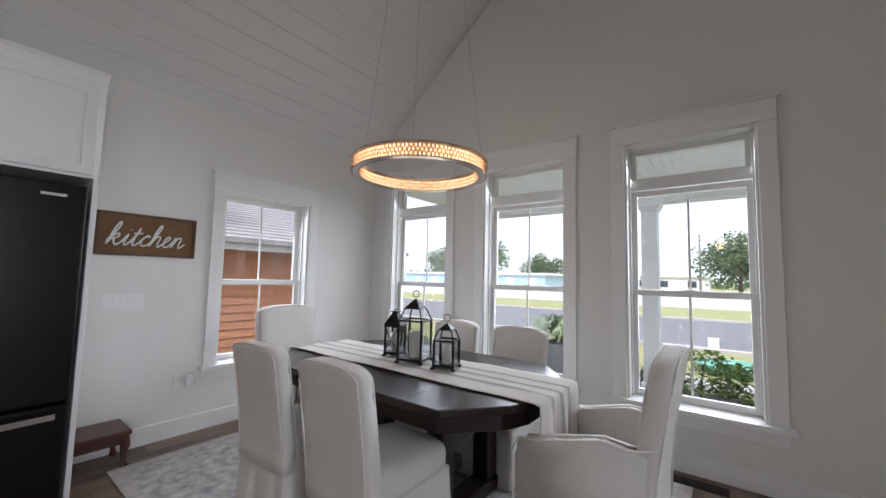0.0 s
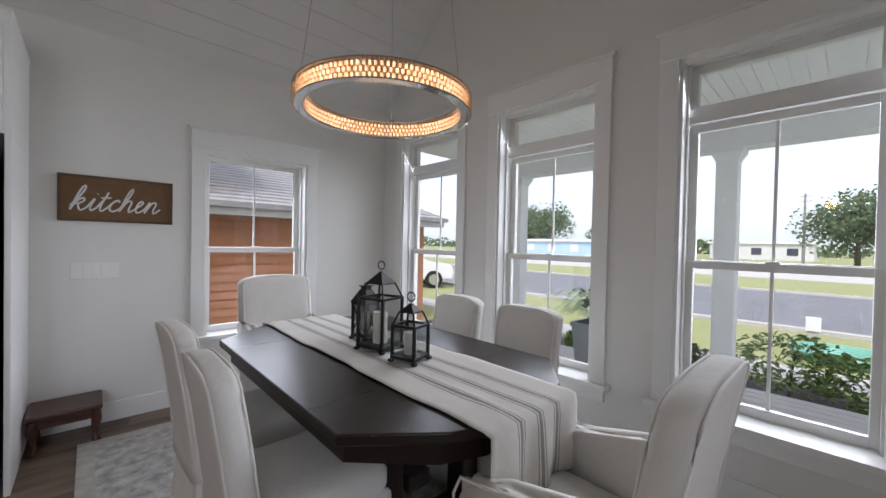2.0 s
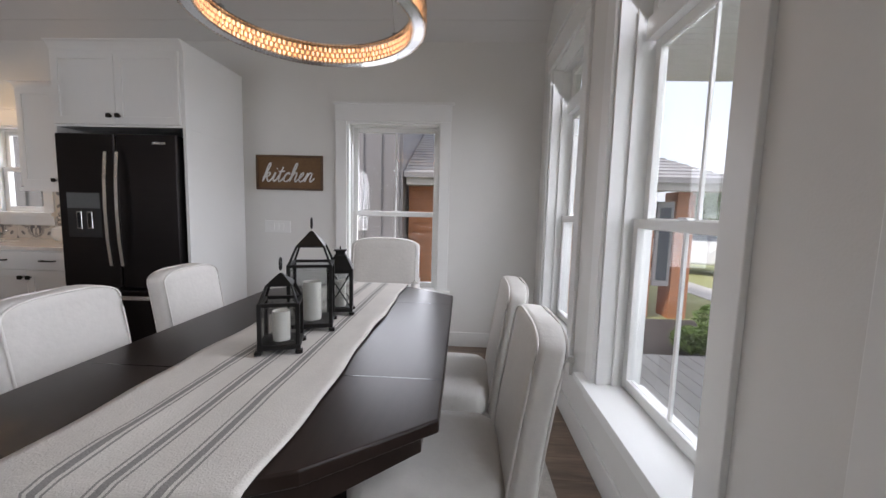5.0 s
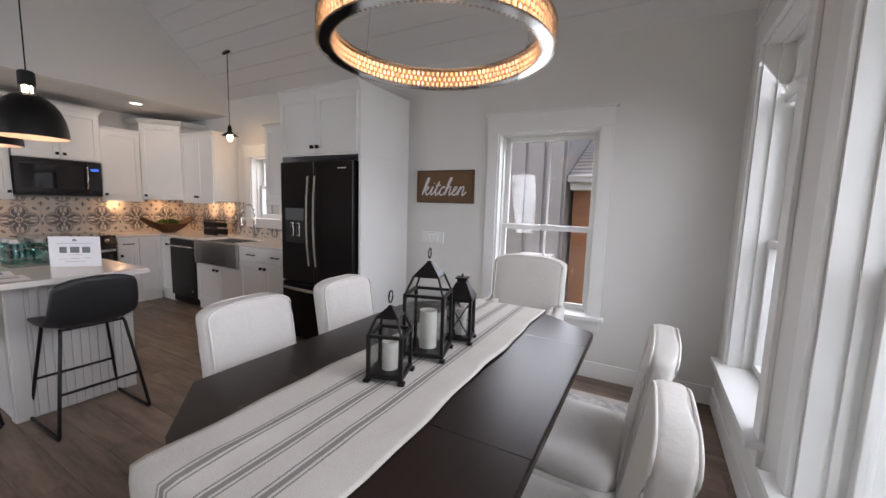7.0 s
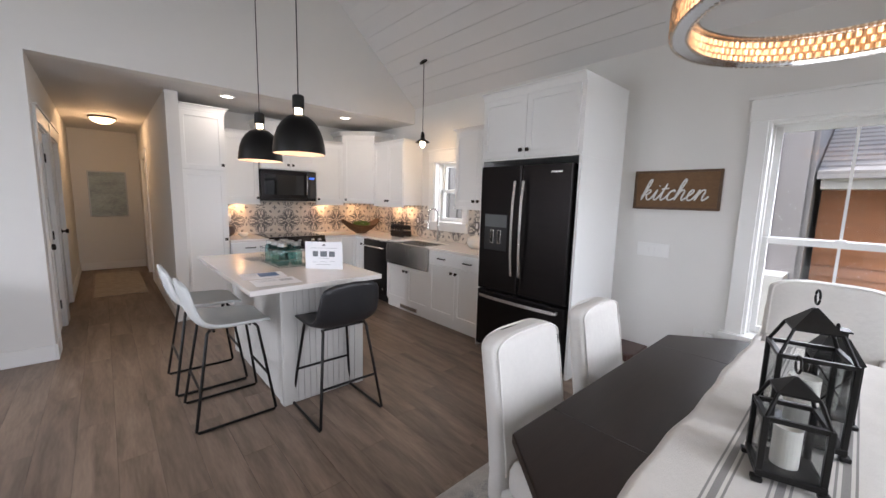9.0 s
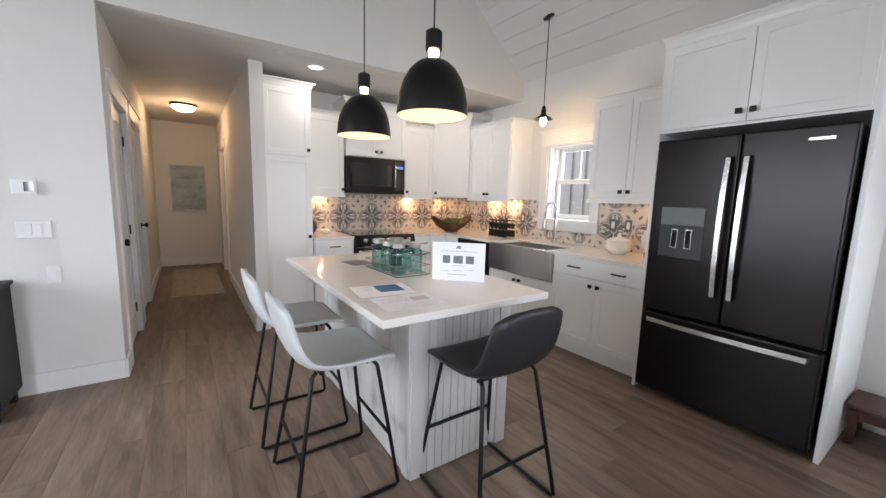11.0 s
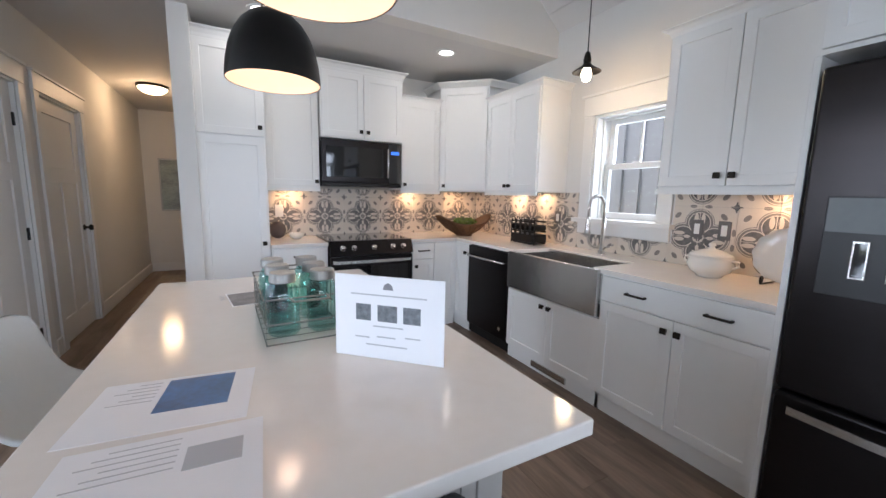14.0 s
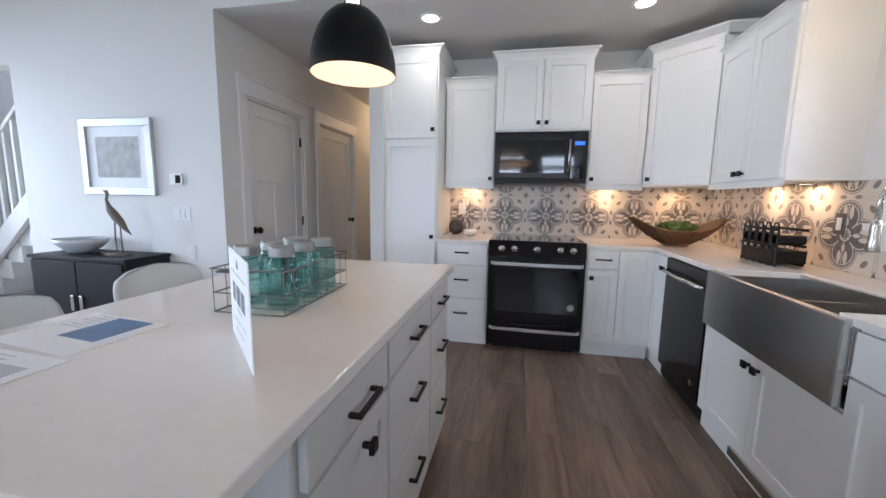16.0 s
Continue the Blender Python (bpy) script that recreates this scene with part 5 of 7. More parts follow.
part("emblem", prism([(-0.014, 0.182), (0.014, 0.182), (0.010, 0.194), (0.0, 0.20), (-0.010, 0.194)], "y", 0.0012, 0.0018), M_INK, t)
for z, a, b in ((0.165, -0.10, 0.10), (0.085, -0.04, 0.04), (0.062, -0.085, -0.045), (0.058, -0.02, 0.03), (0.054, 0.05, 0.09), (0.036, -0.05, 0.06)):
    part("text_line", B((a, b, 0.0012, 0.0016, z, z + 0.0035)), M_INKL, t)


def paper(x, y, rot, w, h, picture, label, z=IZ):
    t = thing("leaflet", pose(x, y, z + 0.0006, 0, 0, rot), label, "leaflet", "leaflets on the island")
    part("sheet", B((-w / 2, w / 2, -h / 2, h / 2, 0, 0.0008)), M_PAPER, t)
    if picture:
        px0, px1, py0, py1, m = picture
        part("picture", B((px0, px1, py0, py1, 0.0008, 0.0012)), m, t, "printed photograph")
    for i in range(6):
        yy = -h * 0.42 + i * h * 0.07
        part("text_line", B((picture[1] + 0.012, max(picture[1] + 0.03, w * (0.28 + 0.06 * (i % 3))), yy, yy + 0.003, 0.0008, 0.0012)), M_INKL, t)
    return t


M_PHOTO = material("blue_photo", (0.05, 0.17, 0.42), 0.35, vary=0.9, scale=9, second=(0.03, 0.04, 0.045))
M_PHOTO2 = material("dark_photo", (0.25, 0.24, 0.24), 0.4, vary=0.9, scale=18, second=(0.05, 0.05, 0.05))
paper(-0.565, -0.735, -6, 0.28, 0.216, (-0.10, 0.025, -0.095, 0.04, M_PHOTO), "white leaflet with a blue photograph")
paper(-0.575, -0.50, -3, 0.28, 0.216, (-0.11, -0.03, -0.06, 0.0, M_INKL), "white leaflet with printed text")
paper(-0.74, -1.50, 8, 0.19, 0.20, (-0.09, 0.09, -0.095, 0.095, M_PHOTO2), "dark glossy photo leaflet")

# faucet
t = thing("faucet", pose(-3.13, -1.81, 0.914), "brushed nickel spring-neck kitchen faucet", "faucet")
part("base", lathe([(0.03, 0), (0.03, 0.008), (0.022, 0.012), (0.020, 0.06), (0.016, 0.065), (0.015, 0.28)], 18), M_STEEL, t, smooth=True)
arc = [(0.0, 0, 0.27)] + [(0.085 - 0.085 * math.cos(a), 0, 0.36 + 0.085 * math.sin(a)) for a in [math.pi * i / 14 for i in range(15)]] + [(0.17, 0, 0.29)]
part("neck", tube(arc, 0.009, 10), M_STEEL, t, smooth=True)
coil = []
for i in range(len(arc) - 1):
    for k in range(6):
        f = k / 6
        p = [arc[i][q] * (1 - f) + arc[i + 1][q] * f for q in range(3)]
        coil.append((p[0], p[1] + 0.013 * math.sin(k * math.tau / 6), p[2] + 0.013 * math.cos(k * math.tau / 6)))
part("spring", tube(coil, 0.002, 5), M_CHROME, t, smooth=True)
part("spray_head", lathe([(0.012, 0.29), (0.017, 0.27), (0.018, 0.20), (0.022, 0.17), (0.02, 0.165)], 18, 0.17), M_STEEL, t, smooth=True)
part("lever", tube([(0, 0.018, 0.05), (0.0, 0.05, 0.06), (0.0, 0.10, 0.085)], 0.006, 8), M_STEEL, t, smooth=True)

# basket bowl of greenery in the corner
M_BOWL = material("dark_wicker", (0.12, 0.06, 0.028), 0.6, vary=0.5, scale=12, stretch=(1, 1, 6), bump=0.5, bump_scale=40)
t = thing("wicker_bowl", pose(-2.83, -3.34, 0.914, 0, 0, 12), "boat-shaped dark wicker bowl of greenery", "bowl")
rings = []
for k in range(9):
    f = k / 8
    z = 0.015 + 0.13 * f
    ring = []
    for i in range(40):
        a = i * math.tau / 40
        c, s = math.cos(a), math.sin(a)
        rx = 0.09 + 0.29 * f ** 0.9
        ring.append((c * rx, s * (0.06 + 0.085 * f ** 0.6), z + 0.10 * f * abs(c) ** 3 - 0.02 * f))
    rings.append(ring)
inner = [[(x * 0.94, y * 0.92, z + 0.004) for x, y, z in r_] for r_ in rings[::-1]]
part("body", loft(bmesh.new(), rings + inner), M_BOWL, t, smooth=True)
part("foot", lathe([(0.09, 0), (0.085, 0.02)], 24), M_BOWL, t)
for i in range(22):
    a = i * math.tau / 22
    c, s = math.cos(a), math.sin(a)
    part("rib", tube([(c * 0.105, s * 0.066, 0.018), (c * 0.235, s * 0.125, 0.064 + 0.03 * abs(c) ** 3), (c * 0.385, s * 0.148, 0.126 + 0.10 * abs(c) ** 3)], 0.0055, 5), M_BOWL, t)


def leaf_clump(name, parent, centre, rx, ry, rz, count, size, mat, seed, droop=0.3, label=""):
    rnd = random.Random(seed)
    vs, fs = [], []
    for _ in range(count):
        d = Vector((rnd.gauss(0, 1), rnd.gauss(0, 1), rnd.gauss(0, 1))).normalized() * rnd.uniform(0.35, 1.0) ** 0.5
        p = Vector(centre) + Vector((d.x * rx, d.y * ry, d.z * rz))
        q = Euler((rnd.uniform(-1, 1), rnd.uniform(-1, 1), rnd.uniform(0, 6.28))).to_matrix()
        s = size * rnd.uniform(0.6, 1.3)
        n = len(vs)
        vs += [p + q @ Vector(v) for v in ((0, -s, 0), (s * 0.45, 0, s * 0.12), (0, s, -s * droop), (-s * 0.45, 0, s * 0.12))]
        fs += [(n, n + 1, n + 2), (n, n + 2, n + 3)]
    me = bpy.data.meshes.new(name)
    me.from_pydata(vs, [], fs)
    me.materials.append(mat)
    ob = new(name, me)
    if parent:
        ob.parent = parent
    if label:
        ob["label"] = label
    ob["kind"] = "stuff"
    return ob


leaf_clump("greenery", t, (0, 0, 0.15), 0.17, 0.09, 0.045, 260, 0.022, M_LEAF2, 3)

# wine rack
t = thing("wine_rack", pose(-3.06, -2.57, 0.914, 0, 0, 90) @ Matrix.Diagonal((1.12, 1.1, 1.2, 1)), "black metal countertop bottle rack", "rack")
for z in (0.004, 0.09, 0.165):
    part("rail", B((-0.13, 0.13, -0.07, -0.06, z, z + 0.012), (-0.13, 0.13, 0.06, 0.07, z, z + 0.012)), M_BLACK, t)
for i in range(5):
    x = -0.12 + i * 0.06
    part("hoop", tube([(x - 0.022, -0.065, 0.0), (x - 0.022, -0.065, 0.18), (x - 0.012, -0.065, 0.20), (x + 0.012, -0.065, 0.20), (x + 0.022, -0.065, 0.18), (x + 0.022, -0.065, 0.0)], 0.005, 6), M_BLACK, t)
    part("bottle_slot", lathe([(0.022, -0.06), (0.026, 0.0), (0.026, 0.06)], 14, caps=False), M_BLACK, t, at=pose(x, 0, 0.125, 90, 0, 0))
part("tray", B((-0.135, 0.135, -0.075, 0.075, 0.016, 0.075), bevel=0.004), M_BLACK, t)

# tureen, plate on stand, small bowls
M_CERAM = material("white_ceramic", (0.80, 0.77, 0.71), 0.15, vary=0.03)
t = thing("tureen", pose(-3.03, -1.0, 0.914), "white ceramic lidded tureen", "tureen")
part("bowl", lathe([(0.06, 0), (0.065, 0.01), (0.095, 0.03), (0.115, 0.07), (0.105, 0.10), (0.11, 0.115)], 32), M_CERAM, t, smooth=True)
part("lid", lathe([(0.112, 0.116), (0.10, 0.13), (0.06, 0.148), (0.02, 0.158), (0.012, 0.168), (0.02, 0.18), (0.012, 0.192), (0.0, 0.194)], 32), M_CERAM, t, smooth=True)
for s in (-1, 1):
    part("handle", tube([(0, s * 0.105, 0.10), (0, s * 0.14, 0.10), (0, s * 0.14, 0.075), (0, s * 0.11, 0.06)], 0.007, 8), M_CERAM, t, smooth=True)
t = thing("plate_on_stand", pose(-3.13, -0.70, 0.914), "white scalloped plate on a black wire stand", "plate")
rings = [[(r_ * (1 + 0.03 * math.cos(12 * i * math.tau / 72)) * math.cos(i * math.tau / 72), r_ * (1 + 0.03 * math.cos(12 * i * math.tau / 72)) * math.sin(i * math.tau / 72), z) for i in range(72)] for r_, z in ((0.08, 0), (0.10, 0.004), (0.14, 0.018), (0.14, 0.023), (0.10, 0.010), (0.08, 0.006))]
part("plate", loft(bmesh.new(), rings), M_CERAM, t, smooth=True, at=pose(0.0, 0, 0.155, 0, 76, 0))
for s in (-1, 1):
    spiral = [(0.09 + 0.02 * (1 - k / 30) * math.cos(k * 0.5), s * 0.06, 0.028 + 0.02 * (1 - k / 30) * math.sin(k * 0.5)) for k in range(24)]
    part("stand_leg", tube(spiral[::-1] + [(0.10, s * 0.06, 0.008), (0.0, s * 0.06, 0.006), (-0.07, s * 0.06, 0.004), (-0.075, s * 0.05, 0.16)], 0.0035, 6), M_BLACK, t, smooth=True)
t = thing("small_bowl", pose(-1.15, -3.55, 0.914), "small white ceramic bowl", "bowl")
part("bowl", lathe([(0.03, 0), (0.055, 0.02), (0.068, 0.055), (0.064, 0.055), (0.05, 0.022), (0.0, 0.01)], 28), M_CERAM, t, smooth=True)
t = thing("round_board", pose(-1.0, -3.66, 0.914), "small dark round ornament", "ornament")
part("body", lathe([(0.02, 0), (0.055, 0.02), (0.075, 0.07), (0.065, 0.12), (0.03, 0.15), (0.0, 0.155)], 24), material("slate_ornament", (0.09, 0.07, 0.065), 0.6, vary=0.3, scale=10), t, smooth=True)
M_PLATE = material("pewter_plate", (0.16, 0.15, 0.145), 0.4, 0.6)
for y in (-1.215, -1.06, -0.62):
    wall_plate("wall_outlet", pose(WX + 0.012, y, 1.16, 0, 0, 90), 1, "pewter outlet plate on the tiles", True, M_PLATE)
wall_plate("wall_outlet", pose(-1.03, SY + 0.012, 1.16, 0, 0, 180), 1, "white outlet plate on the tiles", False)
wall_plate("wall_outlet", pose(WX + 0.012, -2.42, 1.16, 0, 0, 90), 1, "pewter outlet plate on the tiles", True, M_PLATE)

# ---------------------------------------------------------------- hallway and living side


def hall_door(name, y0, y1, knob_y, label):
    """A closed craftsman door in the wall at HX1: y0 south, y1 north."""
    at = pose(HX1, 0, 0, 0, 0, -90)
    t = thing(name, at, label, "door", kind="structure")
    u0, u1 = -y1, -y0
    s = 0.025
    for b in ((u0 - 0.09, u0, -0.018, 0, 0, 2.06), (u1, u1 + 0.09, -0.018, 0, 0, 2.06)):
        soft_edges(part("casing", B(b), M_TRIM, t), 0.003)
    soft_edges(part("head_casing", B((u0 - 0.10, u1 + 0.10, -0.022, 0, 2.06, 2.19)), M_TRIM, t), 0.003)
    soft_edges(part("head_cap", B((u0 - 0.115, u1 + 0.115, -0.035, 0, 2.19, 2.21)), M_TRIM, t), 0.003)
    part("jamb", B((u0, u0 + 0.015, 0, 0.12, 0, 2.06), (u1 - 0.015, u1, 0, 0.12, 0, 2.06), (u0, u1, 0, 0.12, 2.045, 2.06)), M_TRIM, t)
    a, b = u0 + 0.017, u1 - 0.017
    um = (a + b) / 2
    r = 0.11
    fr = [(a, a + r, s, s + 0.035, 0.008, 2.043), (b - r, b, s, s + 0.035, 0.008, 2.043), (a + r, b - r, s, s + 0.035, 0.008, 0.22), (a + r, b - r, s, s + 0.035, 1.93, 2.043), (a + r, b - r, s, s + 0.035, 1.38, 1.50), (um - 0.05, um + 0.05, s, s + 0.035, 0.22, 1.38), (a + r, b - r, s + 0.012, s + 0.03, 0.22, 1.93)]
    leaf = soft_edges(part("door_leaf", B(*fr), M_TRIM, t), 0.003)
    k = part("door_knob", lathe([(0.03, 0), (0.03, 0.006), (0.012, 0.01), (0.012, 0.035), (0.027, 0.042), (0.03, 0.055), (0.024, 0.066), (0.0, 0.068)], 20), M_BLACK, leaf, "black round knob", smooth=True, at=pose(-knob_y, s, 0.955, 90, 0, 0))
    far = u1 - 0.02 if -knob_y < um else u0 + 0.02
    for z in (0.25, 1.0, 1.8):
        part("hinge", B((far - 0.012, far + 0.012, s - 0.012, s + 0.002, z - 0.045, z + 0.045), bevel=0.003), M_BLACK, t)
    return t


hall_door("door_1", -3.68, -2.85, -2.92, "closed white panelled door with a black knob")
hall_door("door_2", -4.86, -4.0, -4.78, "closed white panelled hallway door")
t = thing("door_3", pose(HX0, 0, 0, 0, 0, 90), "white hallway door frame on the kitchen side", "door", kind="structure")
for b in ((-6.79, -6.7, -0.018, 0, 0, 2.05), (-5.9, -5.81, -0.018, 0, 0, 2.05), (-6.8, -5.8, -0.022, 0, 2.05, 2.18)):
    part("casing", B(b), M_TRIM, t)
part("door_leaf", B((-6.7, -5.9, 0.03, 0.065, 0.01, 2.05)), M_TRIM, t)

M_ART = material("misty_print", (0.36, 0.42, 0.40), 0.35, vary=0.9, scale=3.0, second=(0.08, 0.10, 0.10), stretch=(1, 1, 2.5))


def picture(at, w, h, frame_w, frame_mat, inner_mat, label, mat_w=0.0):
    t = thing("wall_picture", at, label, "picture")
    for b in ((-w / 2, w / 2, -0.03, -0.001, h / 2 - frame_w, h / 2), (-w / 2, w / 2, -0.03, -0.001, -h / 2, -h / 2 + frame_w), (-w / 2, -w / 2 + frame_w, -0.03, -0.001, -h / 2 + frame_w, h / 2 - frame_w), (w / 2 - frame_w, w / 2, -0.03, -0.001, -h / 2 + frame_w, h / 2 - frame_w)):
        soft_edges(part("frame", B(b), frame_mat, t), 0.004)
    part("mount", B((-w / 2 + frame_w, w / 2 - frame_w, -0.012, -0.001, -h / 2 + frame_w, h / 2 - frame_w)), M_PAPER, t)
    a, b = w / 2 - frame_w - mat_w, h / 2 - frame_w - mat_w
    part("print", B((-a, a, -0.0135, -0.012, -b, b)), inner_mat, t)
    return t


M_SILVER = material("silver_frame", (0.52, 0.54, 0.55), 0.4, 0.5, vary=0.15, scale=20)
M_ENGR = material("engraving", (0.42, 0.43, 0.41), 0.6, vary=0.95, scale=16, second=(0.12, 0.12, 0.12))
picture(pose(0.15, HY + 0.001, 1.42, 0, 0, 180), 0.55, 0.84, 0.02, M_SILVER, M_ART, "tall misty landscape print in a thin frame")
picture(pose(1.58, GY + 0.001, 1.54, 0, 0, 180), 0.70, 0.60, 0.06, M_SILVER, M_ENGR, "square engraving in a silver frame", 0.08)
t = thing("thermostat", pose(1.04, GY, 1.37, 0, 0, 180), "white wall thermostat with a dark screen", "thermostat")
part("case", B((-0.055, 0.055, -0.02, -0.001, -0.045, 0.045), bevel=0.004), M_TRIM, t)
part("screen", B((0.0, 0.045, -0.0215, -0.02, -0.03, 0.03)), M_GLOSS, t)
wall_plate("light_switch", pose(1.02, GY, 1.10, 0, 0, 180), 2, "white double rocker switch plate")
wall_plate("light_switch", pose(0.95, GY, 0.80, 0, 0, 180), 1, "small white blank wall plate")

M_EBONY = material("black_cabinet", (0.016, 0.016, 0.019), 0.5, vary=0.2, scale=4, spec=0.2)
t = thing("sideboard", pose(1.59, -2.36, 0) @ Matrix.Diagonal((0.83, 1, 1, 1)), "low black two-door sideboard", "sideboard")
part("body", B((-0.53, 0.53, -0.18, 0.17, 0.08, 0.76)), M_EBONY, t)
part("top", B((-0.55, 0.55, -0.18, 0.19, 0.76, 0.785), bevel=0.004), M_EBONY, t)
for sx in (-1, 1):
    for sy in (-0.15, 0.13):
        part("leg", B((sx * 0.49 - 0.02, sx * 0.49 + 0.02, sy, sy + 0.04, 0, 0.08)), M_EBONY, t)
    d = part("door", B((min(sx * 0.006, sx * 0.51), max(sx * 0.006, sx * 0.51), 0.17, 0.188, 0.10, 0.745), bevel=0.003), M_EBONY, t)
    part("handle", B((sx * 0.05 - 0.018, sx * 0.05 + 0.018, 0.188, 0.205, 0.38, 0.50), bevel=0.003), M_STEEL, d, "steel plate handle")
t = thing("decorative_bowl", pose(1.77, -2.36, 0.785) @ Matrix.Diagonal((0.82, 0.75, 0.95, 1)), "wide pale grey ceramic bowl", "bowl")
part("bowl", lathe([(0.08, 0), (0.12, 0.015), (0.20, 0.08), (0.22, 0.12), (0.212, 0.12), (0.19, 0.082), (0.10, 0.02), (0.0, 0.015)], 36), material("grey_glaze", (0.55, 0.57, 0.58), 0.3, vary=0.1, scale=6), t, smooth=True)
M_BIRD = material("carved_bird", (0.16, 0.13, 0.10), 0.6, vary=0.3, scale=20)
bm = bmesh.new()
spine = [(0.0, 0.0, 0.012), (0.0, 0.004, 0.014), (0.0, 0.012, 0.03)]
loft(bm, [[(cx + r_ * math.cos(a), r_ * 0.7 * math.sin(a), z) for a in [i * math.tau / 14 for i in range(14)]] for cx, z, r_ in ((-0.16, 0.16, 0.004), (-0.11, 0.20, 0.02), (-0.05, 0.27, 0.042), (0.0, 0.33, 0.04), (0.03, 0.38, 0.018), (0.045, 0.42, 0.011), (0.03, 0.46, 0.012), (0.045, 0.49, 0.02), (0.075, 0.495, 0.012), (0.15, 0.50, 0.002))])
tube([(-0.03, 0.01, 0.28), (-0.02, 0.01, 0.13), (-0.03, 0.01, 0.012)], 0.005, 6, bm=bm)
tube([(-0.05, -0.01, 0.26), (-0.05, -0.01, 0.13), (-0.055, -0.01, 0.012)], 0.005, 6, bm=bm)
box(bm, -0.10, 0.05, -0.05, 0.05, 0, 0.014)
b = part("bird_sculpture", bm, M_BIRD, smooth=True)
b.location = (1.42, -2.34, 0.785)
tagged(b, "slender carved wading bird sculpture on a base", "sculpture")

# stairs seen through the opening
t = thing("stair_rail", pose(3.3, -2.92, 0), "white painted stair railing on a sloping stringer", "railing")
for n, dz, hh, w in (("stringer", 0.0, 0.34, 0.05), ("handrail", 1.02, 0.07, 0.06)):
    o = [(2.72, 1.42 + dz), (4.15, 0.13 + dz), (4.15, 0.13 + dz + hh * 0.7), (2.72, 1.42 + dz + hh * 0.7)]
    part(n, prism(o, "y", -2.92 - w / 2, -2.92 + w / 2), M_TRIM, t, here=False)
for i in range(11):
    x = 2.80 + i * 0.12
    z = 1.42 - (x - 2.72) * 0.902
    part("baluster", B((x - 0.017, x + 0.017, -2.937, -2.903, z + 0.2, z + 1.03)), M_TRIM, t, here=False)
t = thing("stairs", pose(3.4, -3.5, 0), "carpeted stairs rising behind the railing", "stairs")
for i in range(9):
    x = 4.15 - i * 0.17
    part("step", B((max(x - 0.2, 2.73), x, -4.18, -2.96, 0.0 if i == 0 else i * 0.18 - 0.02, 0.18 * (i + 1))), M_TRIM, t, here=False)

# hallway runner
M_HRUG = material("woven_runner", (0.42, 0.37, 0.31), 0.97, vary=0.4, scale=10, bump=0.6, bump_scale=80)
tagged(part("hall_rug", B((-0.18, 0.42, -7.0, -4.95, 0.001, 0.008), bevel=0.002, seg=1), M_HRUG), "beige woven hallway runner", "rug")

# ---------------------------------------------------------------- outside
GZ = -0.48
g = part("ground", B((-400, 400, -200, 900, GZ - 0.3, GZ)), M_GRASS)
tagged(g, "mown green lawn reaching the horizon", "ground", kind="structure")
tagged(part("road", B((-300, 300, 12.6, 22.5, GZ, GZ + 0.01)), M_ROAD), "grey asphalt road", "road", kind="structure")
for y in (12.35, 22.5):
    tagged(part("kerb", B((-300, 300, y, y + 0.25, GZ, GZ + 0.10)), M_CONC), "pale concrete kerb", "kerb", kind="structure")
tagged(part("pavement", B((-60, 60, 8.0, 8.9, GZ, GZ + 0.012)), M_CONC), "pale concrete footpath", "pavement", kind="structure")
tagged(part("parking_lot", B((-200, 200, 33, 60, GZ, GZ + 0.012)), M_CONC), "pale paved lot across the road", "pavement", kind="structure")
tagged(part("flower_bed", B((-3.5, 4, 6.02, 7.6, GZ, GZ + 0.05), (-6.2, -3.75, 3.2, 7.2, GZ, GZ + 0.04)), M_MULCH), "dark mulch planting bed", "ground", kind="structure")

# porch
p = thing("porch_floor", pose(0, 4.7, -0.2), "pale grey boarded porch floor", "porch", kind="structure")
part("skirt_board", B((-3.62, 4.4, 5.92, 5.95, GZ, -0.14), (-3.64, -3.6, 3.53, 5.95, GZ, -0.14)), M_PORCH, p, here=False)
bd = None
y = 3.535
while y < 5.93:
    if bd is None:
        bd = part("deck_board", B((-3.62, 4.4, 0, 0.136, -0.025, 0), bevel=0.003, seg=1), M_DECK, p, here=False)
        bd.matrix_basis = pose(0, y, -0.12)
    else:
        o = bd.copy()
        scene.collection.objects.link(o)
        o.matrix_basis = pose(0, y, -0.12)
    y += 0.141
c = part("porch_ceiling", B((-3.7, 4.5, 3.525, 6.1, 2.62, 2.66)), M_PORCH)
tagged(c, "white beaded porch ceiling", "ceiling", kind="structure")
bm = bmesh.new()
x = -3.7
while x < 4.4:
    box(bm, x, x + 0.085, 3.53, 5.55, 2.612, 2.62)
    x += 0.09
tagged(part("porch_ceiling_boards", bm, M_PORCH), "white beaded boards under the porch roof", "ceiling", kind="structure")
tagged(part("porch_beam", B((-3.7, 4.5, 5.56, 5.82, 2.38, 2.62)), M_PORCH), "white porch beam on square columns", "beam", kind="structure")
tagged(part("porch_roof", prism([(3.52, 3.6), (6.35, 2.62), (6.35, 2.74), (3.52, 3.72)], "x", -3.9, 4.7), M_ROOF), "grey shingled porch roof", "roof", kind="structure")
for x in (-3.1, -0.48, 2.14):
    t = thing("porch_column", pose(x, 5.69, -0.12), "square white porch column with a moulded base", "column", "porch columns")
    soft_edges(part("shaft", B((-0.095, 0.095, -0.095, 0.095, 0.16, 2.40)), M_PORCH, t), 0.006)
    soft_edges(part("base", B((-0.125, 0.125, -0.125, 0.125, 0.0, 0.16)), M_PORCH, t), 0.01)
    part("capital", loft(bmesh.new(), [[(sx * e, sy * e, z) for sx, sy in ((-1, -1), (1, -1), (1, 1), (-1, 1))] for e, z in ((0.097, 2.38), (0.12, 2.43), (0.14, 2.46), (0.14, 2.5))]), M_PORCH, t)

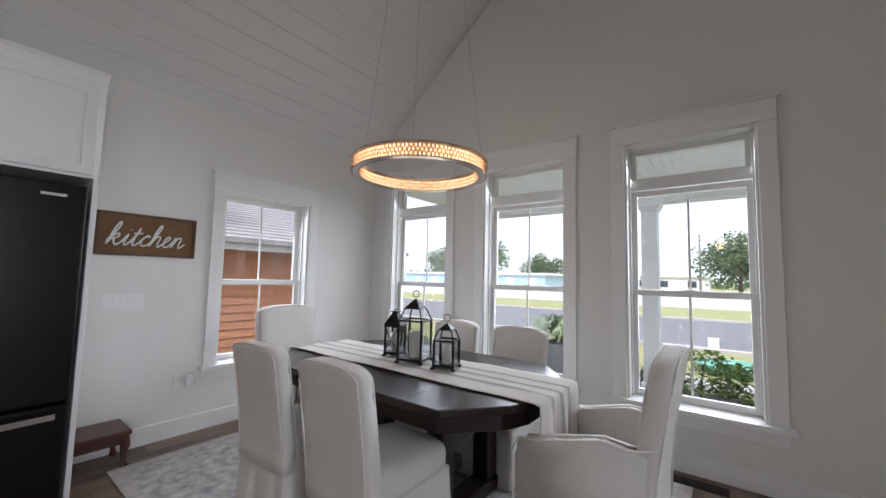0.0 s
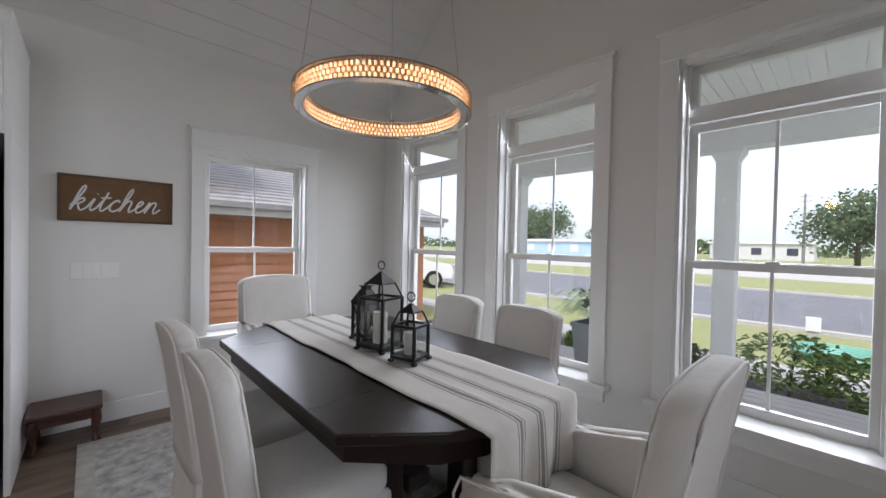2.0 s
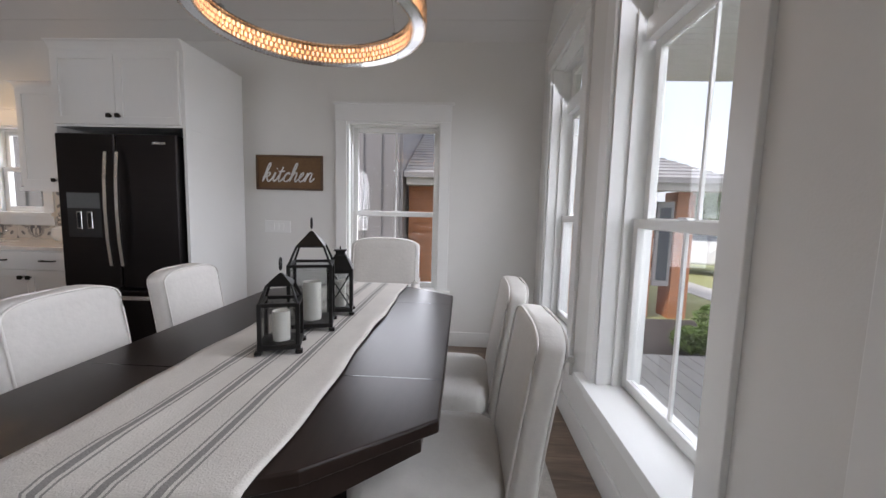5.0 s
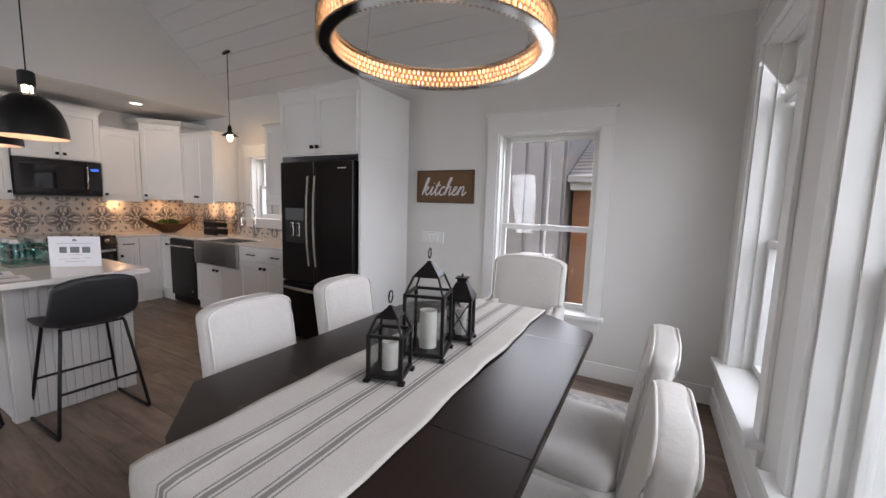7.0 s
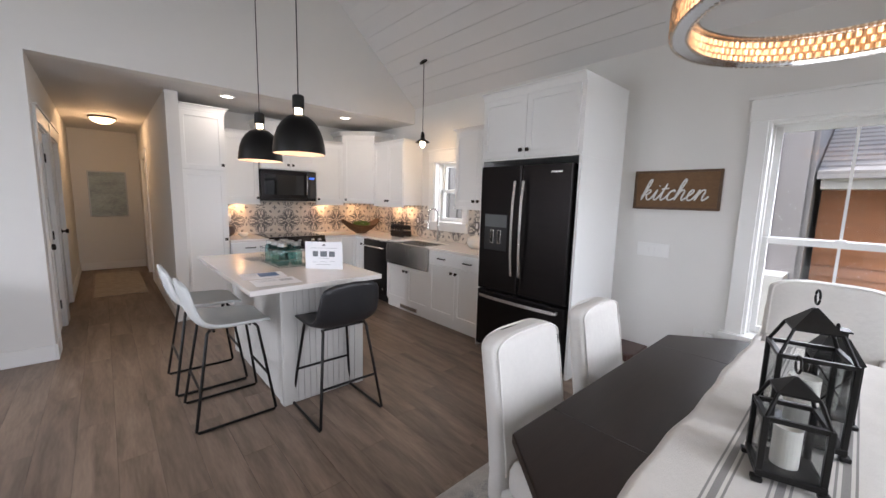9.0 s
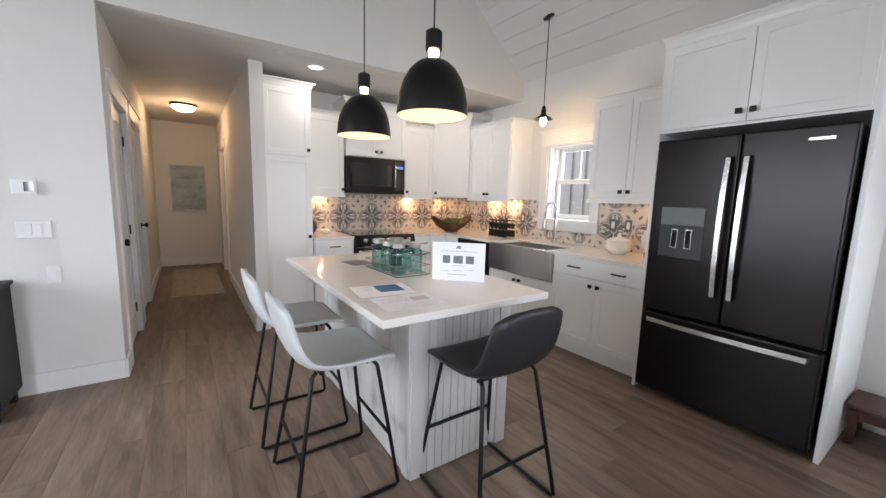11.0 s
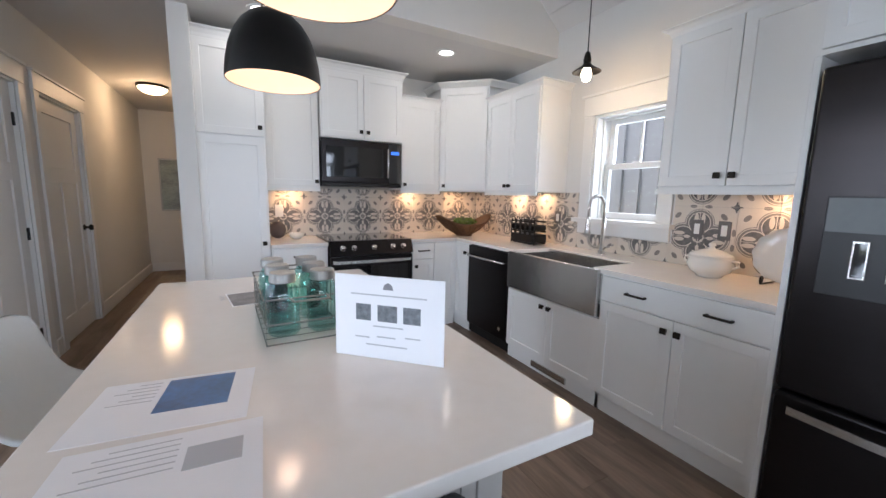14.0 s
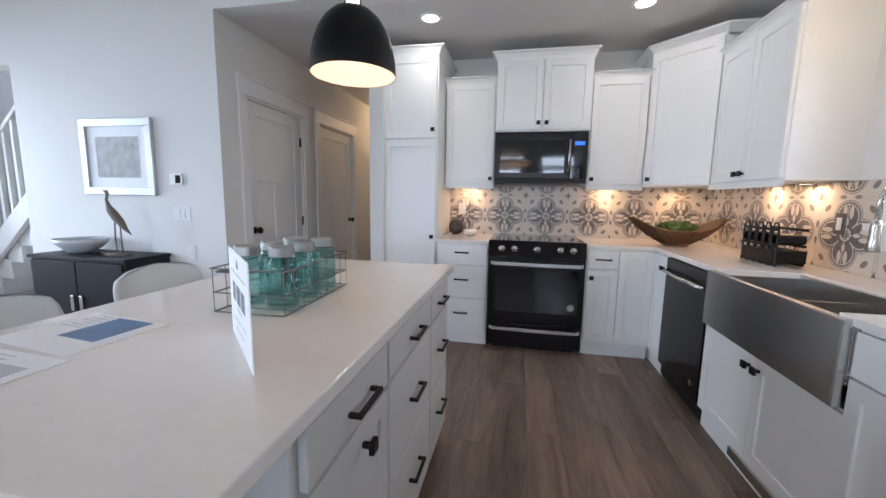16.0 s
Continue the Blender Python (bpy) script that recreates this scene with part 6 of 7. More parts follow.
# potted fern on the porch
t = thing("potted_fern", pose(-1.17, 4.3, -0.12), "arching green fern in a tall grey planter", "plant")
rings = [[(sx * e, sy * e, z) for sx, sy in ((-1, -1), (1, -1), (1, 1), (-1, 1))] for e, z in ((0.13, 0.0), (0.19, 0.72), (0.20, 0.72), (0.20, 0.76), (0.17, 0.76), (0.17, 0.70))]
part("planter", loft(bmesh.new(), rings), material("grey_planter", (0.16, 0.17, 0.18), 0.6, vary=0.2, scale=5), t)
rnd = random.Random(11)
vs, fs = [], []
for i in range(260):
    a, reach, up = rnd.uniform(0, 6.28), rnd.uniform(0.15, 0.58), rnd.uniform(0.25, 0.62)
    last = None
    for k in range(6):
        f = k / 5
        r_ = reach * f
        z = 0.74 + up * (f * 1.6 - f * f * 1.25)
        w = 0.018 * (1 - f) + 0.004
        n = len(vs)
        vs += [(r_ * math.cos(a) - w * math.sin(a), r_ * math.sin(a) + w * math.cos(a), z), (r_ * math.cos(a) + w * math.sin(a), r_ * math.sin(a) - w * math.cos(a), z)]
        if k:
            fs.append((n - 2, n - 1, n + 1, n))
me = bpy.data.meshes.new("fronds")
me.from_pydata(vs, [], fs)
me.materials.append(M_LEAF2)
o = new("fronds", me)
o.parent = t
o["kind"] = "stuff"


def shrub(x, y, r, h, seed, mat, label):
    t = thing("shrub", pose(x, y, GZ), label, "shrub", "shrubs by the porch")
    part("stem", tube([(0, 0, 0), (0.02, 0.01, h * 0.4), (0.05, -0.03, h * 0.8)], 0.015, 6), M_BARK, t)
    leaf_clump("foliage", t, (0, 0, h * 0.62), r, r, h * 0.48, 650, 0.05, mat, seed)


for k, (x, y, r_, h, m) in enumerate(((-0.05, 7.0, 0.62, 0.75, M_LEAF2), (0.6, 6.8, 0.55, 0.65, M_LEAF2), (-1.0, 6.5, 0.35, 0.55, M_LEAF), (-1.75, 6.6, 0.32, 0.5, M_LEAF), (-2.4, 6.5, 0.3, 0.5, M_LEAF2), (1.6, 6.7, 0.5, 0.6, M_LEAF), (-5.2, 6.4, 0.4, 0.5, M_LEAF2), (-4.6, 5.6, 0.25, 0.35, M_LEAF2))):
    shrub(x, y, r_, h, 20 + k, m, "low leafy green shrub in the mulch bed")


def tree(x, y, h, r, seed, label):
    rnd = random.Random(seed)
    t = thing("tree", pose(x, y, GZ), label, "tree", "trees across the road")
    part("trunk", lathe([(h * 0.035, 0), (h * 0.024, h * 0.25), (h * 0.012, h * 0.6)], 10), M_BARK, t, smooth=True)
    for k in range(5):
        a = rnd.uniform(0, 6.28)
        part("limb", tube([(0, 0, h * (0.25 + 0.05 * k)), (r * 0.35 * math.cos(a), r * 0.35 * math.sin(a), h * (0.45 + 0.06 * k)), (r * 0.7 * math.cos(a), r * 0.7 * math.sin(a), h * (0.6 + 0.06 * k))], h * 0.009, 6), M_BARK, t)
    vs, fs = [], []
    for c in range(26):
        d = Vector((rnd.gauss(0, 1), rnd.gauss(0, 1), rnd.gauss(0, 0.8))).normalized() * rnd.uniform(0.3, 1)
        cc = Vector((d.x * r * 0.8, d.y * r * 0.8, h * 0.62 + d.z * h * 0.30))
        cr = r * rnd.uniform(0.22, 0.42)
        for _ in range(190):
            e = Vector((rnd.gauss(0, 1), rnd.gauss(0, 1), rnd.gauss(0, 1))).normalized() * cr * rnd.uniform(0.6, 1.05)
            q = Euler((rnd.uniform(0, 6), rnd.uniform(0, 6), rnd.uniform(0, 6))).to_matrix()
            s = h * 0.024 * rnd.uniform(0.6, 1.4)
            n = len(vs)
            vs += [cc + e + q @ Vector(v) for v in ((0, -s, 0), (s * 0.6, 0, 0), (0, s, 0), (-s * 0.6, 0, 0))]
            fs.append((n, n + 1, n + 2, n + 3))
    me = bpy.data.meshes.new("crown")
    me.from_pydata(vs, [], fs)
    me.materials.append(M_LEAF)
    o = new("crown", me)
    o.parent = t
    o["kind"] = "stuff"


for k, (x, y, h, r_) in enumerate(((1.5, 62, 8.5, 6.0), (7, 66, 9, 6), (-38, 64, 9, 6.5), (-46, 68, 10, 7), (-52, 70, 9, 6), (-30, 74, 7, 5), (14, 80, 9, 6), (-64, 40, 7, 4), (-70, 45, 8, 5))):
    tree(x, y, h, r_, 40 + k, "broad leafy green tree in the distance")
# far line of woods
vs, fs = [], []
rnd = random.Random(77)
for i in range(5200):
    x = rnd.uniform(-260, 160)
    y = rnd.uniform(150, 175)
    z = GZ + rnd.uniform(0, 1) * (4.2 + 1.6 * math.sin(x * 0.09) + 1.0 * math.sin(x * 0.31))
    s = rnd.uniform(0.5, 1.3)
    q = Euler((rnd.uniform(0, 6), rnd.uniform(0, 6), rnd.uniform(0, 6))).to_matrix()
    n = len(vs)
    vs += [Vector((x, y, z)) + q @ Vector(v) for v in ((0, -s, 0), (s * 0.7, 0, 0), (0, s, 0), (-s * 0.7, 0, 0))]
    fs.append((n, n + 1, n + 2, n + 3))
me = bpy.data.meshes.new("far_woods")
me.from_pydata(vs, [], fs)
me.materials.append(M_LEAF)
tagged(new("far_woods", me), "low line of green woods on the horizon", "woods", kind="stuff")


def far_building(x0, x1, y0, y1, h, mat, label, win, roof=0.35):
    t = thing("building", pose((x0 + x1) / 2, (y0 + y1) / 2, GZ), label, "building", "buildings across the road")
    part("wall", B((x0, x1, y0, y1, GZ, GZ + h)), mat, t, here=False)
    part("roof", B((x0 - 0.4, x1 + 0.4, y0 - 0.4, y1 + 0.4, GZ + h, GZ + h + roof)), M_ROOF if roof > 0.4 else M_PORCH, t, here=False)
    n = int((x1 - x0) / 4)
    for i in range(n):
        x = x0 + (i + 0.3) * (x1 - x0) / n
        part("window", B((x, x + 1.5, y0 - 0.05, y0, GZ + 0.9, GZ + min(h - 0.5, 2.2))), win, t, here=False)


M_BLUEB = material("pale_blue_metal", (0.40, 0.55, 0.66), 0.5, vary=0.1, scale=0.3)
M_WHITEB = material("white_metal_siding", (0.66, 0.66, 0.66), 0.6, vary=0.1, scale=0.3)
M_DARKW = material("dark_window", (0.05, 0.06, 0.08), 0.15)
far_building(-58, -24, 60, 72, 2.6, M_BLUEB, "long low pale blue metal building", M_WHITEB)
far_building(-18, -3, 92, 104, 3.0, M_WHITEB, "long low white commercial building", M_DARKW)
far_building(20, 34, 88, 98, 3.4, M_WHITEB, "long low white commercial building", M_DARKW)
t = thing("utility_pole", pose(-2.8, 62, GZ), "tall grey wooden utility pole", "pole")
part("mast", lathe([(0.16, 0), (0.11, 8.6)], 10), material("weathered_pole", (0.30, 0.29, 0.28), 0.9, vary=0.2), t)
for z in (7.6, 8.2):
    part("crossarm", B((-0.6, 0.6, -0.06, 0.06, z, z + 0.12)), M_CONC, t)
# utility box and coiled cover on the lawn
t = thing("utility_box", pose(0.0, 11.2, GZ), "small white utility box on a post", "utility box")
part("post", B((-0.09, 0.09, -0.05, 0.05, 0, 0.25)), M_CONC, t)
part("box", B((-0.11, 0.11, -0.08, 0.08, 0.25, 0.52), bevel=0.015), M_PORCH, t)
t = thing("garden_hose", pose(0.45, 9.9, GZ), "coiled green garden hose on the grass", "hose")
coil = [((0.55 + 0.02 * k / 10) * math.cos(k * 0.35), (0.45 + 0.02 * k / 10) * math.sin(k * 0.35), 0.03 + 0.03 * (k // 18)) for k in range(90)]
part("coil", tube(coil, 0.03, 6), material("green_hose", (0.20, 0.46, 0.37), 0.45, vary=0.2), t, smooth=True)

# neighbouring house to the west
t = thing("neighbour_house", pose(-9, 3, GZ), "neighbouring house with cedar boards, grey battens and a shingled roof", "house")
NX = -6.4
w = part("cedar_wall", B((-11, NX - 0.02, 1.66, 5.9, GZ, 1.80)), M_SIDING, t, "brown cedar clapboard wall", here=False)
z = GZ + 0.02
while z < 1.75:
    part("siding_board", prism([(NX - 0.02, z), (NX + 0.012, z), (NX - 0.004, z + 0.135), (NX - 0.02, z + 0.135)], "y", 1.66, 5.9), M_SIDING, w, here=False)
    z += 0.14
part("cedar_pier", B((NX - 0.4, NX, 6.25, 6.55, GZ, 1.72)), M_SIDING, t, "brown cedar porch pier", here=False)
d = part("grey_window", B((NX - 0.02, NX + 0.03, 5.92, 6.2, 0.1, 1.55)), M_SLATE, t, here=False)
part("pane", B((NX + 0.03, NX + 0.034, 5.97, 6.15, 0.2, 1.45)), M_DARKW, d, here=False)
part("fascia", B((NX + 0.02, NX + 0.32, 1.66, 6.9, 1.72, 1.90)), M_CONC, t, "pale grey roof fascia", here=False)
bm = bmesh.new()
rs = [bm.verts.new(v) for v in ((NX + 0.36, 1.62, 1.90), (NX + 0.36, 7.0, 1.90), (-10.6, 4.6, 3.75), (-10.6, 1.62, 3.75), (NX + 0.36, 1.62, 1.84), (NX + 0.36, 7.0, 1.84), (-10.6, 7.0, 1.84), (-10.6, 1.62, 1.84))]
for f in ((0, 1, 2, 3), (0, 4, 5, 1), (1, 5, 6), (1, 6, 2), (0, 3, 7, 4), (4, 7, 6, 5)):
    bm.faces.new([rs[i] for i in f])
rf = part("roof", bm, M_ROOF, t, "grey shingle hip roof", here=False)
nrm = Vector((0.43, 0, 1)).normalized()
for i in range(24):
    f0, f1 = i / 24, (i + 1) / 24
    x0, x1 = NX + 0.36 + (-10.6 - NX - 0.36) * f0, NX + 0.36 + (-10.6 - NX - 0.36) * f1
    z0, z1 = 1.90 + 1.85 * f0, 1.90 + 1.85 * f1
    ye0, ye1 = 7.0 - 2.4 * f0, 7.0 - 2.4 * f1
    b2 = bmesh.new()
    loft(b2, [[(x0, 1.62, z0 + 0.004), (x0, 1.62, z0 + 0.028), (x1, 1.62, z1 + 0.006), (x1, 1.62, z1 + 0.002)], [(x0, ye0, z0 + 0.004), (x0, ye0, z0 + 0.028), (x1, ye1, z1 + 0.006), (x1, ye1, z1 + 0.002)]])
    part("shingle_course", b2, M_ROOF, rf, here=False)
gw = part("batten_wall", B((-11, NX + 0.35, -7.0, 1.60, GZ, 5.2)), M_SLATE, t, "grey board-and-batten wall", here=False)
y = -6.9
while y < 1.55:
    part("batten", B((NX + 0.35, NX + 0.375, y, y + 0.045, GZ, 5.2)), M_SLATE, gw, here=False)
    y += 0.30
part("low_box", B((NX + 0.36, NX + 0.9, 1.0, 1.5, GZ, 0.7)), M_WHITEB, t, "pale utility cabinet against the wall", here=False)

# white car parked beyond the house
t = thing("parked_car", pose(-12.4, 10.2, GZ, 0, 0, 60), "white sport utility vehicle parked on the road", "car")
M_CAR = material("white_car_paint", (0.75, 0.76, 0.77), 0.25, coat=0.5)
side = [(-2.2, 0.35), (2.2, 0.35), (2.25, 0.75), (2.1, 0.98), (1.15, 1.05), (0.55, 1.55), (-1.7, 1.6), (-2.15, 1.05), (-2.25, 0.7)]
bm = prism(side, "y", -0.88, 0.88)
bmesh.ops.bevel(bm, geom=bm.edges[:], offset=0.06, segments=2, affect="EDGES")
part("body", bm, M_CAR, t, smooth=False)
for s in (-1, 1):
    part("side_window", prism([(-1.75, 1.08), (0.95, 1.08), (0.48, 1.48), (-1.6, 1.5)], "y", s * 0.87, s * 0.89), M_DARKW, t)
    for x in (-1.4, 1.4):
        wl = part("wheel", lathe([(0.0, -0.1), (0.34, -0.1), (0.36, -0.06), (0.36, 0.06), (0.34, 0.1), (0.0, 0.1)], 24), M_BLACK, t, at=pose(x, s * 0.82, 0.36, 90, 0, 0))
        part("rim", lathe([(0.0, -0.105), (0.2, -0.105), (0.22, 0.105), (0.0, 0.105)], 16), M_STEEL, wl)

# ---------------------------------------------------------------- wall tiles


def tile_material():
    m = material("patterned_tile", (0.66, 0.60, 0.52), 0.35, vary=0.10, scale=9)
    nt = m.node_tree
    b = nt.nodes["Principled BSDF"]
    base = b.inputs["Base Color"].links[0].from_socket
    geo, sp = nt.nodes.new("ShaderNodeNewGeometry"), nt.nodes.new("ShaderNodeSeparateXYZ")
    nt.links.new(geo.outputs["Position"], sp.inputs[0])

    def op(kind, a, c=None, d=None):
        n = nt.nodes.new("ShaderNodeMath")
        n.operation = kind
        for i, v in enumerate((a, c, d)):
            if v is None:
                continue
            if isinstance(v, (int, float)):
                n.inputs[i].default_value = v
            else:
                nt.links.new(v, n.inputs[i])
        return n.outputs[0]

    P = 0.392
    u = op("ADD", op("ADD", sp.outputs["X"], sp.outputs["Y"]), 20 * P + 5.462)
    u = op("MULTIPLY", op("SUBTRACT", op("FRACT", op("DIVIDE", u, P)), 0.5), P)
    v = op("SUBTRACT", sp.outputs["Z"], 1.105 - 10 * P)
    v = op("MULTIPLY", op("SUBTRACT", op("FRACT", op("ADD", op("DIVIDE", v, P), 0.5)), 0.5), P)
    au, av = op("ABSOLUTE", u), op("ABSOLUTE", v)
    p, q = op("MAXIMUM", au, av), op("MINIMUM", au, av)

    def dist(a0, b0):
        return op("SQRT", op("ADD", op("POWER", op("SUBTRACT", p, a0), 2), op("POWER", op("SUBTRACT", q, b0), 2)))

    lobe = dist(0.093, 0.0)
    dark = op("LESS_THAN", lobe, 0.062)
    ring = op("COMPARE", lobe, 0.0735, 0.0060)
    leaf = op("LESS_THAN", op("ADD", op("POWER", op("DIVIDE", op("SUBTRACT", p, 0.118), 0.034), 2), op("POWER", op("DIVIDE", op("SUBTRACT", q, 0.020), 0.013), 2)), 1)
    leaf2 = op("LESS_THAN", op("ADD", op("POWER", op("DIVIDE", op("SUBTRACT", p, 0.068), 0.020), 2), op("POWER", op("DIVIDE", q, 0.011), 2)), 1)
    knot = op("COMPARE", dist(0.0, 0.0), 0.030, 0.004)
    line = op("LESS_THAN", q, 0.0022)
    corner = dist(0.196, 0.196)
    star = op("LESS_THAN", op("MULTIPLY", op("ABSOLUTE", op("SUBTRACT", p, 0.196)), op("ABSOLUTE", op("SUBTRACT", q, 0.196))), 0.00011)
    star = op("MULTIPLY", star, op("LESS_THAN", corner, 0.032))
    rim = op("COMPARE", lobe, 0.0865, 0.0022)
    bud = op("LESS_THAN", op("ADD", op("POWER", op("DIVIDE", op("SUBTRACT", op("ADD", p, q), 0.272), 0.020), 2), op("POWER", op("DIVIDE", op("SUBTRACT", p, q), 0.034), 2)), 1)
    tip = op("LESS_THAN", op("ADD", op("POWER", op("DIVIDE", op("SUBTRACT", p, 0.196), 0.010), 2), op("POWER", op("DIVIDE", op("SUBTRACT", q, 0.045), 0.022), 2)), 1)
    dark = op("MAXIMUM", dark, op("LESS_THAN", dist(0.0, 0.0), 0.052))
    petal = op("LESS_THAN", dist(0.019, 0.019), 0.0085)
    leaf = op("MAXIMUM", leaf, petal)
    core = op("MULTIPLY", dark, op("SUBTRACT", 1.0, op("MAXIMUM", op("MAXIMUM", leaf, leaf2), op("MAXIMUM", knot, line))))
    ink = op("MAXIMUM", op("MAXIMUM", core, star), op("MULTIPLY", op("MAXIMUM", op("MAXIMUM", op("MULTIPLY", ring, op("SUBTRACT", 1.0, dark)), rim), op("MAXIMUM", bud, tip)), 0.85))
    wear = nt.nodes.new("ShaderNodeTexNoise")
    wear.inputs["Scale"].default_value, wear.inputs["Detail"].default_value = 60, 3
    nt.links.new(geo.outputs["Position"], wear.inputs["Vector"])
    ink = op("MULTIPLY", ink, op("MULTIPLY_ADD", wear.outputs[0], 0.3, 0.75))
    mx = nt.nodes.new("ShaderNodeMix")
    mx.data_type, mx.clamp_factor = "RGBA", True
    nt.links.new(ink, mx.inputs["Factor"])
    nt.links.new(base, mx.inputs["A"])
    mx.inputs["B"].default_value = (0.085, 0.083, 0.088, 1)
    nt.links.new(mx.outputs["Result"], b.inputs["Base Color"])
    return m


M_TILE = tile_material()
M_GROUT = material("grout", (0.50, 0.47, 0.42), 0.9, vary=0.1)
tiles = {}


def tile_run(parent, axis, face, a0, a1, z0, z1, origin):
    """Square tiles on a wall; whole ones share a mesh, cut ones have their own."""
    S = 0.196
    i0 = math.floor((a0 - origin) / S)
    while origin + i0 * S < a1 - 0.002:
        lo, hi = max(a0, origin + i0 * S), min(a1, origin + (i0 + 1) * S)
        for k in range(-2, 3):
            zl, zh = max(z0, 1.105 + k * S), min(z1, 1.105 + (k + 1) * S)
            if zh - zl < 0.008 or hi - lo < 0.008:
                continue
            key = (axis, round(hi - lo, 3), round(zh - zl, 3))
            if key not in tiles:
                w, h = hi - lo - 0.002, zh - zl - 0.002
                bm = B((0, w, 0, 0.007, 0, h) if axis == "x" else (0, 0.007, 0, w, 0, h))
                me = bpy.data.meshes.new("tile")
                bm.to_mesh(me)
                bm.free()
                me.materials.append(M_TILE)
                tiles[key] = me
            o = new("tile", tiles[key])
            o.parent = parent
            o.location = (lo + 0.001, face, zl + 0.001) if axis == "x" else (face, lo + 0.001, zl + 0.001)
        i0 += 1


sp_s = thing("backsplash", pose(0, 0, 0), "backsplash of patterned grey and cream cement tiles", "backsplash")
part("grout_bed", B((WX, -0.908, SY, SY + 0.004, 0.90, 1.405), (WX, WX + 0.004, SY + 0.004, -2.20, 0.90, 1.385), (WX, WX + 0.004, -2.20, -1.375, 0.90, 1.045), (WX, WX + 0.004, -1.375, -0.513, 0.90, 1.405)), M_GROUT, sp_s)
tile_run(sp_s, "x", SY + 0.004, WX + 0.012, -0.909, 0.914, 1.384, -1.643 - 0.196 * 12)
OY = -1.643 + (SY - WX) - 0.196 * 12
tile_run(sp_s, "y", WX + 0.004, SY + 0.012, -2.20, 0.914, 1.384, OY)
tile_run(sp_s, "y", WX + 0.004, -2.20, -1.375, 0.914, 1.045, OY)
tile_run(sp_s, "y", WX + 0.004, -1.375, -0.513, 0.914, 1.404, OY)

# ---------------------------------------------------------------- plank floor


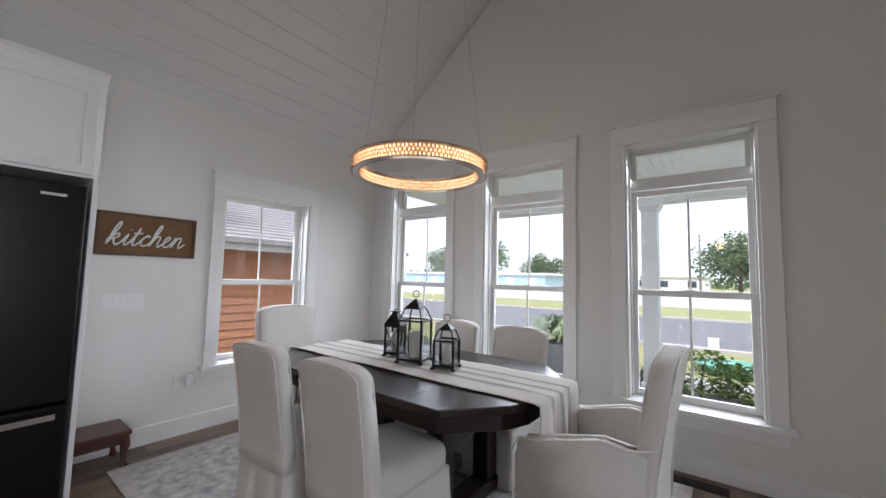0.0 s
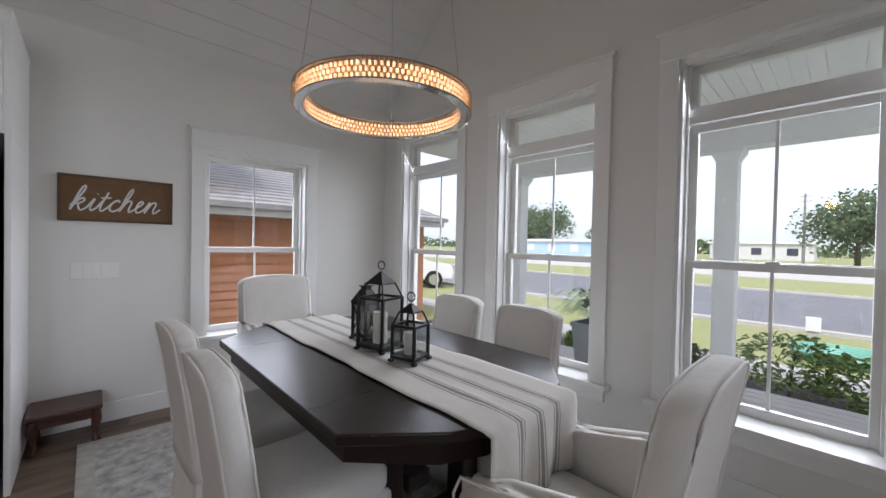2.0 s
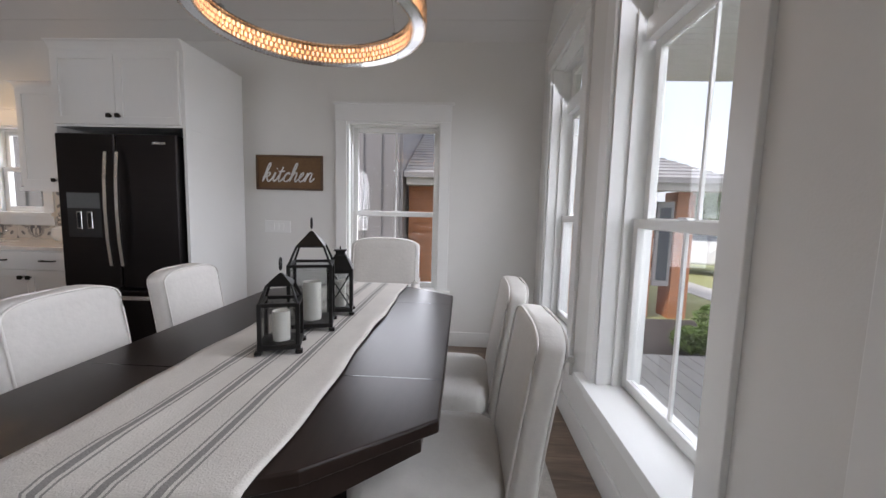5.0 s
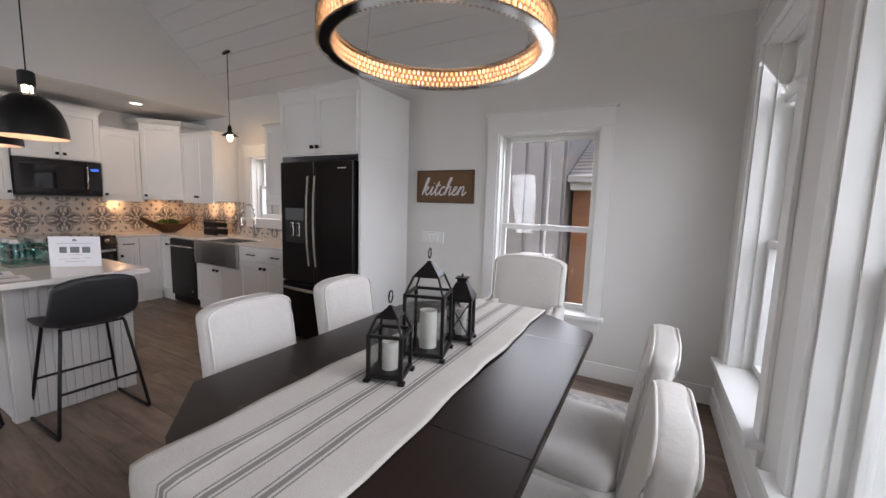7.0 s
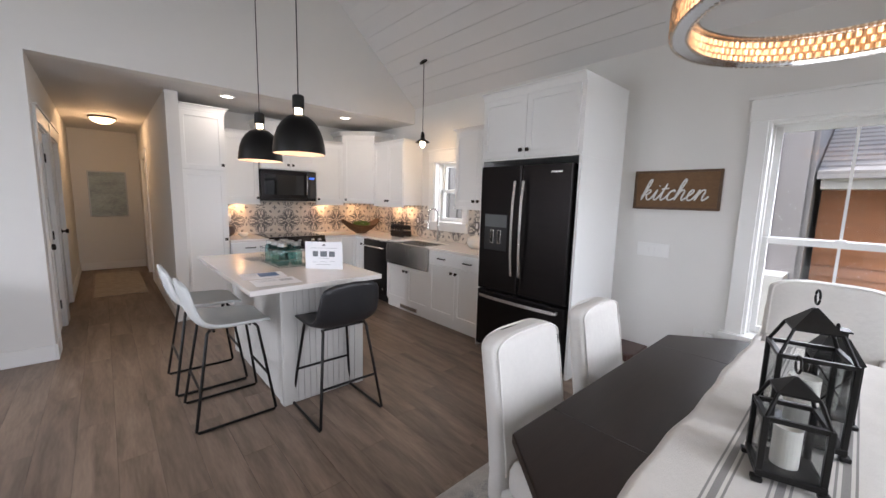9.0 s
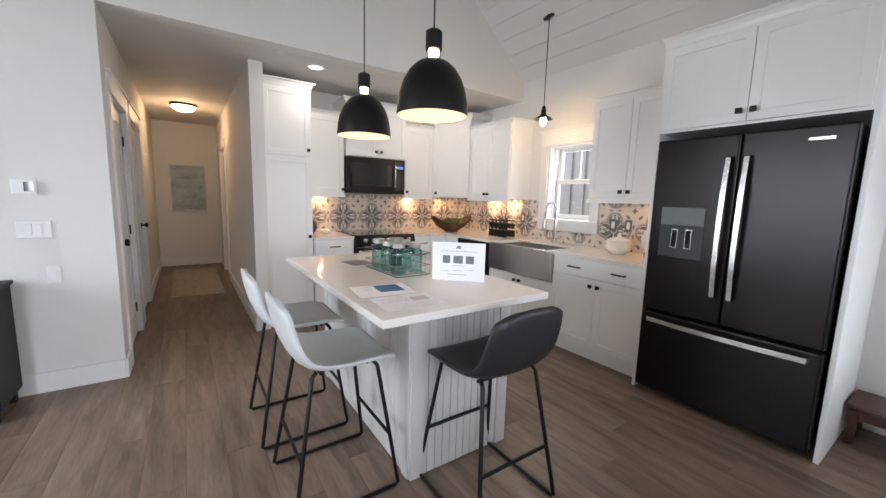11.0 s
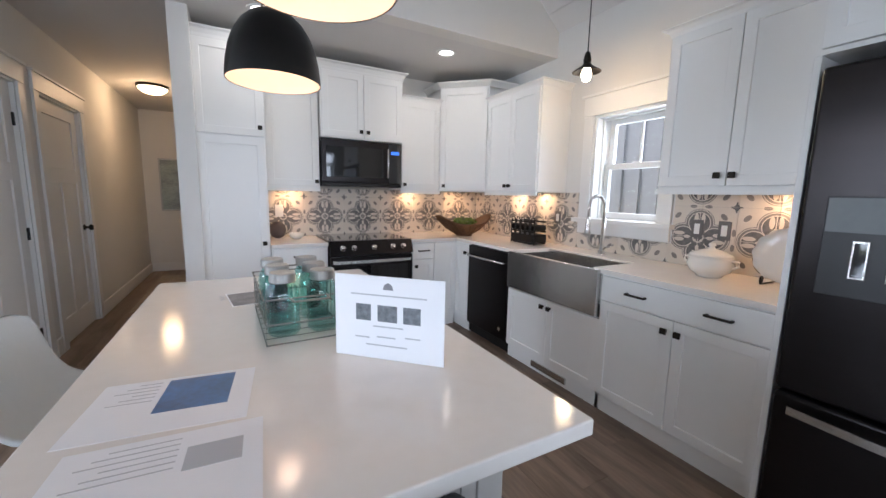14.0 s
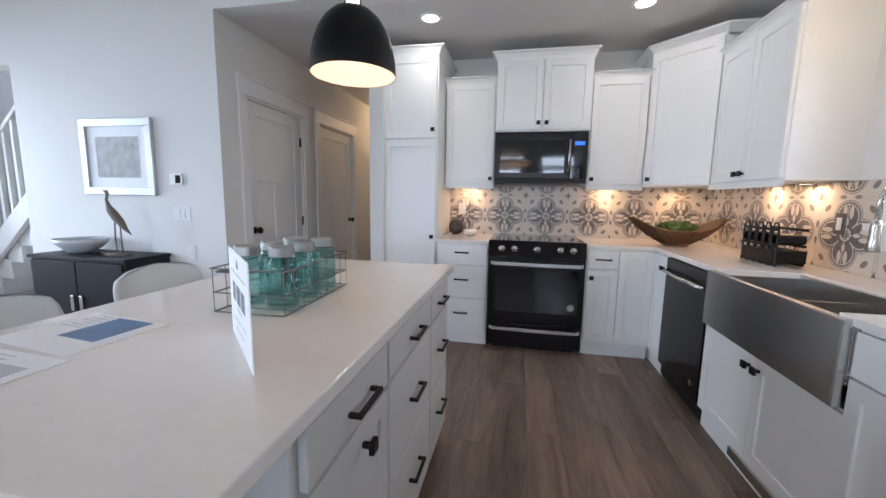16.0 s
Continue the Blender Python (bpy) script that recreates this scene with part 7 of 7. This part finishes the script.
def plank_material():
    m = bpy.data.materials.new("wood_plank")
    m.use_nodes = True
    nt = m.node_tree
    b = nt.nodes["Principled BSDF"]
    b.inputs["Roughness"].default_value = 0.42
    b.inputs["Specular IOR Level"].default_value = 0.4
    geo, inf, mp = nt.nodes.new("ShaderNodeNewGeometry"), nt.nodes.new("ShaderNodeObjectInfo"), nt.nodes.new("ShaderNodeMapping")
    add = nt.nodes.new("ShaderNodeVectorMath")
    add.operation = "MULTIPLY_ADD"
    comb = nt.nodes.new("ShaderNodeMath")
    comb.operation = "ADD"
    nt.links.new(inf.outputs["Random"], comb.inputs[0])
    nt.links.new(geo.outputs["Random Per Island"], comb.inputs[1])
    nt.links.new(comb.outputs[0], add.inputs[0])
    add.inputs[1].default_value = (7, 31, 3)
    nt.links.new(geo.outputs["Position"], add.inputs[2])
    nt.links.new(add.outputs[0], mp.inputs["Vector"])
    mp.inputs["Scale"].default_value = (9, 1.1, 1)
    n1, n2 = nt.nodes.new("ShaderNodeTexNoise"), nt.nodes.new("ShaderNodeTexNoise")
    n1.inputs["Scale"].default_value, n1.inputs["Detail"].default_value, n1.inputs["Distortion"].default_value = 1.3, 6, 0.6
    n2.inputs["Scale"].default_value, n2.inputs["Detail"].default_value = 9, 4
    for n in (n1, n2):
        nt.links.new(mp.outputs[0], n.inputs["Vector"])
    mix = nt.nodes.new("ShaderNodeMath")
    mix.operation = "MULTIPLY_ADD"
    nt.links.new(n2.outputs[0], mix.inputs[0])
    mix.inputs[1].default_value = 0.35
    nt.links.new(n1.outputs[0], mix.inputs[2])
    ramp = nt.nodes.new("ShaderNodeValToRGB")
    ramp.color_ramp.elements[0].position, ramp.color_ramp.elements[0].color = 0.42, (0.112, 0.077, 0.055, 1)
    ramp.color_ramp.elements[1].position, ramp.color_ramp.elements[1].color = 0.90, (0.285, 0.208, 0.153, 1)
    nt.links.new(mix.outputs[0], ramp.inputs[0])
    hue = nt.nodes.new("ShaderNodeHueSaturation")
    val = nt.nodes.new("ShaderNodeMath")
    val.operation = "MULTIPLY_ADD"
    val.inputs[1].default_value, val.inputs[2].default_value = 0.28, 0.72
    nt.links.new(comb.outputs[0], val.inputs[0])
    nt.links.new(val.outputs[0], hue.inputs["Value"])
    nt.links.new(ramp.outputs[0], hue.inputs["Color"])
    nt.links.new(hue.outputs[0], b.inputs["Base Color"])
    bp = nt.nodes.new("ShaderNodeBump")
    bp.inputs["Strength"].default_value, bp.inputs["Distance"].default_value = 0.12, 0.002
    nt.links.new(n2.outputs[0], bp.inputs["Height"])
    nt.links.new(bp.outputs[0], b.inputs["Normal"])
    return m


M_PLANK = plank_material()
fl = part("floor", B((WX - 0.2, 4.35, HY - 0.1, NY + 0.2, -0.3, -0.004)), material("floor_gap", (0.05, 0.04, 0.032), 0.9))
tagged(fl, "grey-brown wood-look plank floor", "floor", kind="structure")
PW, PL = 0.178, 1.22
planks, rest = {}, bmesh.new()
count = 0
i = 0
x = WX
while x < 4.3:
    off = (i * 0.437) % 1.0 * PL
    y = HY - off
    while y < NY:
        lo, hi = max(y, HY), min(y + PL, NY)
        if hi - lo > 0.03:
            near = x < 1.25 and hi > -4.6
            if near and count < 300:
                key = round(hi - lo, 2)
                if key not in planks:
                    bm = B((0, PW - 0.0015, 0, hi - lo - 0.0015, -0.004, 0))
                    me = bpy.data.meshes.new("plank")
                    bm.to_mesh(me)
                    bm.free()
                    me.materials.append(M_PLANK)
                    planks[key] = me
                o = new("plank", planks[key])
                o.parent = fl
                o.location = (x, lo, 0)
                count += 1
            else:
                box(rest, x, x + PW - 0.0015, lo, hi - 0.0015, -0.004, 0)
        y += PL
    x += PW
    i += 1
tagged(part("far_planks", rest, M_PLANK, fl), kind="stuff")
